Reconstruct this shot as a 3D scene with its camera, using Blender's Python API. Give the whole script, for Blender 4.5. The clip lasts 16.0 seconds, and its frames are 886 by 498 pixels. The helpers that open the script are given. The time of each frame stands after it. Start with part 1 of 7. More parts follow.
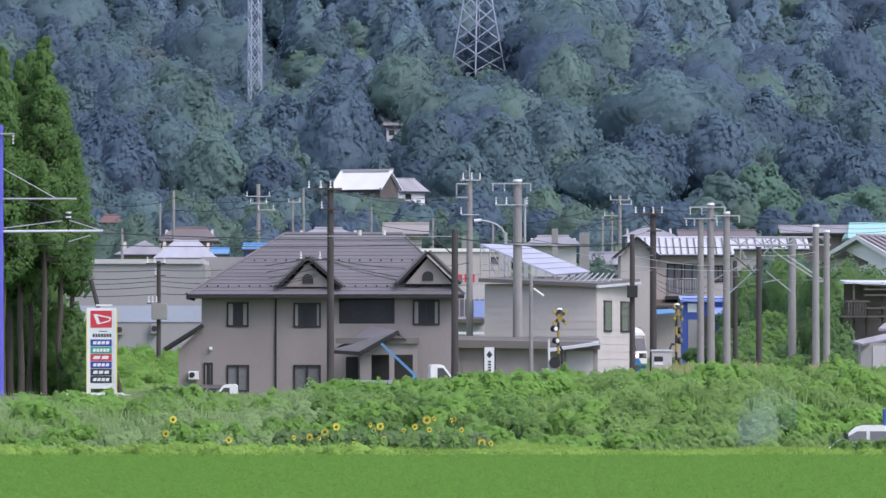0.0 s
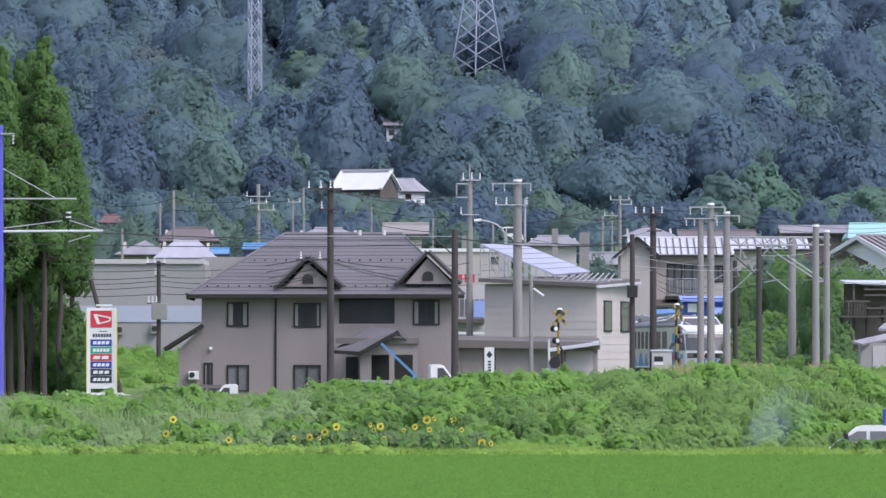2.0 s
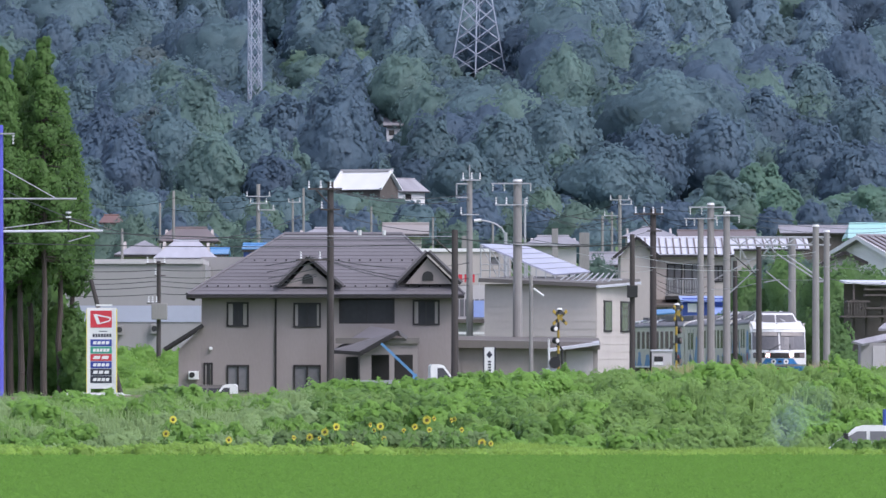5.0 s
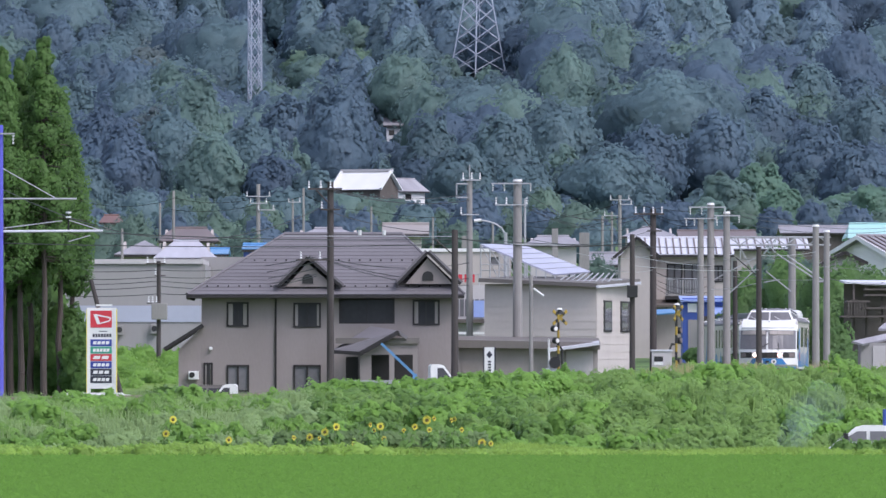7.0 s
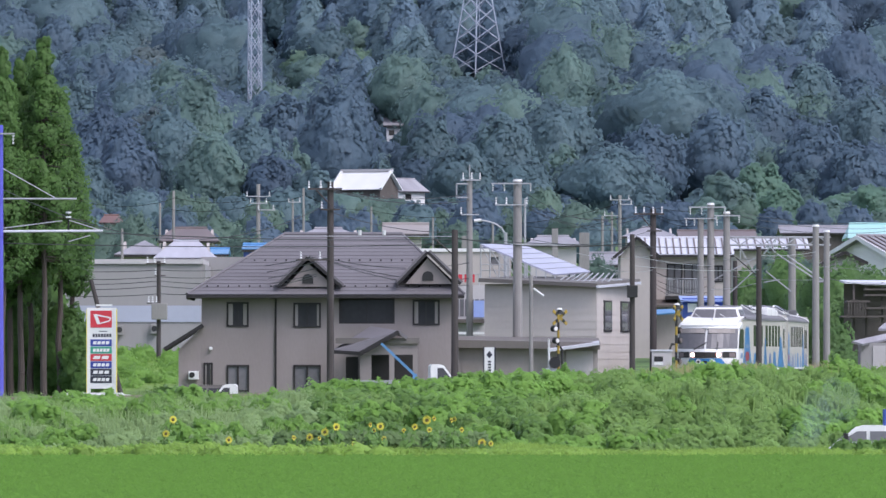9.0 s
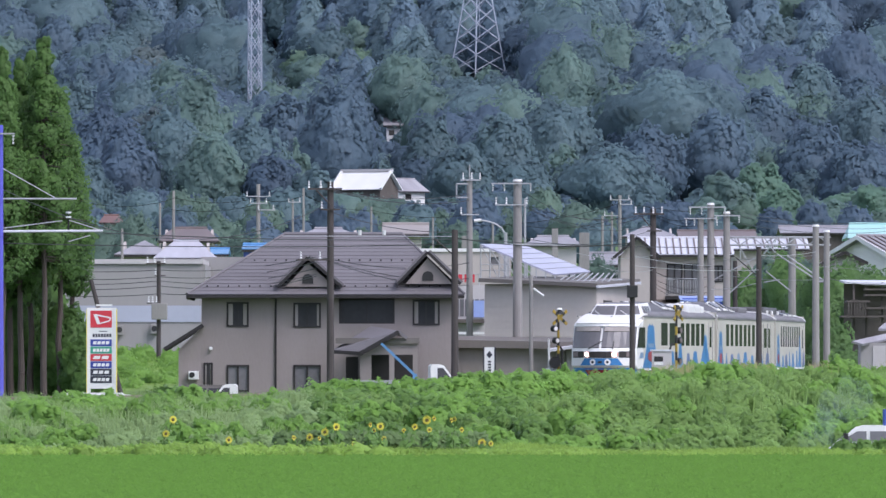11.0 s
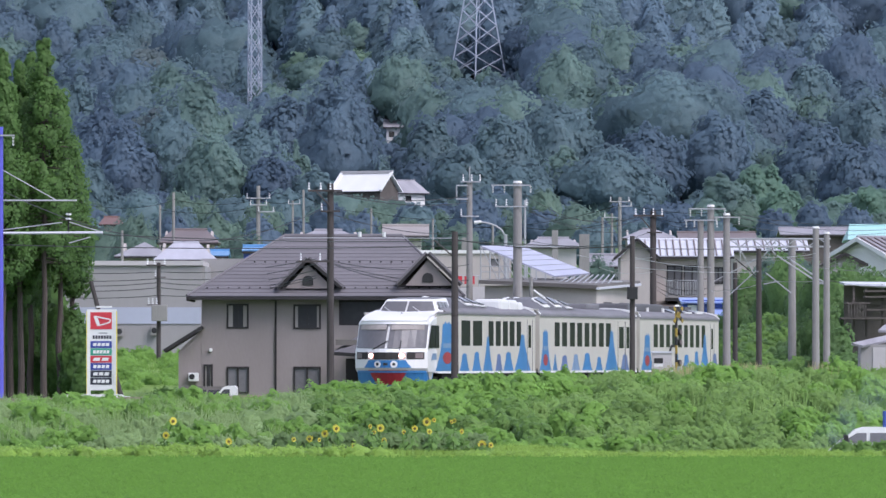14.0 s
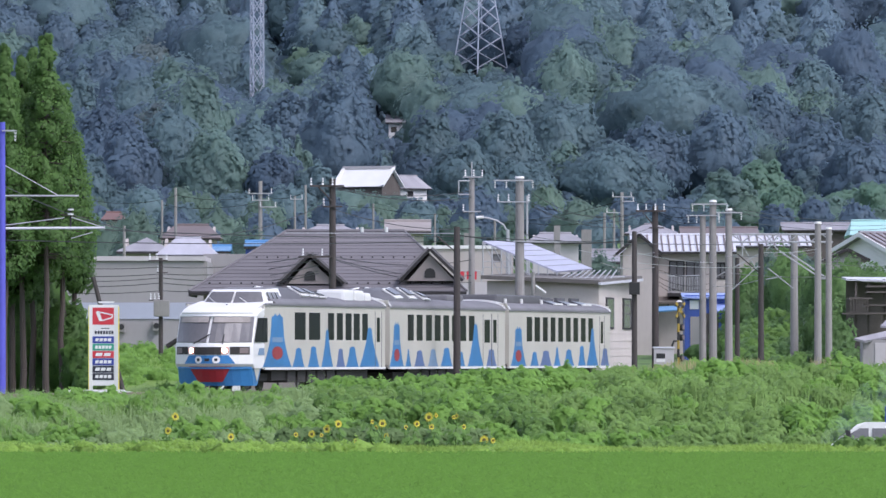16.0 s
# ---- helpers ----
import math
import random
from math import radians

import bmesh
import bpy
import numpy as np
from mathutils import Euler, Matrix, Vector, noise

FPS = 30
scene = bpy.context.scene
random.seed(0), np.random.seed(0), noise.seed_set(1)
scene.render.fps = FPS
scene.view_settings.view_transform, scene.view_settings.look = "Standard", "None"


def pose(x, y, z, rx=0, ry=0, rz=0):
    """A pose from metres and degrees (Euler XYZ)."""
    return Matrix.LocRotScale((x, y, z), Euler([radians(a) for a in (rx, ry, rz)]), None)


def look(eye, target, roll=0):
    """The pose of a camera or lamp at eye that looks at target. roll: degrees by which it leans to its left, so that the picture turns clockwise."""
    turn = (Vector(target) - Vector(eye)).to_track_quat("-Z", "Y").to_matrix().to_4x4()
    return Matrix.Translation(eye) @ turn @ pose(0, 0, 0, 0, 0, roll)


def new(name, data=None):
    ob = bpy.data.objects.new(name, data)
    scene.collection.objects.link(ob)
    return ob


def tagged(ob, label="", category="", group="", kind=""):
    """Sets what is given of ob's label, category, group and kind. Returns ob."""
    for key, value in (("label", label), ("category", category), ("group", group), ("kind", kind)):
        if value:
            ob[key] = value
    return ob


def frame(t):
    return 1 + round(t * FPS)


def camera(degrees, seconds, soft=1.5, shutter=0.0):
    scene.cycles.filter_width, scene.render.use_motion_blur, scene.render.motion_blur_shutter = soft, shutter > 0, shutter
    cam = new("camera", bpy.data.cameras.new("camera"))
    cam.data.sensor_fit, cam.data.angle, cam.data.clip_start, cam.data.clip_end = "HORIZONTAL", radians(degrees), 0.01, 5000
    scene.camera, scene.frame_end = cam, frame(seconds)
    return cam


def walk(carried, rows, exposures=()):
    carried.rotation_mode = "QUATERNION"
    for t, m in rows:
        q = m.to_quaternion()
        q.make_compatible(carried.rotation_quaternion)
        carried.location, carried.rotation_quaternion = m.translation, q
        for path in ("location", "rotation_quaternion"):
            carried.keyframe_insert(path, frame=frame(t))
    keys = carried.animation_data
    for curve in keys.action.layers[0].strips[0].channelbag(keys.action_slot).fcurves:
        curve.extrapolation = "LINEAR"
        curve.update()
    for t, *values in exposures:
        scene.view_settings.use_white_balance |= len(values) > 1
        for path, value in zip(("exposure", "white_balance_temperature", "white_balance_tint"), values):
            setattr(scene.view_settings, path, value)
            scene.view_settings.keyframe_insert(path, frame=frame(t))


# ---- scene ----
# ---- camera: a tripod beside a rice field, with a long lens ----
cam = camera(5.6, 16.0, soft=1.5)
TILT = 90.7006
walk(cam, [(t, pose(0, 0, 3.0, TILT + up, 0, turn)) for t, turn, up in (
    (0.0, 0, 0), (6.0, 0, 0), (12.0, 0, 0), (13.0, 0, 0), (13.5, 0.0036, 0.0036), (14.0, 0, 0.0107),
    (14.5, 0.0125, 0.0036), (15.0, 0.0150, 0), (15.5, 0, -0.0071), (16.0, 0.0134, -0.0190))],
     exposures=[(0.0, 0.85, 6200, 20), (16.0, 0.85, 6200, 20)])

# ---- daylight: bright overcast, hazy summer sky ----
world = bpy.data.worlds.new("overcast_sky")
scene.world = world
world.use_nodes = True
nt = world.node_tree
sky = nt.nodes.new("ShaderNodeTexSky")
sky.sky_type = "NISHITA"
sky.sun_disc = False
sky.sun_elevation, sky.sun_rotation = radians(50), radians(131)
sky.air_density, sky.dust_density, sky.ozone_density = 1.0, 0.8, 3.0
bg = nt.nodes["Background"]
bg.inputs["Strength"].default_value = 0.15
cloud = nt.nodes.new("ShaderNodeHueSaturation")
cloud.inputs["Saturation"].default_value = 0.55
nt.links.new(sky.outputs[0], cloud.inputs["Color"])
nt.links.new(cloud.outputs[0], bg.inputs["Color"])

sun = new("sun", bpy.data.lights.new("sun", "SUN"))
sun.data.energy, sun.data.angle, sun.data.color = 1.5, radians(32), (1.0, 0.97, 0.93)
SUN_FROM = Vector((0.62, -0.55, 1.0))
sun.matrix_world = look(SUN_FROM * 100, (0, 0, 0))


# ---- materials ----
def material(name, colour, rough=0.7, metal=0.0, spread=0.15, grain=3.0, bump=0.15, tint=None, streak=(1, 1, 1), island=0.0, thing=0.0):
    """Principled surface with a coarse stain and a fine grain, sized in metres."""
    m = bpy.data.materials.new(name)
    m.use_nodes = True
    n, l = m.node_tree.nodes, m.node_tree.links
    p = n["Principled BSDF"]
    p.inputs["Roughness"].default_value = rough
    p.inputs["Metallic"].default_value = metal
    co = n.new("ShaderNodeTexCoord")
    mp = n.new("ShaderNodeMapping")
    mp.inputs["Scale"].default_value = streak
    l.new(co.outputs["Object"], mp.inputs["Vector"])
    coarse, fine = n.new("ShaderNodeTexNoise"), n.new("ShaderNodeTexNoise")
    coarse.inputs["Scale"].default_value, coarse.inputs["Detail"].default_value = grain * 0.22, 5
    fine.inputs["Scale"].default_value, fine.inputs["Detail"].default_value = grain * 4, 3
    for x in (coarse, fine):
        l.new(mp.outputs[0], x.inputs["Vector"])
    add = n.new("ShaderNodeMath")
    add.operation = "MULTIPLY_ADD"
    add.inputs[1].default_value = 0.35
    l.new(fine.outputs[0], add.inputs[0])
    l.new(coarse.outputs[0], add.inputs[2])
    value = add.outputs[0]
    for amount, node, out in ((island, "ShaderNodeNewGeometry", "Random Per Island"), (thing, "ShaderNodeObjectInfo", "Random")):
        if amount:
            src = n.new(node)
            k = n.new("ShaderNodeMath")
            k.operation = "MULTIPLY_ADD"
            k.inputs[1].default_value = amount
            l.new(src.outputs[out], k.inputs[0])
            l.new(value, k.inputs[2])
            value = k.outputs[0]
    lo, hi = 0.38, 0.95 + island + thing
    ramp = n.new("ShaderNodeValToRGB")
    ramp.color_ramp.elements[0].position, ramp.color_ramp.elements[1].position = lo / 2, hi / 2
    half = n.new("ShaderNodeMath")
    half.operation = "MULTIPLY"
    half.inputs[1].default_value = 0.5
    l.new(value, half.inputs[0])
    l.new(half.outputs[0], ramp.inputs[0])
    tint = tint or colour
    ramp.color_ramp.elements[0].color = (*[c * (1 - spread) for c in colour], 1)
    ramp.color_ramp.elements[1].color = (*[min(1, c * (1 + spread)) for c in tint], 1)
    l.new(ramp.outputs[0], p.inputs["Base Color"])
    if bump:
        b = n.new("ShaderNodeBump")
        b.inputs["Strength"].default_value, b.inputs["Distance"].default_value = bump, 0.02
        l.new(fine.outputs[0], b.inputs["Height"])
        l.new(b.outputs[0], p.inputs["Normal"])
    return m


def leaf_material(name, dark, light, through_light=0.3, patch=0.25, rough=0.6, each=0.45):
    """Foliage: each leaf differs a little, patches differ more, and some light passes through."""
    m = material(name, dark, rough, spread=0.25, grain=patch * 4.5, bump=0, tint=light, island=each)
    n, l = m.node_tree.nodes, m.node_tree.links
    p, out = n["Principled BSDF"], n["Material Output"]
    p.inputs["Specular IOR Level"].default_value = 0.25
    tr, mix = n.new("ShaderNodeBsdfTranslucent"), n.new("ShaderNodeMixShader")
    l.new(p.inputs["Base Color"].links[0].from_socket, tr.inputs["Color"])
    mix.inputs[0].default_value = through_light
    l.new(p.outputs[0], mix.inputs[1])
    l.new(tr.outputs[0], mix.inputs[2])
    l.new(mix.outputs[0], out.inputs["Surface"])
    return m


def glow(name, colour, strength):
    m = bpy.data.materials.new(name)
    m.use_nodes = True
    p = m.node_tree.nodes["Principled BSDF"]
    p.inputs["Base Color"].default_value = (*colour, 1)
    p.inputs["Emission Color"].default_value = (*colour, 1)
    p.inputs["Emission Strength"].default_value = strength
    return m


def glass(name, colour, rough=0.06):
    m = material(name, colour, rough, spread=0.3, grain=1.2, bump=0)
    m.node_tree.nodes["Principled BSDF"].inputs["Specular IOR Level"].default_value = 0.3
    return m


M = dict(
    soil=material("grassy_soil", (0.06, 0.12, 0.03), 0.95, spread=0.4, grain=2, tint=(0.09, 0.16, 0.04)),
    # hill ground paled and blued: haze is put into its colour
    hill_soil=material("hazed_forest_floor", (0.13, 0.195, 0.215), 0.95, spread=0.4, grain=0.8),
    paddy=material("paddy_green", (0.07, 0.19, 0.02), 0.9, spread=0.2, grain=12),
    ballast=material("ballast", (0.22, 0.20, 0.18), 0.95, spread=0.4, grain=6, bump=0.8),
    rail=material("rail_steel", (0.30, 0.22, 0.17), 0.45, 0.6, spread=0.3),
    stucco=material("taupe_stucco", (0.275, 0.238, 0.228), 0.9, spread=0.10, grain=2.5, bump=0.3, streak=(1, 1, 0.35)),
    stucco_light=material("light_taupe_panel", (0.29, 0.26, 0.245), 0.85, spread=0.12, grain=2, streak=(1, 1, 0.35)),
    slate=material("slate_roof", (0.148, 0.138, 0.146), 0.75, spread=0.25, grain=2.2, bump=0.4, streak=(0.4, 1, 1), thing=0.25),
    dark_trim=material("dark_bronze_trim", (0.020, 0.017, 0.017), 0.65, spread=0.2),
    fascia=material("weathered_brown_fascia", (0.15, 0.135, 0.122), 0.7, spread=0.2),
    siding=material("beige_siding", (0.54, 0.49, 0.445), 0.8, spread=0.10, grain=1.5, thing=0.10),
    siding_grey=material("pale_grey_siding", (0.46, 0.43, 0.425), 0.7, spread=0.10, grain=1.5, thing=0.10),
    factory=material("grey_beige_panel", (0.285, 0.272, 0.265), 0.8, spread=0.10, grain=0.8, streak=(1, 1, 0.3)),
    factory_pale=material("pale_blue_grey_panel", (0.37, 0.39, 0.46), 0.8, spread=0.08, grain=0.8),
    white=material("white_paint", (0.72, 0.71, 0.69), 0.5, spread=0.06, grain=2),
    white_metal=material("white_sheet_metal", (0.58, 0.58, 0.62), 0.4, spread=0.12, grain=1.5),
    cream=material("cream_wall", (0.42, 0.375, 0.345), 0.85, spread=0.12, grain=1, streak=(1, 1, 0.4)),
    concrete=material("pole_concrete", (0.265, 0.252, 0.238), 0.85, spread=0.22, grain=3, bump=0.3, streak=(1, 1, 0.25)),
    # the lens's blue colour fringe is put into the mast's own colour
    blue_pole=material("blue_fringed_pole", (0.10, 0.10, 0.50), 0.6, spread=0.15),
    tarred=material("tarred_wood", (0.060, 0.050, 0.047), 0.8, spread=0.35, grain=5, bump=0.4, streak=(1, 1, 0.12)),
    steel=material("galvanised_steel", (0.42, 0.42, 0.43), 0.45, 0.5, spread=0.15),
    # bluer steel for the hill's pylons and mast, haze put into the colour
    hazed_steel=material("hazed_pylon_steel", (0.36, 0.40, 0.47), 0.6, 0.2, spread=0.15),
    ceramic=material("white_porcelain", (0.66, 0.66, 0.65), 0.2, spread=0.04),
    wire=material("black_cable", (0.035, 0.035, 0.04), 0.6, spread=0.2),
    black=material("black_rubber", (0.02, 0.02, 0.02), 0.7, spread=0.3),
    undercar=material("dark_underframe", (0.035, 0.032, 0.03), 0.85, spread=0.4),
    pane=glass("window_pane", (0.050, 0.048, 0.050)),
    pane_soft=glass("curtained_pane", (0.16, 0.155, 0.16)),
    curtain=material("pale_curtain", (0.30, 0.27, 0.25), 0.9, spread=0.2, grain=6, streak=(4, 1, 0.2)),
    train_white=material("ivory_coach_paint", (0.500, 0.468, 0.410), 0.45, spread=0.12, grain=1.2, streak=(1, 1, 0.4)),
    train_roof=material("grey_coach_roof", (0.165, 0.160, 0.168), 0.7, spread=0.25, grain=2),
    dome=material("dark_grey_dome", (0.105, 0.102, 0.108), 0.6, spread=0.3, grain=2),
    train_glass=glass("tinted_coach_glass", (0.018, 0.018, 0.020), 0.12),
    screen_glass=glass("windscreen_glass", (0.13, 0.125, 0.13), 0.3),
    skylight=glass("blue_grey_skylight", (0.10, 0.105, 0.12), 0.3),
    livery_blue=material("bright_blue_livery", (0.032, 0.170, 0.390), 0.4, spread=0.18),
    livery_pale=material("pale_blue_livery", (0.17, 0.26, 0.40), 0.4, spread=0.15),
    livery_navy=material("slate_blue_livery", (0.09, 0.14, 0.30), 0.4, spread=0.15),
    livery_red=material("red_livery", (0.32, 0.022, 0.03), 0.4, spread=0.15),
    lamp_on=glow("lit_headlight", (1.0, 0.88, 0.76), 4.0),
    # faint red emission for the headlights' halo, not a lamp of its own
    lamp_halo=glow("headlight_halo_glow", (0.45, 0.10, 0.06), 0.1),
    red=material("red_enamel", (0.55, 0.035, 0.05), 0.4, spread=0.1),
    navy=material("navy_sign_paint", (0.03, 0.05, 0.28), 0.45, spread=0.1),
    green_sign=material("teal_sign_paint", (0.04, 0.30, 0.20), 0.45, spread=0.1),
    sign_black=material("black_sign_paint", (0.025, 0.025, 0.04), 0.45, spread=0.1),
    sign_yellow=material("yellow_sign_frame", (0.75, 0.62, 0.05), 0.45, spread=0.1),
    amber=material("warning_yellow", (0.33, 0.23, 0.035), 0.6, spread=0.25),
    blue_sheet=material("blue_sheet_metal", (0.045, 0.090, 0.34), 0.5, spread=0.2, grain=1.5, streak=(6, 1, 0.3)),
    blue_roof=material("pale_blue_sheet_roof", (0.27, 0.35, 0.62), 0.5, spread=0.12, grain=1),
    blue_boom=material("blue_enamel", (0.10, 0.25, 0.45), 0.4, spread=0.1),
    pale_roof=material("pale_mauve_roof", (0.285, 0.275, 0.295), 0.7, spread=0.22, grain=0.9, streak=(4, 1, 1)),
    bleached=material("bleached_sheet_roof", (0.42, 0.41, 0.45), 0.55, spread=0.15, grain=1.2, streak=(5, 1, 1)),
    brown_roof=material("brown_sheet_roof", (0.17, 0.135, 0.13), 0.6, spread=0.2, grain=0.8),
    red_roof=material("rust_red_roof", (0.165, 0.095, 0.085), 0.7, spread=0.2),
    teal_roof=material("pale_teal_roof", (0.35, 0.58, 0.55), 0.6, spread=0.1),
    old_wood=material("old_dark_wood", (0.10, 0.085, 0.075), 0.85, spread=0.3, grain=3),
    solar=material("bright_panel_sheet", (0.38, 0.38, 0.47), 0.3, spread=0.10, grain=0.8),
    asphalt=material("asphalt", (0.055, 0.055, 0.06), 0.95, spread=0.25, grain=2),
    bark=material("cedar_bark", (0.075, 0.058, 0.05), 0.9, spread=0.35, grain=4, bump=0.6, streak=(1, 1, 0.12)),
    cedar=leaf_material("cedar_foliage", (0.046, 0.105, 0.026), (0.098, 0.190, 0.046), 0.30, 0.35, each=0.25),
    # far foliage: haze is put into these base colours, down to the orchard
    forest_dark=leaf_material("haze_blue_forest", (0.092, 0.145, 0.198), (0.111, 0.171, 0.215), 0.40, 0.10, each=0.05),
    # deep and light tones also stand in for shaded and lit crowns
    forest_deep=leaf_material("haze_deep_forest", (0.085, 0.133, 0.192), (0.103, 0.155, 0.205), 0.40, 0.10, each=0.05),
    forest_mid=leaf_material("haze_grey_forest", (0.100, 0.164, 0.196), (0.127, 0.200, 0.212), 0.40, 0.10, each=0.05),
    forest_light=leaf_material("haze_green_forest", (0.117, 0.194, 0.187), (0.152, 0.239, 0.204), 0.40, 0.10, each=0.05),
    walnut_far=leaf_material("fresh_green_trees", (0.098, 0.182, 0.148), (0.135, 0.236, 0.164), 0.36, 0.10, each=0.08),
    forest_brown=leaf_material("haze_brownish_forest", (0.125, 0.172, 0.193), (0.157, 0.206, 0.209), 0.48, 0.10, each=0.10),
    # conifer tones are paled further, for the haze higher on the slope
    hazed_conifer=leaf_material("hazed_conifer_foliage", (0.123, 0.191, 0.254), (0.149, 0.226, 0.274), 0.40, 0.10, each=0.05),
    hazed_conifer_dark=leaf_material("hazed_dark_conifer_foliage", (0.116, 0.177, 0.244), (0.137, 0.209, 0.261), 0.40, 0.10, each=0.05),
    hazed_conifer_pale=leaf_material("hazed_pale_conifer_foliage", (0.136, 0.213, 0.252), (0.165, 0.252, 0.270), 0.40, 0.10, each=0.05),
    bamboo=leaf_material("yellow_green_grove", (0.15, 0.245, 0.185), (0.195, 0.3, 0.2), 0.36, 0.10, each=0.08),
    orchard=leaf_material("orchard_foliage", (0.078, 0.130, 0.118), (0.118, 0.186, 0.138), 0.3, 0.10, each=0.14),
    hedge=leaf_material("garden_tree_foliage", (0.070, 0.140, 0.046), (0.130, 0.235, 0.075), 0.30, 0.35, each=0.14),
    bush=leaf_material("bush_foliage", (0.088, 0.180, 0.040), (0.158, 0.285, 0.068), 0.28, 0.35, each=0.16),
    mallow=leaf_material("grey_green_leaves", (0.10, 0.18, 0.06), (0.17, 0.26, 0.10), 0.35, 0.35, each=0.14),
    weed=leaf_material("weed_foliage", (0.122, 0.225, 0.052), (0.192, 0.318, 0.084), 0.28, 0.35, each=0.16),
    vine=leaf_material("kudzu_foliage", (0.102, 0.222, 0.038), (0.186, 0.345, 0.066), 0.28, 0.5, each=0.16),
    silver=leaf_material("silver_grass", (0.158, 0.258, 0.086), (0.245, 0.355, 0.142), 0.28, 0.6, each=0.16),
    straw=leaf_material("tan_seed_heads", (0.24, 0.25, 0.10), (0.36, 0.33, 0.17), 0.28, 0.6, each=0.2),
    verge=leaf_material("mown_verge_grass", (0.19, 0.34, 0.055), (0.28, 0.44, 0.085), 0.35, 0.5, each=0.3),
    rice=leaf_material("rice_blades", (0.102, 0.222, 0.031), (0.114, 0.242, 0.035), 0.3, 2.0, each=0.05),
    petal=material("sunflower_petal", (0.72, 0.60, 0.05), 0.6, spread=0.15),
    seed=material("sunflower_centre", (0.16, 0.12, 0.03), 0.9, spread=0.3),
    smoke=None,
)
M["train_glass"].node_tree.nodes["Principled BSDF"].inputs["Specular IOR Level"].default_value = 0.02


# ---- shaping ----
def part(name, bm, mat, parent=None, label="", smooth=False):
    me = bpy.data.meshes.new(name)
    bm.normal_update()
    bm.to_mesh(me)
    bm.free()
    me.materials.append(M[mat] if isinstance(mat, str) else mat)
    if smooth:
        me.polygons.foreach_set("use_smooth", [True] * len(me.polygons))
    ob = new(name, me)
    ob.parent = parent
    return tagged(ob, label) if label else ob


def thing(name, x, y, z, label, category, group="", kind="", turn=0):
    ob = new(name)
    ob.empty_display_size = 0.2
    ob.matrix_world = pose(x, y, z, 0, 0, turn)
    return tagged(ob, label, category, group, kind)


def box(bm, x0, x1, y0, y1, z0, z1, bevel=0.0):
    vs = bmesh.ops.create_cube(bm, size=1, matrix=Matrix.LocRotScale(
        ((x0 + x1) / 2, (y0 + y1) / 2, (z0 + z1) / 2), None, (abs(x1 - x0), abs(y1 - y0), abs(z1 - z0))))["verts"]
    if bevel:
        es = list({e for v in vs for e in v.link_edges})
        bmesh.ops.bevel(bm, geom=es, offset=bevel, segments=2, affect="EDGES", profile=0.6)
    return bm


def rod(bm, a, b, r0, r1=None, seg=8):
    a, b = Vector(a), Vector(b)
    m = Matrix.Translation((a + b) / 2) @ (b - a).to_track_quat("Z", "Y").to_matrix().to_4x4()
    bmesh.ops.create_cone(bm, cap_ends=True, segments=seg, radius1=r0, radius2=r0 if r1 is None else r1, depth=(b - a).length, matrix=m)
    return bm


def bar(bm, a, b, w, h):
    """A square-edged bar from a to b."""
    a, b = Vector(a), Vector(b)
    m = Matrix.Translation((a + b) / 2) @ (b - a).to_track_quat("Z", "Y").to_matrix().to_4x4()
    bmesh.ops.create_cube(bm, size=1, matrix=m @ Matrix.Diagonal((w, h, (b - a).length, 1)))
    return bm


def slab(bm, corners, thick):
    """A plate whose upper face has these corners, in order."""
    cs = [Vector(c) for c in corners]
    nrm = (cs[1] - cs[0]).cross(cs[2] - cs[0]).normalized()
    top = [bm.verts.new(c) for c in cs]
    low = [bm.verts.new(c - nrm * thick) for c in cs]
    bm.faces.new(top)
    bm.faces.new(low[::-1])
    for i in range(len(cs)):
        j = (i + 1) % len(cs)
        bm.faces.new((top[j], top[i], low[i], low[j]))
    return bm


def extrude(bm, outline, axis, a, b):
    """A prism: an outline in the plane across the axis ('x' or 'y'), from a to b."""
    def at(k, u, v):
        return (k, u, v) if axis == "x" else (u, k, v)
    one = [bm.verts.new(at(a, u, v)) for u, v in outline]
    two = [bm.verts.new(at(b, u, v)) for u, v in outline]
    bm.faces.new(one)
    bm.faces.new(two[::-1])
    for i in range(len(outline)):
        j = (i + 1) % len(outline)
        bm.faces.new((one[j], one[i], two[i], two[j]))
    bmesh.ops.recalc_face_normals(bm, faces=bm.faces)
    return bm


def B():
    return bmesh.new()


def raw_mesh(name, verts, faces, mat, parent=None, which=None, normals=None):
    """A mesh straight from arrays; all faces have as many corners. normals: the crown's, for soft shading. which: each face's material, where mat lists several."""
    me = bpy.data.meshes.new(name)
    n, k = faces.shape
    me.vertices.add(len(verts))
    me.vertices.foreach_set("co", verts.astype(np.float32).ravel())
    me.loops.add(n * k)
    me.loops.foreach_set("vertex_index", faces.astype(np.int32).ravel())
    me.polygons.add(n)
    me.polygons.foreach_set("loop_start", np.arange(0, n * k, k, dtype=np.int32))
    me.update(calc_edges=True)
    me.validate()
    for m in (mat if isinstance(mat, (list, tuple)) else [mat]):
        me.materials.append(M[m])
    if which is not None and len(me.polygons) == len(which):
        me.polygons.foreach_set("material_index", which.astype(np.int32))
    if normals is not None:
        me.polygons.foreach_set("use_smooth", np.ones(len(me.polygons), bool))
        nn = normals / (np.linalg.norm(normals, axis=1)[:, None] + 1e-9)
        at = me.attributes.new("custom_normal", "FLOAT_VECTOR", "POINT")
        at.data.foreach_set("vector", nn.astype(np.float32).ravel())
    ob = new(name, me)
    ob.parent = parent
    return ob


RNG = np.random.default_rng(7)


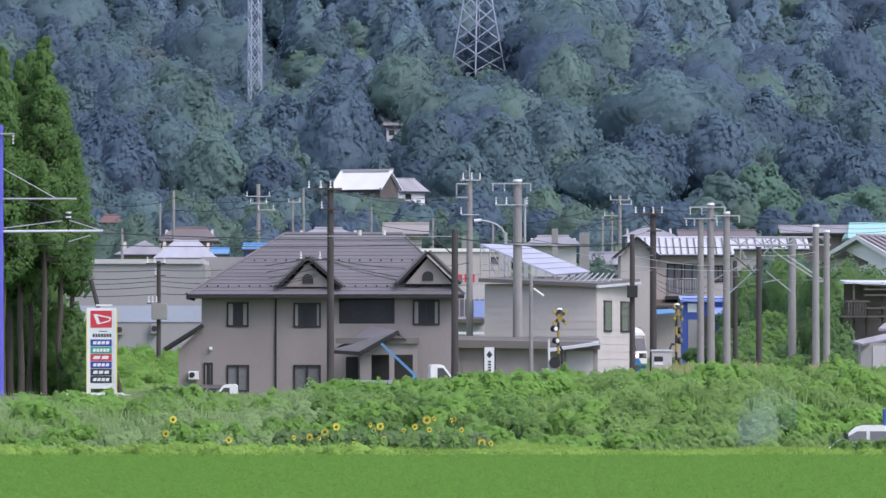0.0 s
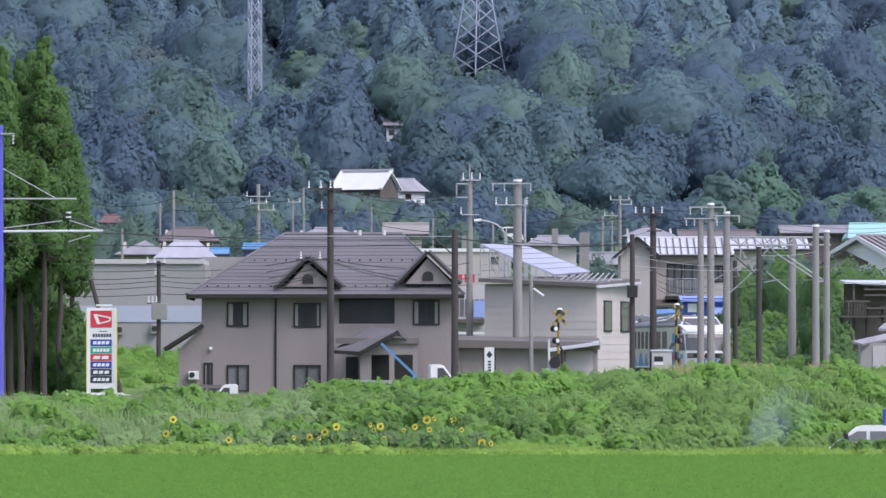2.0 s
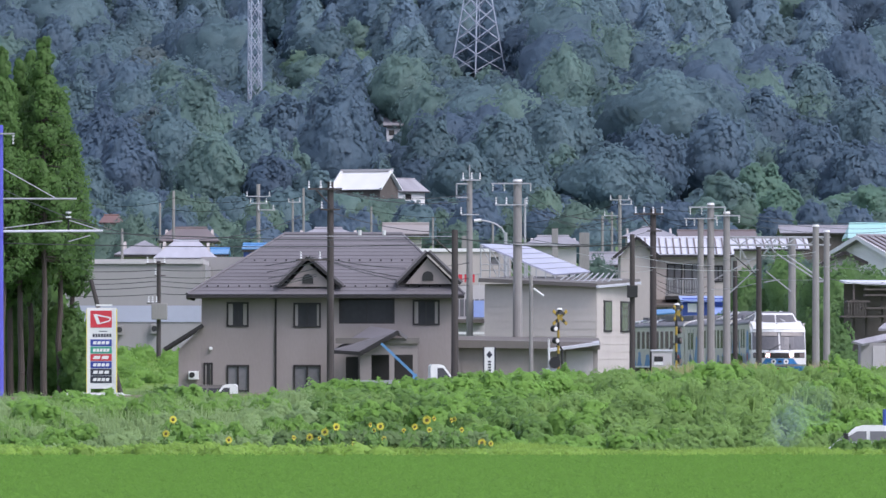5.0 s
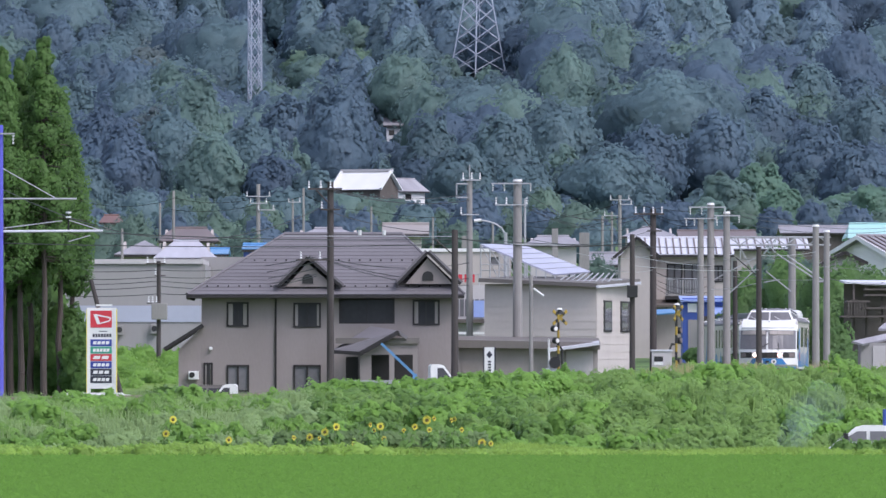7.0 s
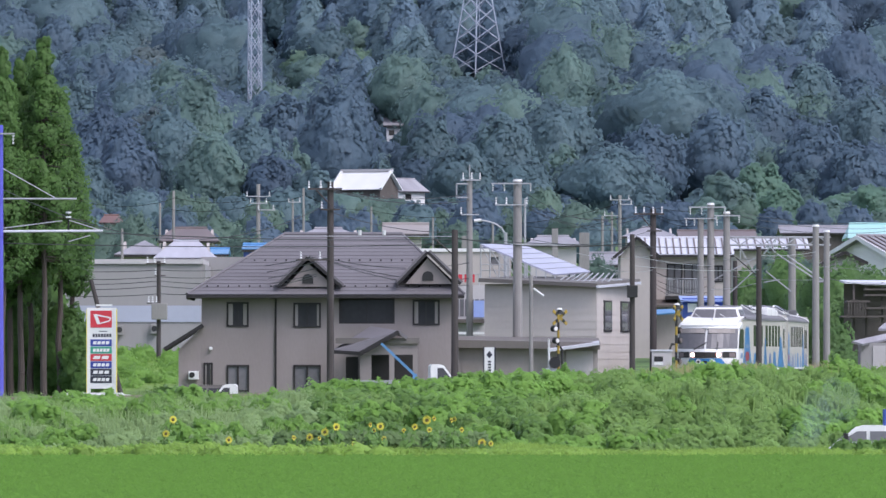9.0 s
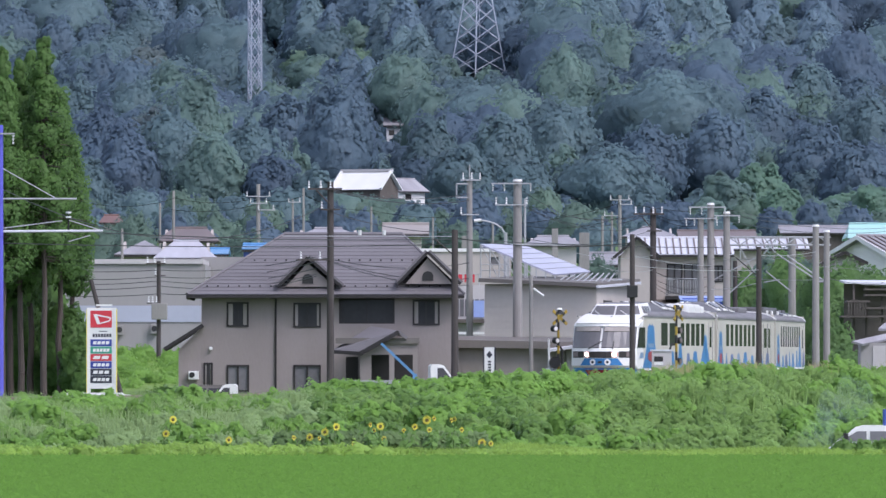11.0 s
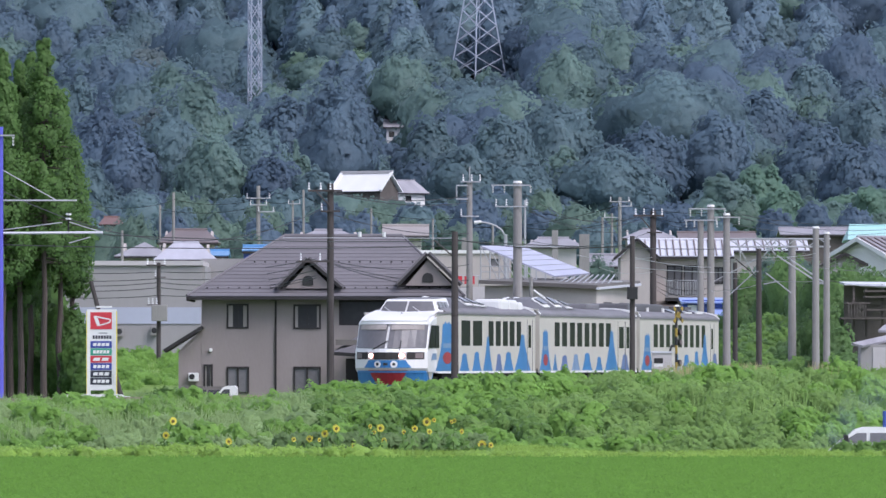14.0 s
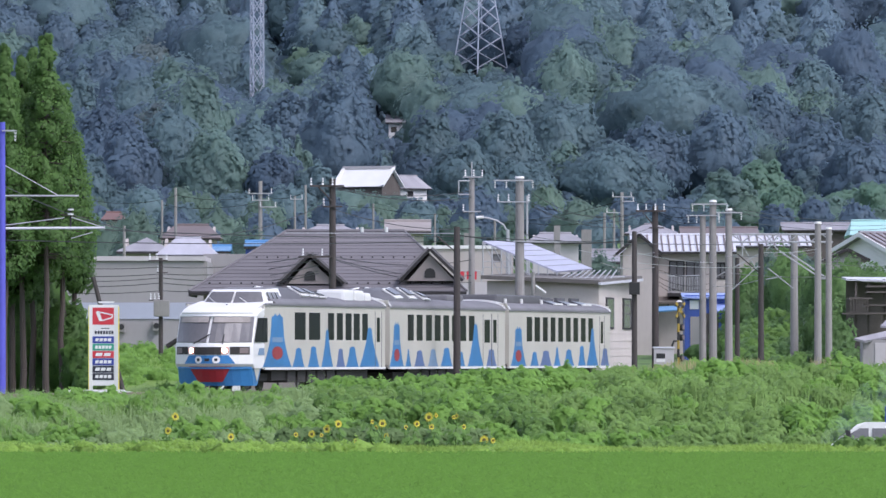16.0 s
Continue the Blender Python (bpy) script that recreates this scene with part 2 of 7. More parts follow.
def leaves(centres, outward, size, jitter=0.7, aspect=1.6, rng=RNG):
    """Leaf quads, folded along the midrib, that face outward more or less. Returns verts and faces."""
    n = len(centres)
    nrm = outward + rng.normal(0, jitter, (n, 3))
    nrm /= np.linalg.norm(nrm, axis=1)[:, None] + 1e-9
    nrm[:, 1] = -np.abs(nrm[:, 1]) - 0.12
    nrm[:, 2] = np.maximum(nrm[:, 2], -0.1)
    nrm /= np.linalg.norm(nrm, axis=1)[:, None]
    u = np.cross(nrm, rng.normal(0, 1, (n, 3)))
    u /= np.linalg.norm(u, axis=1)[:, None] + 1e-9
    v = np.cross(nrm, u)
    s = (size * rng.uniform(0.6, 1.3, n))[:, None]
    a, c = centres - u * s * aspect / 2, centres + u * s * aspect / 2
    b, d = centres + v * s / 2 - nrm * s * 0.16, centres - v * s / 2 - nrm * s * 0.16
    verts = np.stack([a, b, c, d], 1).reshape(-1, 3)
    i = np.arange(n)[:, None] * 4
    return verts, np.concatenate([i + np.array([[0, 2, 1]]), i + np.array([[0, 3, 2]])], 0)


def merged(pieces):
    vs, fs, k = [], [], 0
    for v, f in pieces:
        vs.append(v)
        fs.append(f + k)
        k += len(v)
    return np.concatenate(vs), np.concatenate(fs)


def blades(x, y, z, height, width, lean=0.35, rng=RNG):
    """Grass blades as bent strips of two triangles each."""
    n = len(x)
    a = rng.uniform(0, 2 * np.pi, n)
    h = height * rng.uniform(0.7, 1.25, n)
    ln = rng.uniform(0.1, 1.0, n) * lean * h
    c, s = np.cos(a), np.sin(a)
    w = width * rng.uniform(0.7, 1.3, n) / 2
    base1 = np.stack([x - s * w, y + c * w, z], 1)
    base2 = np.stack([x + s * w, y - c * w, z], 1)
    mid = np.stack([x + c * ln * 0.35, y + s * ln * 0.35, z + h * 0.65], 1)
    tip = np.stack([x + c * ln, y + s * ln, z + h], 1)
    m1, m2 = mid + np.stack([-s * w, c * w, 0 * s], 1) * 0.7, mid + np.stack([s * w, -c * w, 0 * s], 1) * 0.7
    verts = np.stack([base1, base2, m2, m1, tip], 1).reshape(-1, 3)
    i = np.arange(n)[:, None] * 5
    f = np.concatenate([i + np.array([[0, 1, 2]]), i + np.array([[0, 2, 3]]), i + np.array([[3, 2, 4]])], 0)
    return verts, np.where(np.tile(s < 0, 3)[:, None], f[:, ::-1], f)


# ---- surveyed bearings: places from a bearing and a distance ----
def across(bearing, distance):
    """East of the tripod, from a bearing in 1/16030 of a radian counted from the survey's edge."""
    return (bearing - 784) * distance / 16030


def height(dip, distance):
    """Height above the field, from a dip angle in the same unit."""
    return 3.0 + (637 - dip) * distance / 16030


# ---- the railway's line: a long S-bend, almost level ----
SPEED = 13.7


def track(t):
    """The rail's middle where the train's front is at t seconds."""
    y = 324 + SPEED * (16 - t)
    u = (y - 420) / 100
    x = 0.0
    for c in (-0.7827, 2.0935, 1.3725, -7.1087, -10.1197, 17.1525, 12.129):
        x = x * u + c
    return Vector((x, y, 1.76 + 0.0001 * (y - 324)))


def smooth(a, b, v):
    k = np.clip((v - a) / (b - a), 0, 1)
    return k * k * (3 - 2 * k)


def land(x, y):
    """Height of the ground."""
    h = 0.9 * smooth(258, 330, y) + 3.2 * smooth(470, 640, y) + 15 * smooth(640, 1240, y)
    rise = smooth(1270, 1760, y + 30 * np.sin(x / 47.0) + 16 * np.sin(x / 19.0 + 1))
    bund = smooth(239, 243, y) * (1 - smooth(252, 272, y))
    lane = smooth(9.6, 10.4, x) * smooth(246.5, 248, y) * (1 - smooth(253, 256, y))
    # ridges out of view, added to darken the horizon for reflections
    sides = 95 * smooth(260, 720, np.abs(x)) + 60 * smooth(150, 500, -y)
    return h + 118 * rise + sides + bund * (0.42 + 0.05 * np.sin(x * 0.7)) * (1 - lane) - 0.31 * lane


# ---- ground sheet ----
xs = np.concatenate([np.linspace(-3000, -800, 8), np.linspace(-760, -160, 16), np.concatenate([np.linspace(-140, -20, 25), np.linspace(-19, 19, 77), np.linspace(20, 140, 25)]), np.linspace(160, 760, 16), np.linspace(800, 3000, 8)])
ys = np.concatenate([np.linspace(-600, 60, 8), np.linspace(80, 235, 20), np.linspace(237, 262, 51), np.linspace(264, 330, 34), np.linspace(340, 1240, 60), np.linspace(1255, 1800, 60), np.linspace(1900, 4800, 12)])
gx, gy = np.meshgrid(xs, ys)
gv = np.stack([gx, gy, land(gx, gy)], 2).reshape(-1, 3)
nx, ny = len(xs), len(ys)
i, j = np.meshgrid(np.arange(nx - 1), np.arange(ny - 1))
k = (j * nx + i).ravel()
gf = np.stack([k, k + 1, k + nx + 1, k + nx], 1)
ground = raw_mesh("ground", gv, gf, "soil")
tagged(ground, "grassy ground rising to a wooded hillside", "ground", kind="structure")
# haze-coloured soil beyond 1230 m and on the outer ridges
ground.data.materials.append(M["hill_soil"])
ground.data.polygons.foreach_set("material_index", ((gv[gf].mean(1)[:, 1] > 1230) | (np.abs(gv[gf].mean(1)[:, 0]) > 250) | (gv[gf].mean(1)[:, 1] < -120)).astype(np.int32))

# ---- track: ballast bed, sleepers, rails ----
bed = B()
ts = np.arange(-12, 24.01, 0.25)
rows = []
for t in ts:
    p, q = track(t), track(t + 0.05)
    d = (q - p).normalized()
    s = Vector((-d.y, d.x, 0)).normalized()
    g = land(p.x, p.y) - 0.1
    rows.append([bed.verts.new((*(p + s * w).xy, z)) for w, z in ((-3.4, g), (-1.9, p.z - 0.22), (1.9, p.z - 0.22), (3.4, g))])
for a, b in zip(rows, rows[1:]):
    for c in range(3):
        bed.faces.new((a[c], a[c + 1], b[c + 1], b[c]))
bmesh.ops.recalc_face_normals(bed, faces=bed.faces)
railway = thing("railway_track", 0, 0, 0, "single railway track on a low ballast bank", "track", kind="structure")
part("ballast_bed", bed, "ballast", railway)
for side in (-0.56, 0.56):
    rb = B()
    for t in ts[:-1]:
        ends = []
        for tt in (t, t + 0.25):
            p, q = track(tt), track(tt + 0.05)
            d = (q - p).normalized()
            ends.append(p + Vector((-d.y, d.x, 0)).normalized() * side - Vector((0, 0, 0.07)))
        bar(rb, ends[0], ends[1], 0.07, 0.14)
    part("rail", rb, "rail", railway)
sb = B()
for t in np.arange(-1, 18, 0.65 / SPEED):
    p, q = track(t), track(t + 0.05)
    m = Matrix.Translation(p - Vector((0, 0, 0.20))) @ (q - p).to_track_quat("Y", "Z").to_matrix().to_4x4()
    bmesh.ops.create_cube(sb, size=1, matrix=m @ Matrix.Diagonal((2.1, 0.22, 0.14, 1)))
tagged(part("sleepers", sb, "old_wood", railway), kind="stuff")


# ---- wooded hillside ----
def tree_form(kind, n, rng):
    """One tree of height 1 and width 1: a lumpy body, and the places and outward ways of the leaf sprays on it."""
    if kind == "conifer":
        rings, seg = 17, 15
        phase = rng.uniform(0, 6, 4)

        def reach(h, a):
            tier = h * 5.5 + 0.5 * np.sin(a * 2 + phase[0])
            saw = 1 - (tier - np.floor(tier))
            return 0.5 * np.clip(1.02 - h, 0, 1) ** 0.62 * (0.70 + 0.30 * saw) * (1 + 0.16 * np.sin(4 * a + phase[1] + 9 * h) + 0.10 * np.sin(7 * a + phase[2] - 23 * h))
        hh, aa = np.meshgrid(np.linspace(0.03, 1.0, rings), np.linspace(0, 2 * np.pi, seg, endpoint=False), indexing="ij")
        r = reach(hh, aa)
        verts = np.stack([np.cos(aa) * r, np.sin(aa) * r, hh], 2).reshape(-1, 3)
        faces = []
        for i in range(rings - 1):
            for j in range(seg):
                k, m = i * seg + j, i * seg + (j + 1) % seg
                faces += [(k, m, m + seg), (k, m + seg, k + seg)]
        h, a = rng.uniform(0.08, 1.0, n) ** 0.9, rng.uniform(0, 2 * np.pi, n)
        r = reach(h, a) * rng.uniform(0.96, 1.05, n)
        p = np.stack([np.cos(a) * r, np.sin(a) * r, h], 1)
        tier = h * 5.5 + 0.5 * np.sin(a * 2 + phase[0])
        o = np.stack([np.cos(a), np.sin(a), 0.15 + 0.9 * (tier - np.floor(tier))], 1)
        hub = verts - np.array([0, 0, 0.4])
        return (verts, np.array(faces), hub), p, o
    bm = B()
    bmesh.ops.create_icosphere(bm, subdivisions=3, radius=1)
    bm.verts.index_update()
    sv = np.array([x.co[:] for x in bm.verts])
    faces = np.array([[x.index for x in y.verts] for y in bm.faces])
    bm.free()
    m = 60 if kind == "round" else 44
    c = rng.normal(0, 1, (m, 3))
    c /= np.linalg.norm(c, axis=1)[:, None]
    big = rng.uniform(0.45, 1.25, m)
    width = rng.uniform(0.15, 0.36, m)

    def shape(d):
        dot = np.clip(d @ c.T, -1, 1)
        ang = np.arccos(dot) / width
        lift = np.exp(-ang ** 2) * big
        k = lift.argmax(1)
        r = 0.66 + 0.33 * lift.max(1) + 0.05 * np.sin(d[:, 0] * 17 + big[0] * 9) * np.sin(d[:, 2] * 15 + d[:, 1] * 11)
        taper = np.where(d[:, 2] > 0, 1 - 0.24 * d[:, 2], 1.0) if kind == "round" else 1.0
        q = d * r[:, None]
        q = np.stack([q[:, 0] * 0.5 * taper, q[:, 1] * 0.5 * taper, 0.54 + q[:, 2] * 0.47], 1)
        return q, d * 1.05 + (d - c[k]) * 1.0
    verts, hub = shape(sv)
    d = rng.normal(0, 1, (n, 3))
    d[:, 2] = d[:, 2] + 0.2
    d /= np.linalg.norm(d, axis=1)[:, None]
    p, o = shape(d)
    p = (p - np.array([0, 0, 0.54])) * rng.uniform(0.985, 1.035, (n, 1)) + np.array([0, 0, 0.54])
    return (verts, faces, hub), p, o


def sprays(centres, outward, size, jitter, rng):
    """Leaf sprays seen from far off: one small triangle each."""
    n = len(centres)
    nrm = outward / (np.linalg.norm(outward, axis=1)[:, None] + 1e-9) + rng.normal(0, jitter, (n, 3))
    nrm /= np.linalg.norm(nrm, axis=1)[:, None] + 1e-9
    nrm[:, 1] = -np.abs(nrm[:, 1]) - 0.12
    nrm[:, 2] = np.maximum(nrm[:, 2], -0.1)
    nrm /= np.linalg.norm(nrm, axis=1)[:, None]
    u = np.cross(nrm, rng.normal(0, 1, (n, 3)))
    u /= np.linalg.norm(u, axis=1)[:, None] + 1e-9
    v = np.cross(nrm, u)
    s = (size * rng.uniform(0.6, 1.3, n))[:, None]
    verts = np.stack([centres + u * s * 0.9, centres - u * s * 0.5 + v * s * 0.65, centres - u * s * 0.5 - v * s * 0.65], 1).reshape(-1, 3)
    return verts, np.arange(3 * n).reshape(-1, 3)


def woods(name, mats, kind, spots, leaf, n, label, category="woods", seed=1, wide=1.0, weights=None):
    """Many trees in one mesh, each tree in one of the tones. spots: x, y, z, height, and the width and tone where they are known."""
    rng = np.random.default_rng(seed)
    forms_ = [tree_form(kind, 2 * n, rng) for _ in range(9)]
    pieces, tones, faces_to = [], [], []
    up = np.array([0.05, -0.08, 0.27])
    for x, y, z, h, *known in spots:
        (cv, cf, hub), p, o = forms_[rng.integers(9)]
        a = rng.uniform(0, 2 * np.pi)
        rot = np.array([[np.cos(a), -np.sin(a), 0], [np.sin(a), np.cos(a), 0], [0, 0, 1]])
        w = known[0] if known else wide * h * rng.uniform(0.85, 1.15)
        sc = np.array([w, w, h * rng.uniform(0.95, 1.05)])
        at = np.array([x, y, z])
        if not known:
            p, o = p[:n], o[:n]
        tone = known[1] if len(known) > 1 else rng.choice(len(mats), p=weights)
        way = o @ rot.T
        for v, f, soft in ((*sprays((p @ rot.T) * sc + at, way, leaf * (1.2 if known else 1.0), 0.30, rng), np.repeat(way, 3, 0)), ((cv @ rot.T) * sc * np.array([0.94, 0.94, 0.97]) + at, cf, hub @ rot.T)):
            soft = soft * np.where(soft[:, 1:2] > 0, np.array([[1, -0.2, 1]]), 1.0)
            pieces.append((v, f))
            faces_to.append(soft / (np.linalg.norm(soft, axis=1)[:, None] + 1e-9) * 0.85 + up)
            tones.append(np.full(len(f), tone))
    ob = raw_mesh(name, *merged(pieces), mats, which=np.concatenate(tones), normals=np.concatenate(faces_to))
    return tagged(ob, label, category, kind="stuff")


rng = np.random.default_rng(11)
spots = {"conifer": [], "round": [], "layered": [], "grove": []}
# the great trees of the slope: bearing, dip of the top, width in the same unit, distance, kind, tone
GREAT = ((300, 168, 165, 1296, "round", 1), (346, 122, 150, 1318, "round", 2), (440, 208, 150, 1285, "round", 1), (222, 205, 110, 1290, "layered", 0),
         (270, 150, 110, 1330, "round", 3), (375, 230, 120, 1276, "layered", 2), (592, 128, 140, 1308, "round", 0), (628, 172, 80, 1330, "layered", 0), (764, 205, 88, 1318, "round", 1),
         (746, 72, 110, 1400, "layered", 1), (520, 250, 70, 1290, "round", 2), (556, 292, 76, 1272, "round", 1), (480, 268, 90, 1274, "layered", 0), (505, 150, 90, 1340, "round", 0),
         (890, 188, 120, 1300, "round", 1), (985, 165, 140, 1310, "layered", 1), (1190, 104, 245, 1322, "round", 1), (1090, 130, 120, 1340, "round", 2), (1080, 262, 180, 1278, "layered", 1),
         (1205, 70, 120, 1375, "layered", 2), (1270, 200, 120, 1300, "round", 0), (1150, 215, 130, 1290, "round", 0), (1420, 95, 120, 1350, "layered", 1), (1530, 142, 130, 1320, "layered", 1),
         (1440, 205, 130, 1300, "round", 0), (1350, 150, 120, 1330, "round", 0), (1515, 240, 120, 1284, "round", 0), (820, 240, 110, 1284, "round", 1), (930, 275, 110, 1276, "layered", 1),
         (180, 160, 110, 1320, "layered", 0), (130, 120, 110, 1345, "round", 1), (60, 150, 120, 1330, "round", 0), (150, 270, 90, 1275, "round", 1), (1000, 255, 90, 1284, "round", 2))
for u, top, w, py, kind, tone in GREAT:
    px = (u - 784) * py / 16030
    z = float(land(px, py)) - 0.5
    spots[kind].append((px, py, z, 3.0 + (637 - top) * py / 16030 - z, 1.28 * w * py / 16030, tone))
# ways kept open below the pylons and the house in the woods: bearings and the dip they stay under
OPEN = ((432, 470, 165, 1420), (806, 886, 135, 1400), (680, 712, 248, 1380), (598, 766, 356, 1275))
y = 1268.0
while y < 1520:
    half = 0.051 * y + 8
    for x in np.arange(-half, half, 7.4):
        px, py = x + rng.uniform(-3.4, 3.4), y + rng.uniform(-3.5, 3.5)
        z = float(land(px, py)) - 0.5
        n1 = noise.noise(Vector((px / 34, py / 60, 3)))
        n2 = noise.noise(Vector((px / 20, py / 34, 9)))
        h = max(10.0, rng.uniform(13, 18) + 7 * n2)
        u, v = 784 + px / py * 16030, 637 - (z - 3) / py * 16030
        # conifers, with their paler haze colour, grow likelier with distance
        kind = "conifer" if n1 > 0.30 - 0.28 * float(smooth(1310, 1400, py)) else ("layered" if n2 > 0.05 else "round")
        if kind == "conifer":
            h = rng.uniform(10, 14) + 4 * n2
        if py < 1340:
            kind = "layered" if kind == "conifer" and n2 > 0 else kind
            h = rng.uniform(5.5, 9.0) + 3 * n2 + 4.0 * float(smooth(1280, 1330, py))
        grove = ((u - 545) / 48) ** 2 + ((v - 190) / 40) ** 2 < 1 or ((u - 690) / 36) ** 2 + ((v - 225) / 28) ** 2 < 1 or ((u - 620) / 45) ** 2 + ((v - 160) / 25) ** 2 < 1
        if grove:
            kind, h = "grove", rng.uniform(5, 8)
        for u0, u1, dip, far in OPEN:
            spread = h * 0.30 / py * 16030
            if u0 - spread < u < u1 + spread and py < far + 4:
                h = min(h, 3.0 + (637 - dip) * py / 16030 - z)
                if h < 6:
                    kind, h = "layered", max(h, 2.5)
                    for _ in range(5):
                        qx, qy = px + rng.uniform(-6, 6), py + rng.uniform(-5, 5)
                        spots[kind].append((qx, qy, float(land(qx, qy)) - 0.5, h * rng.uniform(0.7, 1.0)))
        if z > 3 + 700 * py / 16030 and rng.uniform() > 0.25:
            continue
        if h > 2:
            spots[kind].append((px, py, z, h))
        if py > 1370 and rng.uniform() < 0.4:
            qx, qy = px + 4, py - 4
            if not any(u0 - 50 < u < u1 + 50 and qy < far for u0, u1, dip, far in OPEN):
                spots["layered"].append((qx, qy, float(land(qx, qy)) - 0.5, rng.uniform(7, 10)))
    y += 8.2
woods("far_conifers", ["hazed_conifer", "hazed_conifer_dark", "hazed_conifer_pale"], "conifer", spots["conifer"], 0.38, 900, "haze-tinted blue-green conifers on the far hillside", seed=2, wide=0.92, weights=[0.45, 0.25, 0.3])
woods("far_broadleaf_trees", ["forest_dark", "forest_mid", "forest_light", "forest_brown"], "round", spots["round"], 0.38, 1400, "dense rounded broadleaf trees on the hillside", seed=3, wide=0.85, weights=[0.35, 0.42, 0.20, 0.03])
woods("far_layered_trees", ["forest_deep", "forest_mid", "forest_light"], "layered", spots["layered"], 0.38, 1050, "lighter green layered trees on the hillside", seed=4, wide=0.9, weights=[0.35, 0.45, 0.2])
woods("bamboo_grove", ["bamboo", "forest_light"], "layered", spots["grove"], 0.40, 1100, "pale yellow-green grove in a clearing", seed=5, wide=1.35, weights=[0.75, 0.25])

# trees along the foot of the hill and through the village
rng = np.random.default_rng(21)
foot = []
for _ in range(125):
    py = rng.uniform(950, 1255)
    px = rng.uniform(-0.056, 0.056) * py
    if (py > 1120 and -26 < px < 3) or 1092 < py < 1107:
        continue
    tall = 0.85 if px > 15 else 1.0
    foot.append((px, py, float(land(px, py)) - 0.3, rng.uniform(4.5, 7.5) * tall))
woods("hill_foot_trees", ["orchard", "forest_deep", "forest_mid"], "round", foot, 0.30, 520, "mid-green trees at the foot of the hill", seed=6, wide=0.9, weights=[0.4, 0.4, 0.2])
low = []
for _ in range(80):
    py = rng.uniform(1150, 1290)
    px = rng.uniform(-26, 3)
    low.append((px, py, float(land(px, py)) - 0.3, rng.uniform(3.0, 4.6)))
for u in range(598, 702, 12):
    x = (u - 784) * 1252 / 16030
    low.append((x, 1252, float(land(x, 1252)) - 0.3, 3.0 + (637 - 341 + rng.uniform(-3, 3)) * 1252 / 16030 - float(land(x, 1252)) + 0.3))
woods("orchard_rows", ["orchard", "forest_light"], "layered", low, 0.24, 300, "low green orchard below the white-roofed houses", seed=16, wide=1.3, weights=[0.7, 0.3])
# lighter green trees above the road at the bend
pale_trees = []
for u, top, w, py in ((1285, 312, 110, 1180), (1340, 290, 130, 1190), (1385, 330, 90, 1170), (1465, 352, 90, 1160), (1500, 338, 110, 1200), (1550, 330, 110, 1190), (1440, 345, 80, 1210), (1255, 345, 70, 1165)):
    px = (u - 784) * py / 16030
    z = float(land(px, py)) - 0.4
    pale_trees.append((px, py, z, 3.0 + (637 - top) * py / 16030 - z, w * py / 16030))
woods("roadside_trees", ["walnut_far", "forest_light"], "layered", pale_trees, 0.34, 2200, "fresh green leafy trees above the country road", seed=8, weights=[0.75, 0.25])

# the far road on which cars pass
road = B()
vs = [[road.verts.new((x, y, float(land(x, 1100)) + 0.25)) for y in (1096.5, 1103)] for x in np.linspace(-140, 140, 15)]
for p, q in zip(vs, vs[1:]):
    road.faces.new((p[0], q[0], q[1], p[1]))
tagged(part("far_road", road, "asphalt"), "grey country road across the slope", "road", kind="structure")


# ---- rice field ----
def scatter(n, y0, y1, grow=0.053, rng=RNG):
    y = np.sqrt(rng.uniform(y0 ** 2, y1 ** 2, n))
    return rng.uniform(-1, 1, n) * (grow * y + 1.0), y


rice_bed = B()
slab(rice_bed, [(-60, 60, 0.30), (60, 60, 0.30), (60, 238, 0.30), (-60, 238, 0.30)], 0.3)
tagged(part("paddy_surface", rice_bed, "paddy"), "flooded paddy bed under dense rice", "field", kind="structure")
x, y = scatter(100000, 150, 238)
n = len(x)
tips = np.stack([x, y, RNG.uniform(0.30, 0.52, n)], 1)
ob = raw_mesh("rice_crop", *leaves(tips, np.tile([0.15, -0.75, 0.65], (n, 1)), 0.050, 0.2, 3.2), "rice", normals=np.tile([0.05, -0.45, 0.9], (4 * n, 1)) + np.repeat(RNG.normal(0, 0.10, (n, 3)), 4, 0))
tagged(ob, "dense bright green rice standing in the paddy", "rice", kind="stuff")
x, y = scatter(26000, 235.5, 239.5)
v, f = blades(x, y, 0 * x + 0.1, 0.36, 0.018, 0.5)
ob = raw_mesh("rice_edge", v, f, "rice", normals=np.repeat(np.array([[0.05, -0.45, 0.85]]) + RNG.normal(0, 0.12, (len(x), 3)), 5, 0))
tagged(ob, "taller rice along the far edge of the paddy", "rice", kind="stuff")

# ---- verge and bank beyond the field ----
x, y = scatter(46000, 239.8, 260)
keep = ~((x > 9.8) & (y > 246.5) & (y < 255))
x, y = x[keep], y[keep]
v, f = blades(x, y, land(x, y) - 0.02, 0.17 + 0.09 * np.sin(x * 0.9) * np.sin(x * 0.37 + y * 0.2), 0.024, 1.0)
ob = raw_mesh("verge_grass", v, f, "verge", normals=np.repeat(np.array([[0.05, -0.35, 0.85]]) + RNG.normal(0, 0.2, (len(x), 3)), 5, 0))
tagged(ob, "short yellow-green grass on the field bank", "grass", kind="stuff")


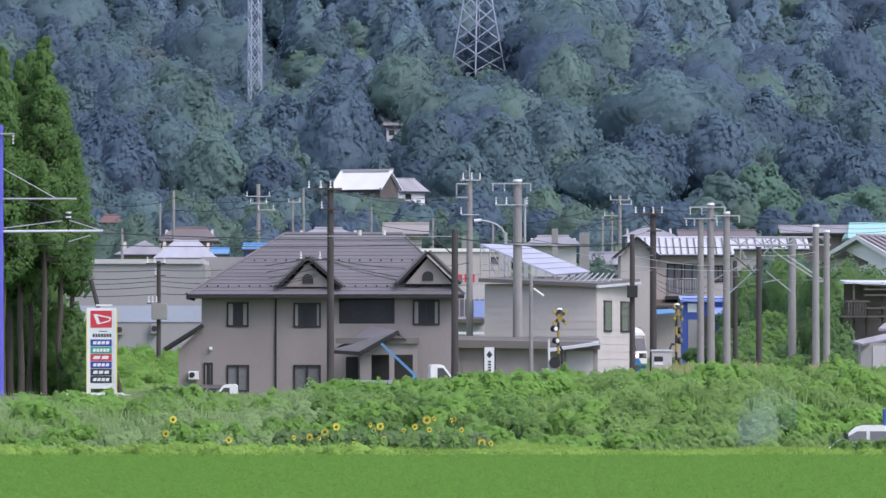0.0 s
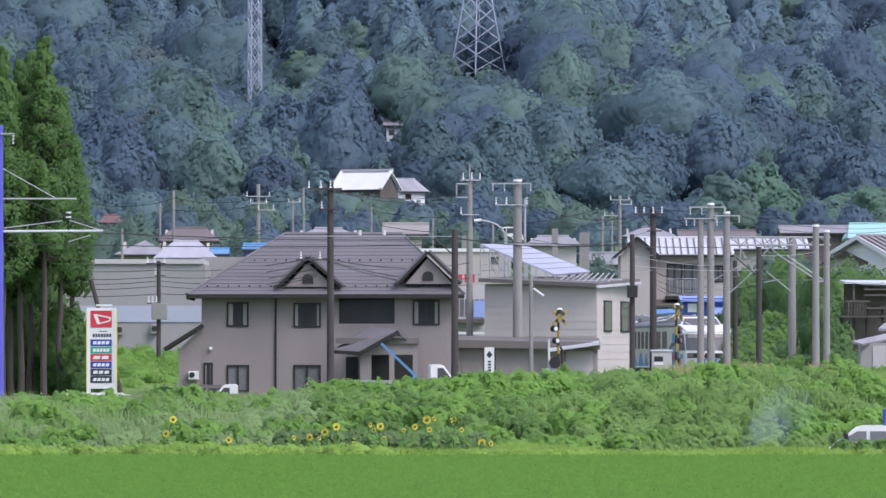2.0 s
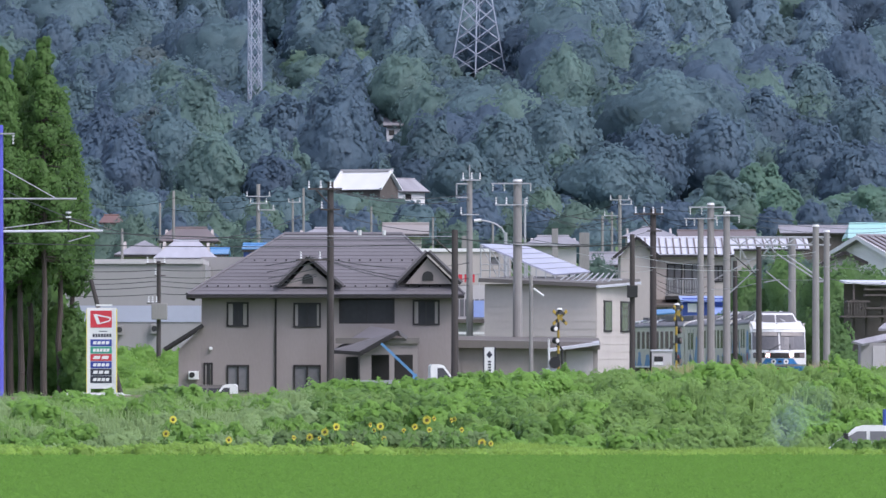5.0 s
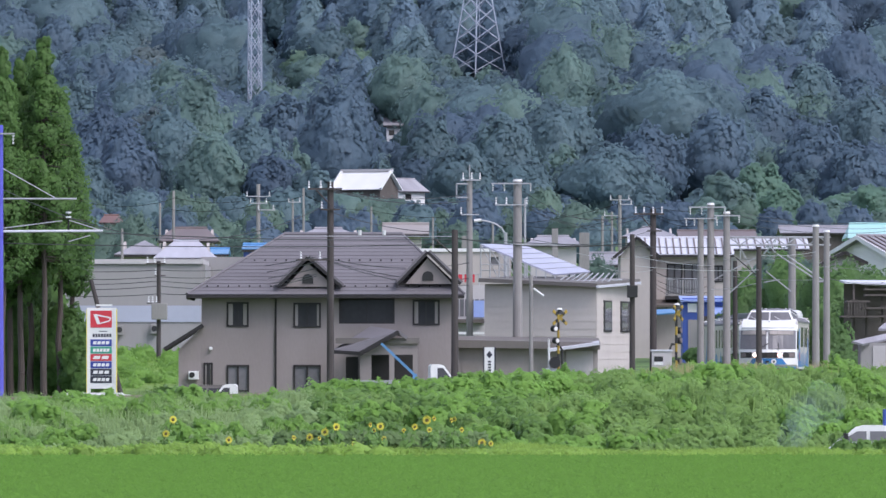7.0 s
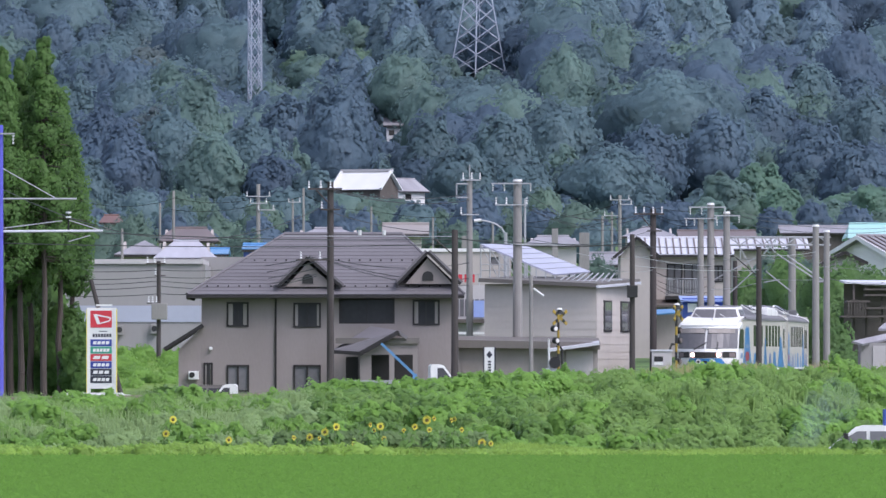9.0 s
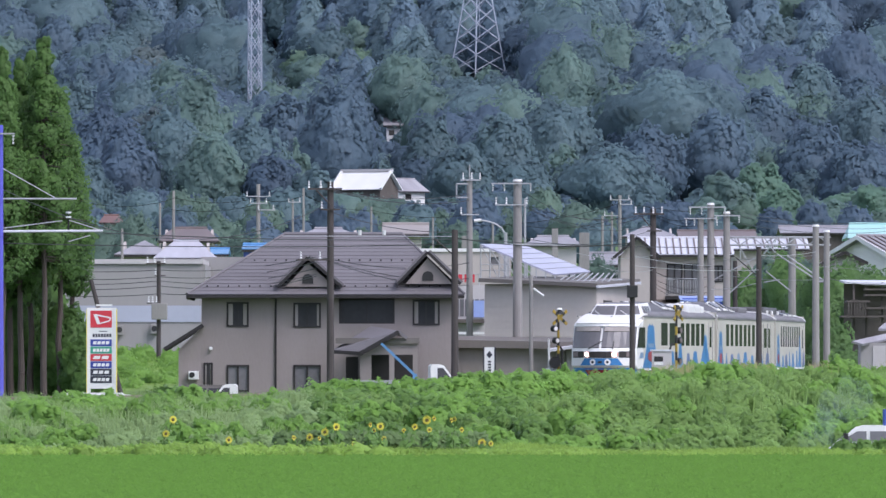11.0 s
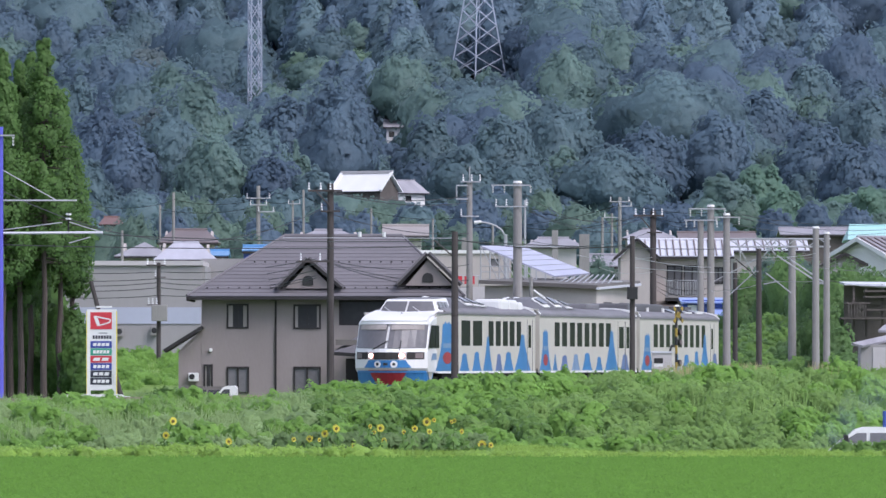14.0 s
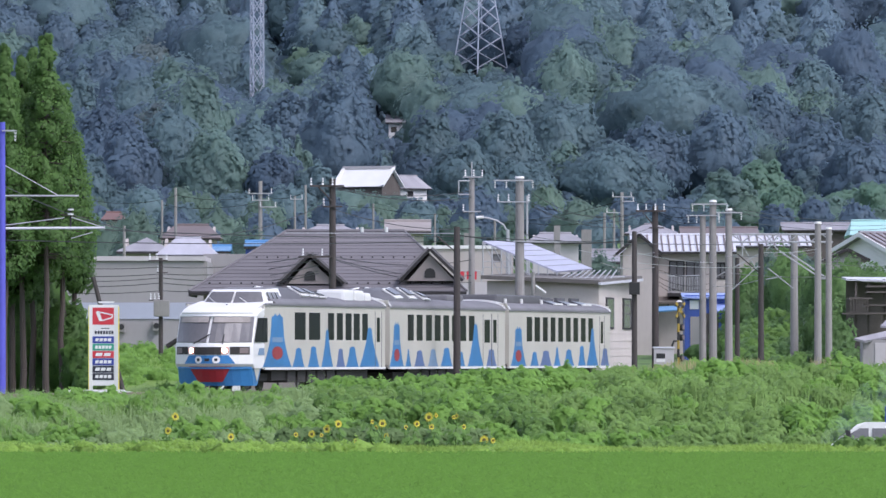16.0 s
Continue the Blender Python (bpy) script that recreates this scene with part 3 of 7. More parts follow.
# ---- thicket between field and railway ----
def thicket(name, mat, label, places, leaf, n, seed, jitter=0.34, depth=0.10):
    """Mounds of growth with leaves close upon them; places: x, y, height of the top, radius."""
    rng = np.random.default_rng(seed)
    bm = B()
    bmesh.ops.create_icosphere(bm, subdivisions=2, radius=1)
    bm.verts.index_update()
    sv = np.array([q.co[:] for q in bm.verts])
    sf = np.array([[q.index for q in w.verts] for w in bm.faces])
    bm.free()
    pieces, soft = [], []
    for x, y, top, r in places:
        g = float(land(x, y)) - 0.1
        b = min(r * rng.uniform(0.75, 1.15), (top - g) * 0.8)
        phase = rng.uniform(0, 6, 3)

        def shape(c):
            k = 1 + 0.16 * np.sin(c[:, 0] * 5 + phase[0]) * np.sin(c[:, 2] * 5 + phase[1]) + 0.10 * np.sin(c[:, 0] * 10 + c[:, 2] * 6 + phase[2])
            q = c * k[:, None]
            down = np.where(q[:, 2] > 0, b, top - b - g)
            return np.stack([x + q[:, 0] * r, y + q[:, 1] * r, top - b + q[:, 2] * down], 1)
        pieces.append((shape(sv * 0.95), sf))
        c = rng.normal(0, 1, (n, 3))
        c /= np.linalg.norm(c, axis=1)[:, None]
        c[:, 1] = np.where(c[:, 1] > 0.3, -c[:, 1], c[:, 1])
        c[:, 2] = np.where(c[:, 2] < -0.35, -c[:, 2], c[:, 2])
        pieces.append(sprays(shape(c * rng.uniform(1 - depth, 1.03 + depth * 0.4, (n, 1))), c + np.array([0, 0, 0.3]), leaf, jitter, rng))
        lit = np.array([0.05, -0.10, 0.30])
        soft += [sv * np.array([1, 1, 1.0]) + lit, np.repeat(c + lit + rng.normal(0, 0.12, (n, 3)), 3, 0)]
    ob = raw_mesh(name, *merged(pieces), mat, normals=np.concatenate(soft))
    return tagged(ob, label, "undergrowth", kind="stuff")


def bank_top(side):
    """Height of the growth's skyline across the bank, from -1 to 1."""
    return 1.66 + 0.48 * float(smooth(-0.42, -0.24, side)) + 0.20 * float(smooth(-0.2, 0.2, side)) + 0.26 * float(smooth(0.2, 0.6, side))


rng = np.random.default_rng(31)
vines, weeds, shrubs, pale = [], [], [], []
for y in np.arange(255.5, 316, 1.9):
    for x in np.arange(-0.054 * y - 1, 0.054 * y + 1, 0.80):
        px, py = x + rng.uniform(-0.45, 0.45), y + rng.uniform(-0.9, 0.9)
        if px > 9.4 and py < 259:
            continue
        side = px / (0.049 * py)
        n2 = noise.noise(Vector((px / 3.5, py / 9, 5)))
        n3 = noise.noise(Vector((px / 1.6, py / 5, 8)))
        k = float(smooth(253, 289, py))
        base = 0.62 + (bank_top(side) - 0.62) * k
        top = base + (0.12 + 0.22 * k) * n3 * 1.6 + 0.22 * k * n2 + rng.uniform(-0.14, 0.12) - (0.12 if py > 296 else 0)
        row = (px, py, top, rng.uniform(0.32, 0.78) * (0.7 + 0.3 * k))
        n4 = n2 + 0.6 * n3
        if side < -0.28 and n4 < 0.10:
            pale.append(row)
        else:
            (vines if n4 > 0.02 + 0.16 * float(smooth(0.15, 0.5, side)) else weeds if side > 0.25 or n4 < -0.30 else shrubs).append(row)
thicket("kudzu_thicket", "vine", "bright green kudzu smothering the railway bank", vines, 0.088, 430, 41)
thicket("weed_thicket", "bush", "mid-green tall weeds on the railway bank", shrubs, 0.075, 480, 42)
thicket("knotweed_thicket", "weed", "feathery green weeds beside the track", weeds, 0.062, 520, 43, 0.5, 0.2)
thicket("mugwort_thicket", "silver", "pale silvery green weeds on the bank", pale, 0.055, 520, 44, 0.5, 0.2)


def grass(name, mat, label, x, y, z, tall, broad, lean):
    """Standing grass lit softly from the sky."""
    v, f = blades(x, y, z, tall, broad, lean)
    lit = np.repeat(np.array([[0.05, -0.45, 0.75]]) + RNG.normal(0, 0.22, (len(x), 3)), 5, 0)
    return tagged(raw_mesh(name, v, f, mat, normals=lit), label, "grass", kind="stuff")


def skyline(x, y):
    return np.array([0.62 + (bank_top(q) - 0.62) * k for q, k in zip(x / (0.049 * y), smooth(253, 289, y))])


x, y = scatter(30000, 262, 300)
keep = (x < -0.016 * y + RNG.normal(0, 1.0, len(x))) & (np.sin(x * 1.7 + y * 0.3) + np.sin(x * 0.63 - y * 0.11) > -0.1)
x, y = x[keep], y[keep]
grass("silver_grass", "silver", "silvery pampas grass on the bank", x, y, skyline(x, y) - 0.30, 0.50 + 0.12 * np.sin(x * 2.3 + y), 0.016, 1.1)
x, y = scatter(10000, 270, 302)
keep = (x > 0.012 * y + RNG.normal(0, 1.5, len(x))) & (np.sin(x * 1.3 + y * 0.2) + np.sin(x * 0.5 - y * 0.13) > -0.2) & ((x < 9.4) | (y > 259))
x, y = x[keep], y[keep]
grass("tall_weeds", "weed", "tall green weeds standing on the bank", x, y, skyline(x, y) - 0.35, 0.50 + 0.14 * np.sin(x * 1.9 + y), 0.020, 0.7)


x, y = scatter(9000, 290, 303)
keep = (x > 0.026 * y + RNG.normal(0, 1.2, len(x))) & (np.sin(x * 2.1) + np.sin(x * 0.8 + 1) > -0.6)
x, y = x[keep], y[keep]
grass("seed_grass", "straw", "tan seed heads of tall grass beside the track", x, y, skyline(x, y) - 0.05, 0.34 + 0.08 * np.sin(x * 2.7), 0.014, 0.5)


# ---- taupe two-storey house ----
def wall_with_holes(bm, x0, x1, z0, z1, y0, y1, holes):
    """One connected wall from x0 to x1 with rectangular openings (x0, x1, z0, z1), cut through."""
    xs_ = sorted({x0, x1, *[v for h in holes for v in h[:2] if x0 < v < x1]})
    zs_ = sorted({z0, z1, *[v for h in holes for v in h[2:] if z0 < v < z1]})
    full = {}
    for i, (a, b) in enumerate(zip(xs_, xs_[1:])):
        for j, (c, d) in enumerate(zip(zs_, zs_[1:])):
            u, v = (a + b) / 2, (c + d) / 2
            full[i, j] = not any(h[0] < u < h[1] and h[2] < v < h[3] for h in holes)
    made = {}

    def at(i, j, k):
        if (i, j, k) not in made:
            made[i, j, k] = bm.verts.new((xs_[i], y1 if k else y0, zs_[j]))
        return made[i, j, k]
    for (i, j), solid in full.items():
        if not solid:
            continue
        bm.faces.new((at(i, j, 0), at(i + 1, j, 0), at(i + 1, j + 1, 0), at(i, j + 1, 0)))
        bm.faces.new((at(i, j, 1), at(i, j + 1, 1), at(i + 1, j + 1, 1), at(i + 1, j, 1)))
        for di, dj, p, q in ((-1, 0, (i, j), (i, j + 1)), (1, 0, (i + 1, j), (i + 1, j + 1)), (0, -1, (i, j), (i + 1, j)), (0, 1, (i, j + 1), (i + 1, j + 1))):
            if not full.get((i + di, j + dj)):
                bm.faces.new((at(*p, 0), at(*q, 0), at(*q, 1), at(*p, 1)))
    bmesh.ops.recalc_face_normals(bm, faces=bm.faces)
    return bm


def window(parent, x0, x1, z0, z1, y, pane="pane", frame_mat="dark_trim", split=1, curtain=0.0, deep=0.07):
    """A sliding window in a wall whose outer face is at y, facing -y."""
    w, n = 0.085, split + 1
    step = (x1 - x0 - w) / n
    holes = [(x0 + w + k * step, x0 + (k + 1) * step, z0 + w, z1 - w) for k in range(n)]
    ob = part("window", wall_with_holes(B(), x0, x1, z0, z1, y - 0.05, y + deep, holes), frame_mat, parent)
    for a, b, c, d in holes:
        part("pane", box(B(), a, b, y + 0.025, y + 0.035, c, d), pane, ob)
    if curtain:
        for a, b in ((x0 + w, x0 + w + (x1 - x0) * curtain), (x1 - w - (x1 - x0) * curtain * 0.8, x1 - w)):
            part("curtain", box(B(), a, b, y + 0.008, y + 0.02, z0 + w, z1 - w), "curtain", ob)
    return ob


def taupe_house():
    D = 411
    g = 0.85
    ob = thing("house", 0, D, 0, "taupe stucco two-storey house with a slate hip roof", "house")
    X0, X1 = -10.95, 0.56
    E, R = 5.97, 8.74
    ups = [(-9.82, -8.82, 4.49, 5.62), (-6.79, -5.54, 4.46, 5.59),
           (-4.72, -2.20, 4.64, 5.79), (-1.38, -0.15, 4.56, 5.72)]
    low = [(-10.87, -10.44, 1.74, 2.87), (-9.82, -8.79, 1.54, 2.77),
           (-6.79, -5.54, 1.49, 2.77), (-4.41, -3.85, g, 3.13)]
    part("wall", wall_with_holes(B(), X0, X1, g - 0.2, E, 0, 0.2, ups + low), "stucco", ob)
    for a, b, c, d in ((X0, X0 + 0.2, 0.2, 9), (X1 - 0.2, X1, 0.2, 9), (X0, X1, 9, 9.2), (X0 + 0.2, X1 - 0.2, 0.9, 1.0)):
        part("wall", box(B(), a, b, c, d, g - 0.2, E), "stucco", ob)
    for h, c, s in zip(ups, (0.2, 0.10, 0, 0.14), (1, 1, 1, 1)):
        window(ob, *h, 0.0 if c or s != 1 else 0.12, "pane", split=s, curtain=c)
    window(ob, *low[0], 0.0, "pane", split=1, curtain=0.15)
    window(ob, *low[1], 0.0, "pane_soft", split=1)
    window(ob, *low[2], 0.0, "pane_soft", split=1)
    part("door", box(B(), low[3][0], low[3][1], 0.1, 0.16, g, low[3][3]), "dark_trim", ob, "dark bronze entrance door")
    # hip roof with rows of slates
    L, Rr, F, K = -11.61, 0.97, -0.75, 9.9
    rl, rr, ry = -7.29, -1.87, 4.6
    roof = B()
    eave = E - 0.02
    slab(roof, [(L, F, eave), (Rr, F, eave), (rr, ry, R), (rl, ry, R)], 0.12)
    slab(roof, [(rr, ry, R), (Rr, F, eave), (Rr, K, eave)], 0.12)
    slab(roof, [(rl, ry, R), (Rr - (Rr - rr), ry, R), (Rr, K, eave), (L, K, eave)], 0.12)
    slab(roof, [(L, K, eave), (L, F, eave), (rl, ry, R)], 0.12)
    roof_ob = part("roof", roof, "slate", ob)
    courses = 17
    for i in range(courses):
        k0, k1 = i / courses, (i + 1) / courses
        y0, z0 = F + (ry - F) * k0, eave + (R - eave) * k0
        a0, b0 = L + (rl - L) * k0, Rr + (rr - Rr) * k0
        a1, b1 = L + (rl - L) * k1, Rr + (rr - Rr) * k1
        y1, z1 = F + (ry - F) * k1, eave + (R - eave) * k1
        part("slate_course", slab(B(), [(a0, y0 - 0.02, z0 + 0.024), (b0, y0 - 0.02, z0 + 0.024), (b1, y1, z1 + 0.012), (a1, y1, z1 + 0.012)], 0.02), "slate", roof_ob)
    gut = B()
    box(gut, L, Rr, F - 0.10, F, eave - 0.15, eave - 0.03)
    box(gut, L - 0.02, L + 0.1, F, K, eave - 0.20, eave - 0.02)
    part("gutter", gut, "dark_trim", ob)
    part("soffit", box(B(), L + 0.1, Rr - 0.1, F, 0.0, eave - 0.16, eave - 0.13), "stucco", ob)
    rid = B()
    rod(rid, (rl, ry, R + 0.03), (rr, ry, R + 0.03), 0.09)
    rod(rid, (rl, ry, R + 0.03), (L, F, eave + 0.04), 0.06)
    rod(rid, (rr, ry, R + 0.03), (Rr, F, eave + 0.04), 0.06)
    part("ridge_cap", rid, "slate", ob)
    # snow guards in staggered rows
    sg = B()
    for r_, k in enumerate((0.12, 0.55)):
        for n_ in range(26):
            a = L + (rl - L) * k + 0.4 + n_ * 0.48 + 0.24 * (r_ % 2)
            if a < Rr + (rr - Rr) * k - 0.3:
                box(sg, a - 0.035, a + 0.035, F + (ry - F) * k - 0.05, F + (ry - F) * k, eave + (R - eave) * k + 0.03, eave + (R - eave) * k + 0.09)
    tagged(part("snow_guard", sg, "dark_trim", roof_ob), kind="stuff")
    # two gable dormers
    for x0, x1, xa, za, zb in ((-7.49, -4.59, -6.13, 7.64, 6.31), (-2.05, 0.79, -0.69, 7.87, 6.44)):
        f = -0.35
        dm = part("dormer", extrude(B(), [(x0 + 0.35, zb), (x1 - 0.35, zb), (xa, za - 0.25)], "y", f, 3.4), "stucco", ob)
        rb = B()
        slab(rb, [(x0, f - 0.25, zb), (xa, f - 0.25, za), (xa, 3.8, za), (x0, 3.8, zb)], -0.16)
        slab(rb, [(xa, f - 0.25, za), (x1, f - 0.25, zb), (x1, 3.8, zb), (xa, 3.8, za)], -0.16)
        part("dormer_roof", rb, "slate", dm)
        tr = B()
        bar(tr, (x0, f - 0.27, zb), (xa, f - 0.27, za), 0.05, 0.13)
        bar(tr, (xa, f - 0.27, za), (x1, f - 0.27, zb), 0.05, 0.13)
        part("bargeboard", tr, "dark_trim", dm)
        zc = zb + 0.14
        arch = [(xa - 0.25, zc), (xa + 0.25, zc)] + [(xa + 0.25 * math.cos(a), zc + 0.20 + 0.24 * math.sin(a)) for a in np.linspace(0.05, math.pi - 0.05, 9)]
        part("louvre", extrude(B(), arch, "y", f - 0.05, f + 0.02), "black", dm)
    dp = B()
    rod(dp, (-7.59, -0.08, g), (-7.59, -0.08, E - 0.15), 0.045)
    rod(dp, (-7.59, -0.08, E - 0.16), (-7.79, -0.8, E - 0.16), 0.045)
    part("downpipe", dp, "dark_trim", ob)
    # lean-to at the end wall
    a0, a1 = -12.00, X0
    zt, zl = 4.64, 3.54
    part("lean_to_wall", extrude(B(), [(a0, g - 0.2), (a1, g - 0.2), (a1, zt - 0.15), (a0, zl - 0.1)], "y", 0.02, 3.0), "stucco", ob)
    part("lean_to_roof", slab(B(), [(-12.69, -0.45, zl), (a1 + 0.02, -0.45, zt), (a1 + 0.02, 3.4, zt), (-12.69, 3.4, zl)], 0.16), "dark_trim", ob)
    # porch with a small gabled roof
    part("porch_roof", slab(B(), [(-4.99, -3.0, 3.43), (-3.67, -3.3, 3.36), (-1.93, -3.3, 4.30), (-3.26, -0.3, 4.53)], 0.14), "slate", ob)
    part("porch_roof", slab(B(), [(-3.26, -0.3, 4.53), (-1.93, -3.3, 4.30), (-1.58, -3.0, 4.02), (-1.73, -0.3, 4.15)], 0.14), "slate", ob)
    part("porch_bargeboard", bar(B(), (-3.72, -3.36, 3.28), (-1.99, -3.36, 4.25), 0.05, 0.2), "dark_trim", ob)
    part("porch_bargeboard", bar(B(), (-4.99, -3.05, 3.36), (-3.67, -3.34, 3.28), 0.05, 0.16), "dark_trim", ob)
    pw = B()
    wall_with_holes(pw, -3.73, -1.13, g, 3.73, -2.8, -2.6, [(-3.23, -2.42, g, 3.23), (-2.19, -1.36, g, 3.23)])
    part("porch_wall", pw, "stucco", ob)
    part("porch_lintel", box(B(), -4.84, -1.06, -2.95, -2.5, 3.73, 3.98), "fascia", ob)
    # dark sheet behind the porch openings, put there for their shade
    part("porch_back", box(B(), -3.73, -1.13, -0.6, -0.5, g, 3.93), "dark_trim", ob)
    # wall fittings
    ac = part("air_conditioner", box(B(), -11.54, -11.08, -0.45, -0.05, 2.10, 2.49, 0.03), "white", ob, "off-white outdoor air conditioner unit")
    part("fan_grille", rod(B(), (-11.38, -0.47, 2.31), (-11.38, -0.44, 2.31), 0.13, seg=16), "black", ac)
    part("wall_lamp", box(B(), -10.61, -10.46, -0.2, 0.0, 3.44, 3.59, 0.03), "white", ob, "small white wall lamp")
    return ob


taupe_house()


# ---- low annexe and the boxy building with siding ----
def low_annexe():
    ob = thing("annexe", 0, 416, 0, "low flat-roofed annexe with pale panel walls", "building")
    g = 0.85
    part("wall", wall_with_holes(B(), -1.19, 7.11, g, 3.65, 0, 0.2, [(0.54, 1.19, g, 3.54), (5.61, 6.95, g, 3.39)]), "stucco_light", ob)
    part("wall", box(B(), -1.19, 7.11, 4, 4.2, g, 3.65), "stucco_light", ob)
    part("roof", slab(B(), [(-2.91, -0.6, 3.96), (7.21, -0.6, 3.80), (7.21, 4.4, 4.01), (-2.91, 4.4, 4.17)], 0.34), "fascia", ob)
    for k in range(7):
        a = -1.01 + k * 0.47
        part("cladding_panel", box(B(), a, a + 0.44, -0.03, 0, g, 3.60), "stucco_light", ob)
    sh = part("shutter", box(B(), 5.66, 6.90, 0.05, 0.1, g, 3.39), "siding_grey", ob, "grey roller shutter")
    for k in range(9):
        part("slat", box(B(), 5.66, 6.90, 0.03, 0.05, g + 0.2 * k, g + 0.2 * k + 0.17), "siding_grey", sh)
    part("canopy", slab(B(), [(4.78, -1.2, 3.47), (7.16, -1.2, 3.80), (7.16, 0, 3.88), (4.78, 0, 3.57)], 0.12), "white_metal", ob)
    return ob


low_annexe()


def boxy_building():
    """A tall shed clad in horizontal boards, seen on its corner."""
    ob = thing("boxy_building", 0, 0, 0, "boxy two-storey building in beige horizontal siding", "building")
    g = 0.9
    C = Vector((7.17, 424, 0))
    A = Vector((1.97, 426, 0))
    Bc = Vector((8.98, 436, 0))
    zt = 6.57
    back = A + (Bc - C)
    bm = B()
    vs = [bm.verts.new((p.x, p.y, z)) for z in (g - 0.2, zt) for p in (A, C, Bc, back)]
    for f in ((0, 1, 5, 4), (1, 2, 6, 5), (2, 3, 7, 6), (3, 0, 4, 7), (4, 5, 6, 7)):
        bm.faces.new([vs[i] for i in f])
    bmesh.ops.recalc_face_normals(bm, faces=bm.faces)
    part("wall", bm, "siding", ob)
    for p, q, mat in ((A, C, "siding"), (C, Bc, "siding")):
        d = (q - p).normalized()
        out = Vector((d.y, -d.x, 0))
        n = 16
        hgt = (zt - g) / n
        for k in range(n):
            z0 = g + k * hgt
            bm = B()
            pts = [(p + out * 0.032, z0), (q + out * 0.032, z0), (q + out * 0.016, z0 + hgt), (p + out * 0.016, z0 + hgt)]
            slab(bm, [(v.x, v.y, z) for v, z in pts], 0.01)
            part("siding_board", bm, mat, ob)
    d = (Bc - C).normalized()
    out = Vector((d.y, -d.x, 0))
    for f0, f1 in ((0.20, 0.43), (0.70, 0.96)):
        a, b = C + (Bc - C) * f0 + out * 0.07, C + (Bc - C) * f1 + out * 0.07
        z0, z1 = 4.31, 5.80
        fr = B()
        slab(fr, [(a.x, a.y, z0), (b.x, b.y, z0), (b.x, b.y, z1), (a.x, a.y, z1)], 0.06)
        w = part("window", fr, "dark_trim", ob)
        u = (b - a) * 0.1
        bm = B()
        o2 = out * 0.012
        slab(bm, [((a + u + o2).x, (a + u + o2).y, z0 + 0.08), ((b - u + o2).x, (b - u + o2).y, z0 + 0.08), ((b - u + o2).x, (b - u + o2).y, z1 - 0.08), ((a + u + o2).x, (a + u + o2).y, z1 - 0.08)], 0.01)
        part("pane", bm, "pane_soft", w)
    rf = B()
    oA, oC, oB = A + Vector((-0.3, -0.5, 0)), C + Vector((0.05, -0.6, 0)), Bc + Vector((0.5, -0.2, 0))
    ob_ = back + Vector((0, 0.5, 0))
    slab(rf, [(oA.x, oA.y, 6.83), (oC.x, oC.y, 6.57), (oB.x, oB.y, 6.89), (ob_.x, ob_.y, 7.07)], 0.18)
    part("roof", rf, "fascia", ob)
    bm = B()
    bar(bm, (oC.x, oC.y - 0.05, 6.41), (oB.x, oB.y - 0.05, 6.70), 0.12, 0.12)
    part("gutter", bm, "white_metal", ob)
    return ob


boxy_building()


# ---- poles, masts and wires along the line ----
def pole(name, label, x, y, top, r, mat, arms=(), group="poles along the line", lean=0.0, base=None, r_top=None, cap=False):
    """A tapered pole. arms: (height, from, to, thickness, places of insulators, their drop) with x in metres from the pole."""
    g = (float(land(x, y)) if base is None else base) - 0.15
    ob = thing(name, x, y, g, label, "pole", group)
    h = top - g
    part("shaft", rod(B(), (0, 0, 0), (lean, 0, h), r * 1.15, r_top or r * 0.92, 14), mat, ob, smooth=False)
    if cap:
        part("cap", rod(B(), (lean, 0, h - 0.06), (lean, 0, h + 0.04), r * 1.06, r * 0.9, 14), "white", ob)
    for z, a, b, w, pins, drop in arms:
        arm = part("crossarm", box(B(), a, b, -r - w, -r, z - g - w / 2, z - g + w / 2), "steel" if mat != "tarred" else "tarred", ob)
        for p in pins:
            bm = B()
            d = 1 if drop >= 0 else -1
            for k in range(3):
                rod(bm, (p, -r - w / 2, z - g + d * (0.05 + 0.11 * k)), (p, -r - w / 2, z - g + d * (0.13 + 0.11 * k)), 0.056 - 0.009 * k, 0.025, 8)
            part("insulator", bm, "ceramic", arm)
    return ob


def strut(ob, a, b, w=0.06, mat="steel", name="brace"):
    o = ob.matrix_world.translation
    return part(name, rod(B(), Vector(a) - o, Vector(b) - o, w, seg=7), mat, ob)


def wire(name, a, b, sag, r=0.022, n=14, mat="wire"):
    """One hanging wire between two points."""
    a, b = Vector(a), Vector(b)
    bm = B()
    pts = [a.lerp(b, k / n) - Vector((0, 0, 4 * sag * (k / n) * (1 - k / n))) for k in range(n + 1)]
    rings = []
    for p in pts:
        rings.append([bm.verts.new(p + Vector((0, math.cos(q) * r, math.sin(q) * r))) for q in (0.5, 2.6, 4.7)])
    for s, t in zip(rings, rings[1:]):
        for c in range(3):
            bm.faces.new((s[c], s[(c + 1) % 3], t[(c + 1) % 3], t[c]))
    ob = part(name, bm, mat)
    return tagged(ob, "thin dark overhead wire strung between poles", "wire", "overhead wires")


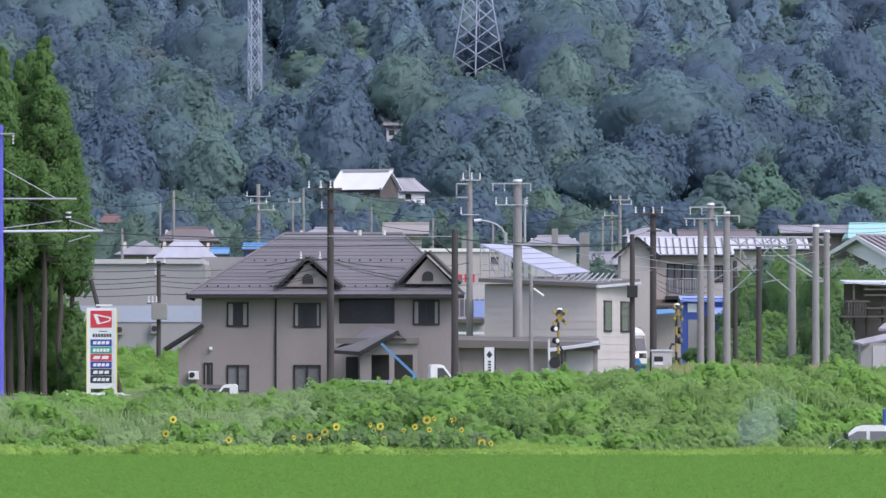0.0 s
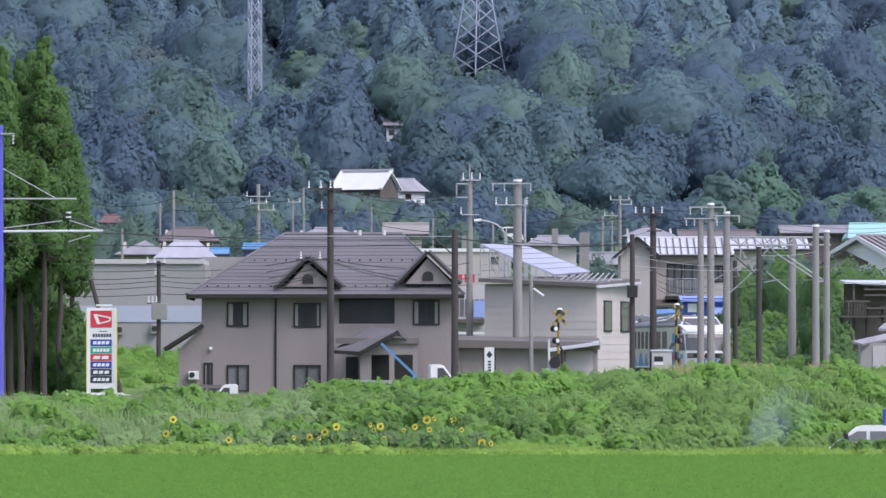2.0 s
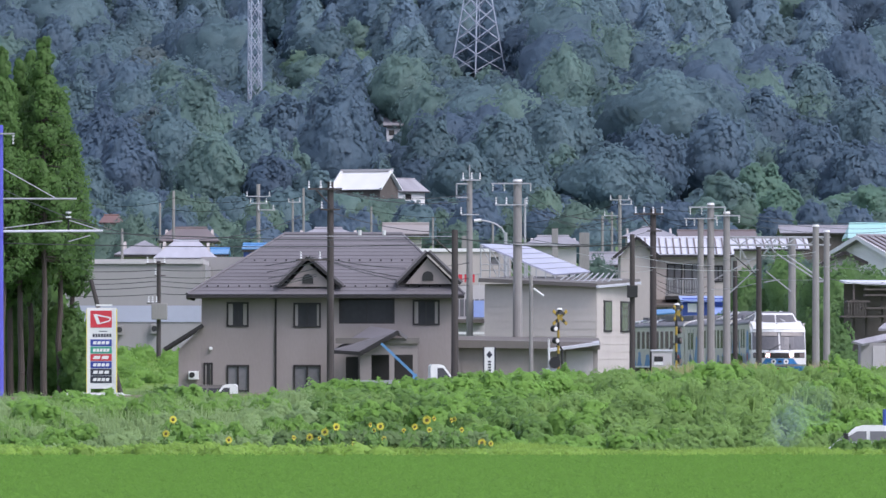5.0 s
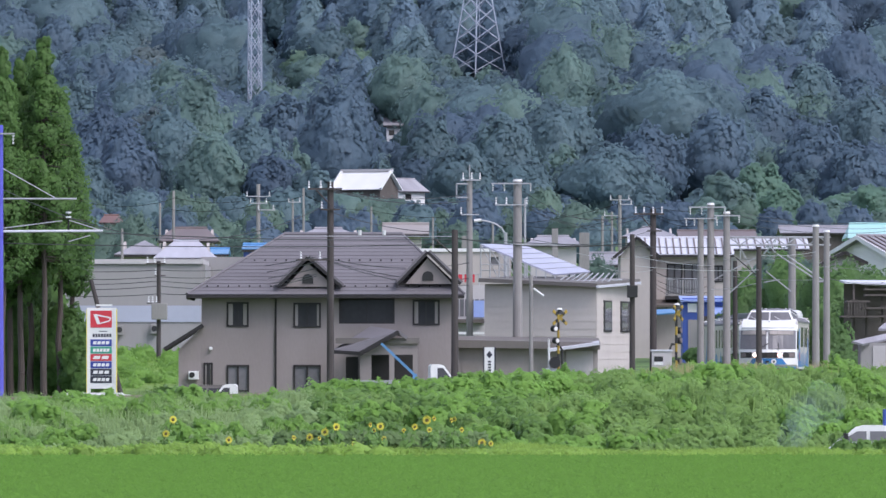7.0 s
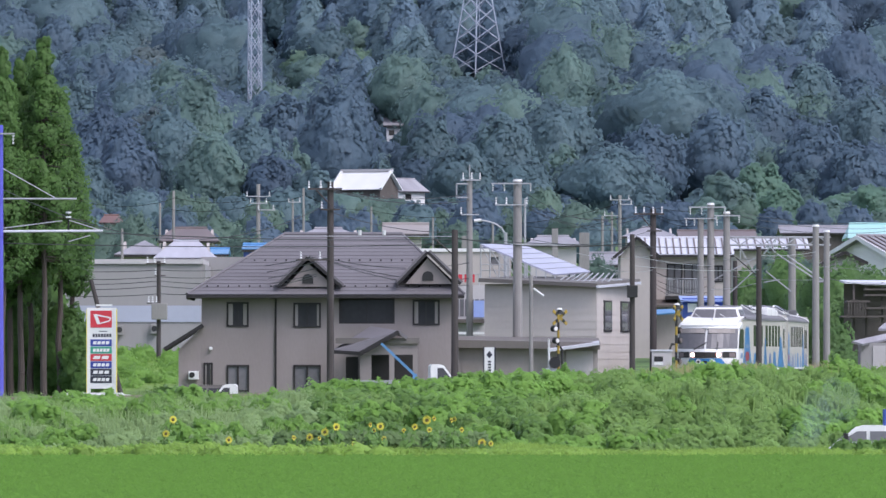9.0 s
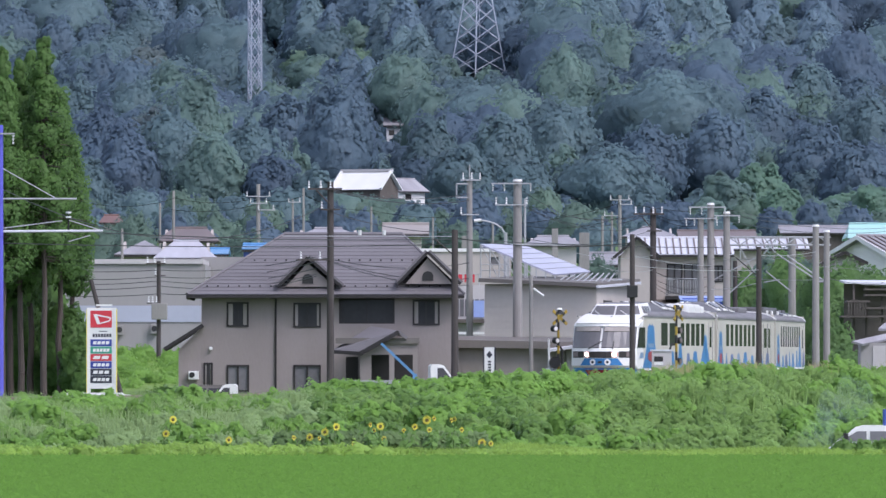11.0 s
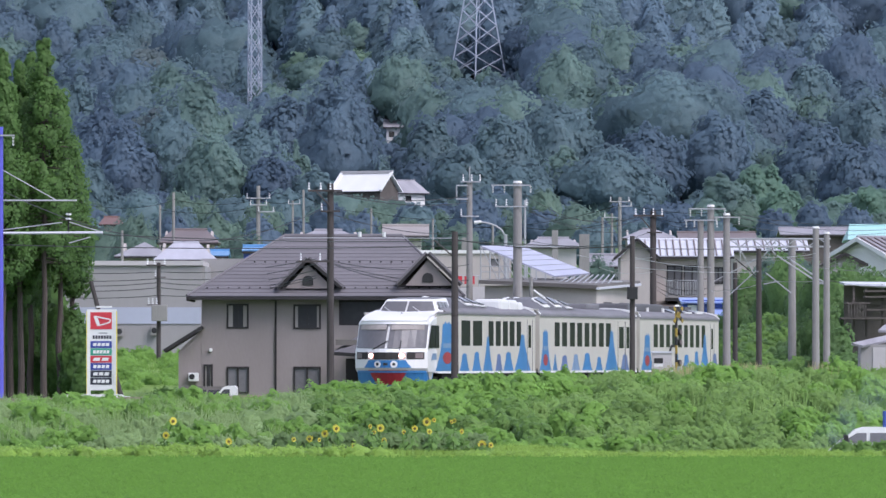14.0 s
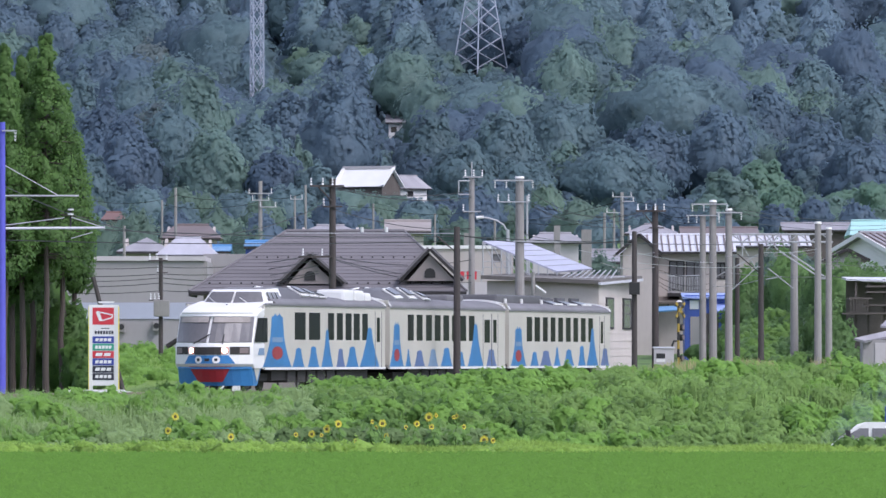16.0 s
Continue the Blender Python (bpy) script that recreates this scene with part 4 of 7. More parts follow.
# catenary mast at the field's edge with cantilever arms over the track
mast = pole("catenary_mast", "blue-fringed catenary mast with cantilever arms", -14.92, 305, 10.90, 0.115, "blue_pole",
            [(10.61, 0.0, 0.50, 0.05, (0.45,), -1)])
for a, b, w, mat in (((-14.84, 305, 8.42), (-12.33, 305, 8.42), 0.032, "steel"), ((-14.80, 305, 7.32), (-11.45, 305, 7.34), 0.045, "white_metal"),
                     ((-14.84, 305, 9.45), (-13.01, 305, 8.42), 0.018, "steel"), ((-14.80, 305, 7.43), (-12.82, 305, 7.68), 0.02, "steel"),
                     ((-12.60, 305, 7.70), (-11.45, 305, 7.34), 0.018, "steel"), ((-12.60, 304.9, 6.98), (-11.87, 304.9, 7.19), 0.02, "steel")):
    strut(mast, a, b, w, mat, "cantilever")
for k in range(2):
    strut(mast, (-12.61, 305, height(378 + 8 * k, 305)), (-12.61, 305, height(375 + 8 * k, 305)), 0.10, "ceramic", "insulator")
strut(mast, (-12.61, 305, 8.04), (-12.61, 305, 7.34), 0.03, "black", "hanger")

p585 = pole("utility_pole", "tarred wooden utility pole with three crossarms", -4.87, 392, 10.70, 0.15, "tarred", [
    (10.39, -0.98, 0.50, 0.08, (-0.93, -0.42, 0.0), 1), (9.50, -0.42, 0.42, 0.07, (-0.38,), 1), (7.33, -1.42, 0.0, 0.08, (-1.28, -0.45), 1)])
strut(p585, (-5.48, 391.8, 10.34), (-4.89, 391.8, 9.72), 0.03, "tarred")
p805 = pole("catenary_pole", "tall tarred wooden pole beside the track", 0.46, 352, 8.05, 0.135, "tarred")
strut(p805, (-0.36, 355.8, 7.77), (0.42, 355.8, 7.11), 0.03, "tarred")
strut(p805, (-6.31, 355.8, 7.86), (0.62, 355.8, 7.84), 0.016, "steel", "cantilever")
for u in (637, 680):
    strut(p805, (across(u, 356), 355.8, 7.89), (across(u, 356), 355.8, 8.09), 0.07, "ceramic", "insulator")
p831 = pole("utility_pole", "slim concrete utility pole with brackets", 1.26, 430, 11.56, 0.15, "concrete", [
    (11.53, -0.42, 0.52, 0.06, (-0.3, 0.1, 0.5), 1), (9.89, -0.40, 0.45, 0.06, (-0.4,), 1)])
strut(p831, (1.26, 430, 11.56), (1.26, 430, 12.25), 0.035, "steel", "rod")
for a, b in (((808, 326), (828, 326)), ((808, 326), (808, 350)), ((808, 350), (828, 350))):
    strut(p831, (across(a[0], 430), 429.7, height(a[1], 430)), (across(b[0], 430), 429.7, height(b[1], 430)), 0.035, "steel", "bracket")
lamp = pole("street_lamp", "grey street lamp with a curved arm", 3.11, 450, 9.32, 0.10, "steel", group="street lamps")
pts = [(3.06, 9.26), (2.92, 9.54), (2.58, 9.77), (2.13, 9.90), (1.74, 9.94)]
for a, b in zip(pts, pts[1:]):
    strut(lamp, (a[0], 450, a[1]), (b[0], 450, b[1]), 0.042, "steel", "arm")
strut(lamp, (1.91, 450, 9.94), (1.55, 450, 9.90), 0.08, "white", "lamp_head")
p916 = pole("utility_pole", "thick concrete pole with hanging insulators", 3.46, 420, 11.33, 0.215, "concrete", [
    (11.17, -1.22, 0.62, 0.06, (-1.15, -0.62, 0.6), -1), (10.18, -1.05, 0.45, 0.05, (-1.0, -0.52, 0.42), 1), (8.32, -0.2, 2.9, 0.05, (), 1)], cap=True)
pole("utility_pole", "thin grey steel pole", 4.09, 452, 11.04, 0.064, "steel")
p940 = pole("lamp_pole", "thin weathered steel lamp pole", 3.91, 402, 6.76, 0.085, "concrete", group="street lamps")
strut(p940, (4.01, 401.8, 6.16), (4.46, 401.7, 5.83), 0.05, "white", "floodlight")
p1119 = pole("signal_pole", "dark pole carrying a black equipment box", 7.65, 366, 8.07, 0.11, "tarred")
part("equipment_box", box(B(), -0.22, 0.21, -0.35, -0.1, 5.51 - p1119.location.z, 6.01 - p1119.location.z, 0.02), "black", p1119)
p1156 = pole("utility_pole", "tarred wooden pole with two crossarms", 10.21, 440, 10.33, 0.16, "tarred", [
    (10.08, -0.95, 0.52, 0.09, (-0.85, -0.45, 0.0, 0.42), 1), (9.26, -0.30, 0.42, 0.07, (), 1)])
strut(p1156, (9.63, 439.7, 9.97), (10.13, 439.7, 9.37), 0.03, "tarred")
for u, top, r, arms in ((1240, 388, 0.16, ()), (1258, 361, 0.18, [(10.41, -1.05, 0.72, 0.06, (-1.0, -0.45, 0.68), -1), (9.86, -1.3, 0.3, 0.05, (-1.2, -0.8, 0.3), -1)]),
                       (1286, 376, 0.175, [(10.00, -0.6, 0.65, 0.06, (-0.5, 0.6), -1)])):
    pole("concrete_pole", "grey concrete pole at the bend of the line", across(u, 440), 440, height(top, 440), r, "concrete", arms, cap=r > 0.17)
p1300 = pole("catenary_pole", "slim dark pole at the bend", 14.32, 444, 7.85, 0.12, "tarred")
p1343 = pole("catenary_pole", "dark tarred pole in front of the bend", 13.81, 396, 7.94, 0.125, "tarred")
strut(p1343, (12.83, 396.8, 7.48), (13.79, 396.2, 6.64), 0.025, "tarred")
pole("concrete_pole", "thick concrete pole among the bushes", 19.08, 495, 9.76, 0.21, "concrete")
p1443 = pole("portal_mast", "concrete mast of the catenary portal", 17.70, 430, 9.38, 0.165, "concrete", cap=True)
p1463 = pole("portal_mast", "concrete mast of the catenary portal", 18.34, 433, 9.16, 0.155, "concrete", cap=True)
pole("marker_post", "short white post by the mast", 17.94, 428, 2.71, 0.08, "white")

# lattice beam of the portal
beam = thing("catenary_portal", 0, 442, 0, "steel lattice portal beam over the railway", "portal")
xa, xb, zt, zl = 13.95, 18.92, 8.98, 8.60
for z in (zt, zl):
    part("chord", rod(B(), (xa, 0, z), (xb, 0, z), 0.045, seg=6), "steel", beam)
n = 9
for k in range(n):
    a, b = xa + (xb - xa) * k / n, xa + (xb - xa) * (k + 1) / n
    part("lattice_bar", rod(B(), (a, 0, zl if k % 2 else zt), (b, 0, zt if k % 2 else zl), 0.028, seg=5), "steel", beam)
for a, b, w in (((1375, 450), (1440, 492), 0.04), ((1392, 452), (1462, 500), 0.04), ((1300, 422), (1345, 500), 0.02), ((1345, 470), (1288, 522), 0.028), ((1260, 497), (1340, 455), 0.028),
                ((1355, 480), (1400, 516), 0.03), ((1352, 500), (1380, 495), 0.025), ((1438, 498), (1466, 499), 0.05), ((1310, 436), (1310, 460), 0.03), ((1352, 420), (1372, 448), 0.03), ((1375, 420), (1352, 450), 0.03)):
    part("bracket", rod(B(), (across(a[0], 442), 0, height(a[1], 442)), (across(b[0], 442), 0, height(b[1], 442)), w, seg=6), "steel", beam)

# poles in the village
far = [(307, 700, 338, 0.12, ()), (283, 720, 360, 0.10, ()), (457, 640, 326, 0.15, [(348, (-22, 22)), (360, (-15, 16)), (372, (0, 30))]), (518, 760, 352, 0.10, [(358, (-8, 14))]), (537, 740, 333, 0.10, ()),
       (657, 800, 366, 0.10, ()), (766, 800, 384, 0.10, ()), (1097, 680, 346, 0.14, [(354, (-18, 18)), (362, (0, 22))]), (1066, 640, 382, 0.10, ()), (1083, 700, 375, 0.10, [(382, (-14, 14))]),
       (872, 560, 395, 0.08, ()), (216, 600, 405, 0.10, ())]
for u, d, top, r, arms in far:
    k = d / 16030
    pole("village_pole", "pale concrete village utility pole", across(u, d), d, height(top, d), r, "concrete",
         [(height(z, d), p * k, q * k, 0.07, (p * k * 0.9, q * k * 0.9), 1) for z, (p, q) in arms], "village poles")
p282 = pole("utility_pole", "dark pole with a grey transformer before the factory", -14.28, 455, 7.97, 0.11, "tarred", [
    (7.83, -0.62, 0.35, 0.07, (-0.55, -0.2, 0.3), 1), (7.23, -0.2, 0.35, 0.05, (-0.15,), 1), (5.84, -0.6, 0.1, 0.05, (-0.5, -0.3, -0.1), 1)])
part("transformer", box(B(), -0.35, 0.45, -0.5, -0.15, 5.02 - p282.location.z, 5.84 - p282.location.z, 0.05), "concrete", p282)
pole("stay_pole", "leaning weathered wooden stay pole", -13.74, 392, 6.47, 0.10, "tarred", lean=-1.50)

# wires
for z0, z1, s in ((478, 480, 0.25), (490, 489, 0.30), (497, 500, 0.35), (506, 510, 0.35), (520, 514, 0.3)):
    wire("overhead_wire", (across(-60, 440), 440, height(z0 - 14, 440)), (across(282, 455), 455, height(z0, 455)), s)
    wire("overhead_wire", (across(282, 455), 455, height(z0, 455)), (across(560, 395), 395, height(z1 - 25, 395)), s)
for z0, z1 in ((333, 318), (334, 330), (371, 385), (456, 440), (458, 468), (459, 480)):
    wire("overhead_wire", (across(572, 392), 392, height(z0, 392)), (across(831, 430), 430, height(z1 + 25, 430)), 0.35)
wire("overhead_wire", (across(5, 305), 305, height(335, 305)), (across(571, 392), 392, height(366, 392)), 1.55, 0.022)
wire("overhead_wire", (across(182, 305), 305, height(412, 305)), (across(805, 356), 356, height(423, 356)), 0.12)
wire("overhead_wire", (across(0, 305), 305, height(430, 305)), (across(805, 356), 356, height(432, 356)), 0.12)
wire("overhead_wire", (across(805, 356), 356, height(423, 356)), (across(1290, 442), 442, height(438, 442)), 0.10)
wire("overhead_wire", (across(805, 356), 356, height(421, 356)), (across(1119, 366), 366, height(430, 366)), 0.25)
for z0, z1, s in ((360, 378, 0.5), (362, 378, 0.8), (365, 400, 0.6), (338, 372, 0.9), (420, 408, 0.5)):
    wire("overhead_wire", (across(925, 420), 420, height(z0, 420)), (across(1150, 440), 440, height(z1, 440)), s, 0.015)
for z0, z1, s in ((378, 375, 0.4), (380, 392, 0.4), (455, 470, 0.3), (480, 488, 0.3), (492, 505, 0.35), (500, 515, 0.4), (505, 530, 0.4)):
    wire("overhead_wire", (across(1156, 440), 440, height(z0, 440)), (across(1258, 440), 440, height(z1, 440)), s, 0.015)
for z0, z1 in ((372, 385), (392, 400), (378, 396)):
    wire("overhead_wire", (across(1286, 440), 440, height(z0, 440)), (across(1640, 520), 520, height(z1, 520)), 0.5, 0.015)
for u, z0, v, z1, d in ((307, 350, 457, 350, 690), (457, 350, 537, 345, 690), (537, 345, 657, 372, 760), (657, 372, 831, 380, 740), (457, 362, 283, 368, 680), (307, 352, 160, 360, 690), (1097, 356, 1300, 372, 680), (831, 400, 1097, 360, 600), (930, 400, 1097, 385, 620)):
    wire("overhead_wire", (across(u, d), d, height(z0, d)), (across(v, d), d, height(z1, d)), 0.4, 0.022)


# catenary wires and their droppers round the bend
for u0, z0, u1, z1, d0, d1, sag in ((1119, 452, 1258, 470, 366, 440, 0.10), (1119, 470, 1343, 478, 366, 396, 0.10), (1156, 486, 1286, 492, 440, 440, 0.15), (1258, 458, 1443, 452, 440, 430, 0.10), (1286, 488, 1463, 494, 440, 433, 0.12),
                                    (1343, 452, 1443, 446, 396, 430, 0.08), (1258, 512, 1343, 500, 440, 396, 0.10), (1443, 470, 1600, 476, 430, 430, 0.10), (1463, 492, 1600, 505, 433, 433, 0.15), (1020, 448, 1156, 452, 424, 440, 0.2), (1060, 470, 1156, 478, 424, 440, 0.2)):
    wire("overhead_wire", (across(u0, d0), d0, height(z0, d0)), (across(u1, d1), d1, height(z1, d1)), sag, 0.016, mat="steel")


# ---- level crossing signals ----
def crossing_signal(x, y, top, lamps, turned, bent):
    g = float(land(x, y)) - 0.1
    ob = thing("crossing_signal", x, y, g, "yellow and black banded level crossing signal", "signal", "level crossing signals", turn=62 if turned else 42)
    h = top - g
    n = 12
    for k in range(n):
        part("post_band", rod(B(), (0, 0, h * k / n), (0, 0, h * (k + 1) / n), 0.055, seg=10), "amber" if k % 2 else "black", ob)
    for s in (-1, 1):
        cross = part("crossbuck_arm", bar(B(), (-0.42, -0.1, h - 0.15 + s * 0.30), (0.42, -0.1, h - 0.15 - s * 0.30), 0.04, 0.13), "amber", ob)
        for q in (-0.5, 0.5):
            part("black_band", bar(B(), (q * 0.42 - 0.06, -0.125, h - 0.15 - s * (q * 0.30) + s * 0.04), (q * 0.42 + 0.06, -0.125, h - 0.15 - s * (q * 0.30) - s * 0.04), 0.01, 0.125), "black", cross)
    part("bell", rod(B(), (0.08, 0, h), (0.08, 0, h + 0.2), 0.20, 0.08, 14), "black", ob)
    part("bell_cap", rod(B(), (0.08, 0, h + 0.2), (0.08, 0, h + 0.27), 0.15, 0.06, 14), "white", ob)
    for z, s in lamps:
        hood = part("signal_lamp", rod(B(), (s * 0.25, -0.1, z - g), (s * 0.25, 0.1, z - g), 0.14, seg=14), "black", ob)
        part("lens", rod(B(), (s * 0.25, -0.125, z - g), (s * 0.25, -0.1, z - g), 0.10, seg=14), "brown_roof" if turned else "white", hood)
        part("lamp_arm", rod(B(), (0, 0, z - g), (s * 0.25, 0, z - g), 0.03), "black", ob)
    pipe = B()
    rod(pipe, (bent, 0.1, 0), (bent, 0.1, h * 0.62), 0.045)
    rod(pipe, (bent, 0.1, h * 0.62), (bent * 0.6, 0.1, h * 0.66), 0.045)
    rod(pipe, (bent * 0.6, 0.1, h * 0.66), (0, 0.1, h * 0.66), 0.045)
    part("conduit", pipe, "black", ob)
    return ob


crossing_signal(5.12, 402, 5.03, [(4.38, -1), (3.85, -0.6)], False, 0.32)
crossing_signal(9.94, 386, 5.14, [(4.25, 1), (3.82, 1), (2.93, 0.8)], True, -0.38)
gate = thing("barrier_machine", 4.76, 402, 0.75, "white and black level crossing barrier machine", "barrier")
part("barrier_arm", rod(B(), (-0.06, 0, 0), (-0.06, 0, 3.93 - 0.75), 0.05), "white", gate)
part("housing", box(B(), -0.2, 0.30, -0.2, 0.2, 0, 2.62 - 0.75, 0.03), "white_metal", gate)
part("counterweight", rod(B(), (0.20, -0.3, 2.87 - 0.75), (0.20, -0.1, 2.87 - 0.75), 0.26, seg=16), "black", gate)
cab = thing("trackside_cabinet", 9.27, 384, 0.7, "pale grey trackside relay cabinet", "cabinet")
part("body", box(B(), -0.42, 0.42, -0.25, 0.25, 0, 3.36 - 0.7, 0.02), "siding_grey", cab)
part("roof", box(B(), -0.47, 0.47, -0.3, 0.3, 3.36 - 0.7, 3.43 - 0.7), "white_metal", cab)
part("label_plate", box(B(), -0.32, 0.05, -0.27, -0.252, 2.93 - 0.7, 3.14 - 0.7), "black", cab)
part("label_plate", box(B(), -0.32, 0.05, -0.27, -0.252, 2.78 - 0.7, 2.90 - 0.7), "white", cab)
post = thing("notice_board", 2.04, 398, 0.75, "white notice board with a dark emblem and writing", "sign")
part("board", box(B(), -0.22, 0.22, 0, 0.06, 0.5, 3.55 - 0.75), "white", post)
part("frame", box(B(), -0.27, -0.22, -0.02, 0.08, 0, 3.57 - 0.75), "sign_black", post)
part("frame", box(B(), 0.22, 0.27, -0.02, 0.08, 0, 3.57 - 0.75), "sign_black", post)
part("emblem", extrude(B(), [(0, 3.07 - 0.75), (0.13, 3.22 - 0.75), (0, 3.40 - 0.75), (-0.13, 3.22 - 0.75)], "y", -0.02, 0), "sign_black", post)
for k in range(4):
    part("writing_bar", box(B(), -0.07, 0.07, -0.012, 0, height(642 + 5 * k, 398) - 0.75, height(639 + 5 * k, 398) - 0.75), "sign_black", post)


# ---- three-car train ----
LEN = 10.45


def arch(half, low, rise, n=10):
    return [(half * math.cos(a), low + rise * math.sin(a)) for a in np.linspace(0, math.pi, n)]


def bowed(bm, bow=1.05, x0=8.0, ahead=0.42):
    """Rounds the front in plan: what lies ahead of x0 sweeps back towards both sides."""
    for y in np.linspace(-1.3, 1.3, 11):
        bmesh.ops.bisect_plane(bm, geom=bm.verts[:] + bm.edges[:] + bm.faces[:], plane_co=(0, y, 0), plane_no=(0, 1, 0))
    for v in bm.verts:
        f = min(1, max(0, (v.co.x - x0) / 2.2))
        v.co.x += f * (ahead - bow * (v.co.y / 1.45) ** 2)
        v.co.y *= 1 - 0.01 * f
    return bm


def coach(label, holes, doors, shapes, front):
    """One car: x forward, the rails' top at z = 0. holes: window spans; shapes: painted forms on the sides."""
    car = thing("train_car", 0, 0, 0, label, "train car", "three-car train")
    x1 = 8.2 if front else LEN
    z0, z1 = 0.82, 3.14
    spans = [(a, b, 1.86, 2.86) for a, b in holes] + [(a, b, 1.80, 2.72) for a, b in doors]
    for s in (-1, 1):
        y0, y1 = (1.39, 1.45) if s > 0 else (-1.45, -1.39)
        side = part("side_wall", wall_with_holes(B(), -LEN, x1, z0, z1, y0, y1, spans), "train_white", car)
        for a, b, c, d in spans:
            part("window_pane", box(B(), a, b, s * 1.430, s * 1.4535, c, d), "train_glass", side)
        for a, b in doors:
            fr = [(a - 0.28, a - 0.24, z0, 2.95), (b + 0.24, b + 0.28, z0, 2.95)]
            for f in fr:
                part("door_seam", box(B(), f[0], f[1], s * 1.45, s * 1.462, f[2], f[3]), "train_roof", side)
        part("gutter", box(B(), -LEN, x1, s * 1.452, s * 1.49, z1 - 0.05, z1 + 0.03), "train_roof", side)
        part("sill", box(B(), -LEN, x1, s * 1.40, s * 1.475, z0 - 0.05, z0 + 0.03), "white", side)
        for a, b, top, low, kind in shapes:
            m, w = (a + b) / 2, (b - a) / 2
            if kind == "tall":
                curve = [(w * (0.42 + 0.68 * (1 - f) ** 2.2), low + (top - low) * f) for f in (0, 0.12, 0.25, 0.4, 0.6, 0.97)]
                notch = [(w * k, top + (0.06 if i % 2 else -0.05)) for i, k in enumerate((0.30, 0.16, 0.0, -0.16, -0.30))]
                out = [(m + a_, z_) for a_, z_ in curve] + [(m + a_, z_) for a_, z_ in notch] + [(m - a_, z_) for a_, z_ in curve[::-1]]
                mat = "livery_blue"
            else:
                t = {"hat": 0.18, "mount": 0.42, "pale": 0.40, "navy": 0.45}[kind]
                curve = [(w * (t + (1 - t) * (1 - f) ** 1.5), low + (top - low) * f) for f in (0, 0.3, 0.65, 1.0)]
                out = [(m + a_, z_) for a_, z_ in curve] + [(m, top + 0.05)] + [(m - a_, z_) for a_, z_ in curve[::-1]]
                mat = {"pale": "livery_pale", "navy": "livery_navy"}.get(kind, "livery_blue")
            bm = B()
            extrude(bm, out, "y", s * 1.452, s * 1.457)
            part("painted_shape", bm, mat, side)
            if kind == "tall":
                zc = low + (top - low) * 0.30
                part("painted_patch", extrude(B(), [(m + w * 0.42 * math.cos(q), zc - 0.05 + 0.24 * math.sin(q)) for q in np.linspace(0, 2 * math.pi, 12, endpoint=False)], "y", s * 1.457, s * 1.461), "livery_red", side)
                part("painted_patch", box(B(), m - w * 0.40, m + w * 0.40, s * 1.457, s * 1.461, zc + 0.34, zc + 0.52), "livery_pale", side)
    # inside, floor, ends and roof
    part("floor", box(B(), -LEN + 0.1, x1, -1.38, 1.38, z0, z0 + 0.12), "undercar", car)
    # dark lengthwise sheet, added to stand in for the unlit interior
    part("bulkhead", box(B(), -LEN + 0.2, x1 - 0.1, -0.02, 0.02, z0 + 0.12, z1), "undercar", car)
    for xe in ([-LEN] if front else [-LEN, LEN - 0.06]):
        part("end_wall", box(B(), xe, xe + 0.06, -1.39, 1.39, z0, z1 + 0.25), "train_white", car)
    part("roof", extrude(B(), [(y, z) for y, z in arch(1.45, z1, 0.36, 13)], "x", -LEN, 6.5 if front else x1), "train_roof", car, smooth=False)
    for xe in ([-LEN] if front else [-LEN, LEN - 0.12]):
        rim = B()
        pts = arch(1.47, z1, 0.39, 13)
        for p, q in zip(pts, pts[1:]):
            bar(rim, (xe + 0.05, *p), (xe + 0.05, *q), 0.14, 0.05)
        part("roof_rim", rim, "white", car)
    part("gangway", box(B(), -LEN - 0.28, -LEN, -0.6, 0.6, 0.95, 3.0), "black", car)
    part("underframe", box(B(), -8.6, 6.2, -1.2, 1.2, 0.38, 0.78), "undercar", car)
    for bx in (-6.8, 6.6):
        bog = part("bogie", box(B(), bx - 1.5, bx + 1.5, -1.05, 1.05, 0.35, 0.65, 0.06), "undercar", car)
        for wx in (-1.05, 1.05):
            for s in (-1, 1):
                part("wheel", rod(B(), (bx + wx, s * 0.50, 0.43), (bx + wx, s * 0.64, 0.43), 0.43, seg=18), "undercar", bog)
    for k in range(6):
        part("equipment_box", box(B(), -4.6 + k * 1.5, -3.4 + k * 1.5, -1.28, 1.28, 0.30, 0.74, 0.03), "undercar", car)
    return car


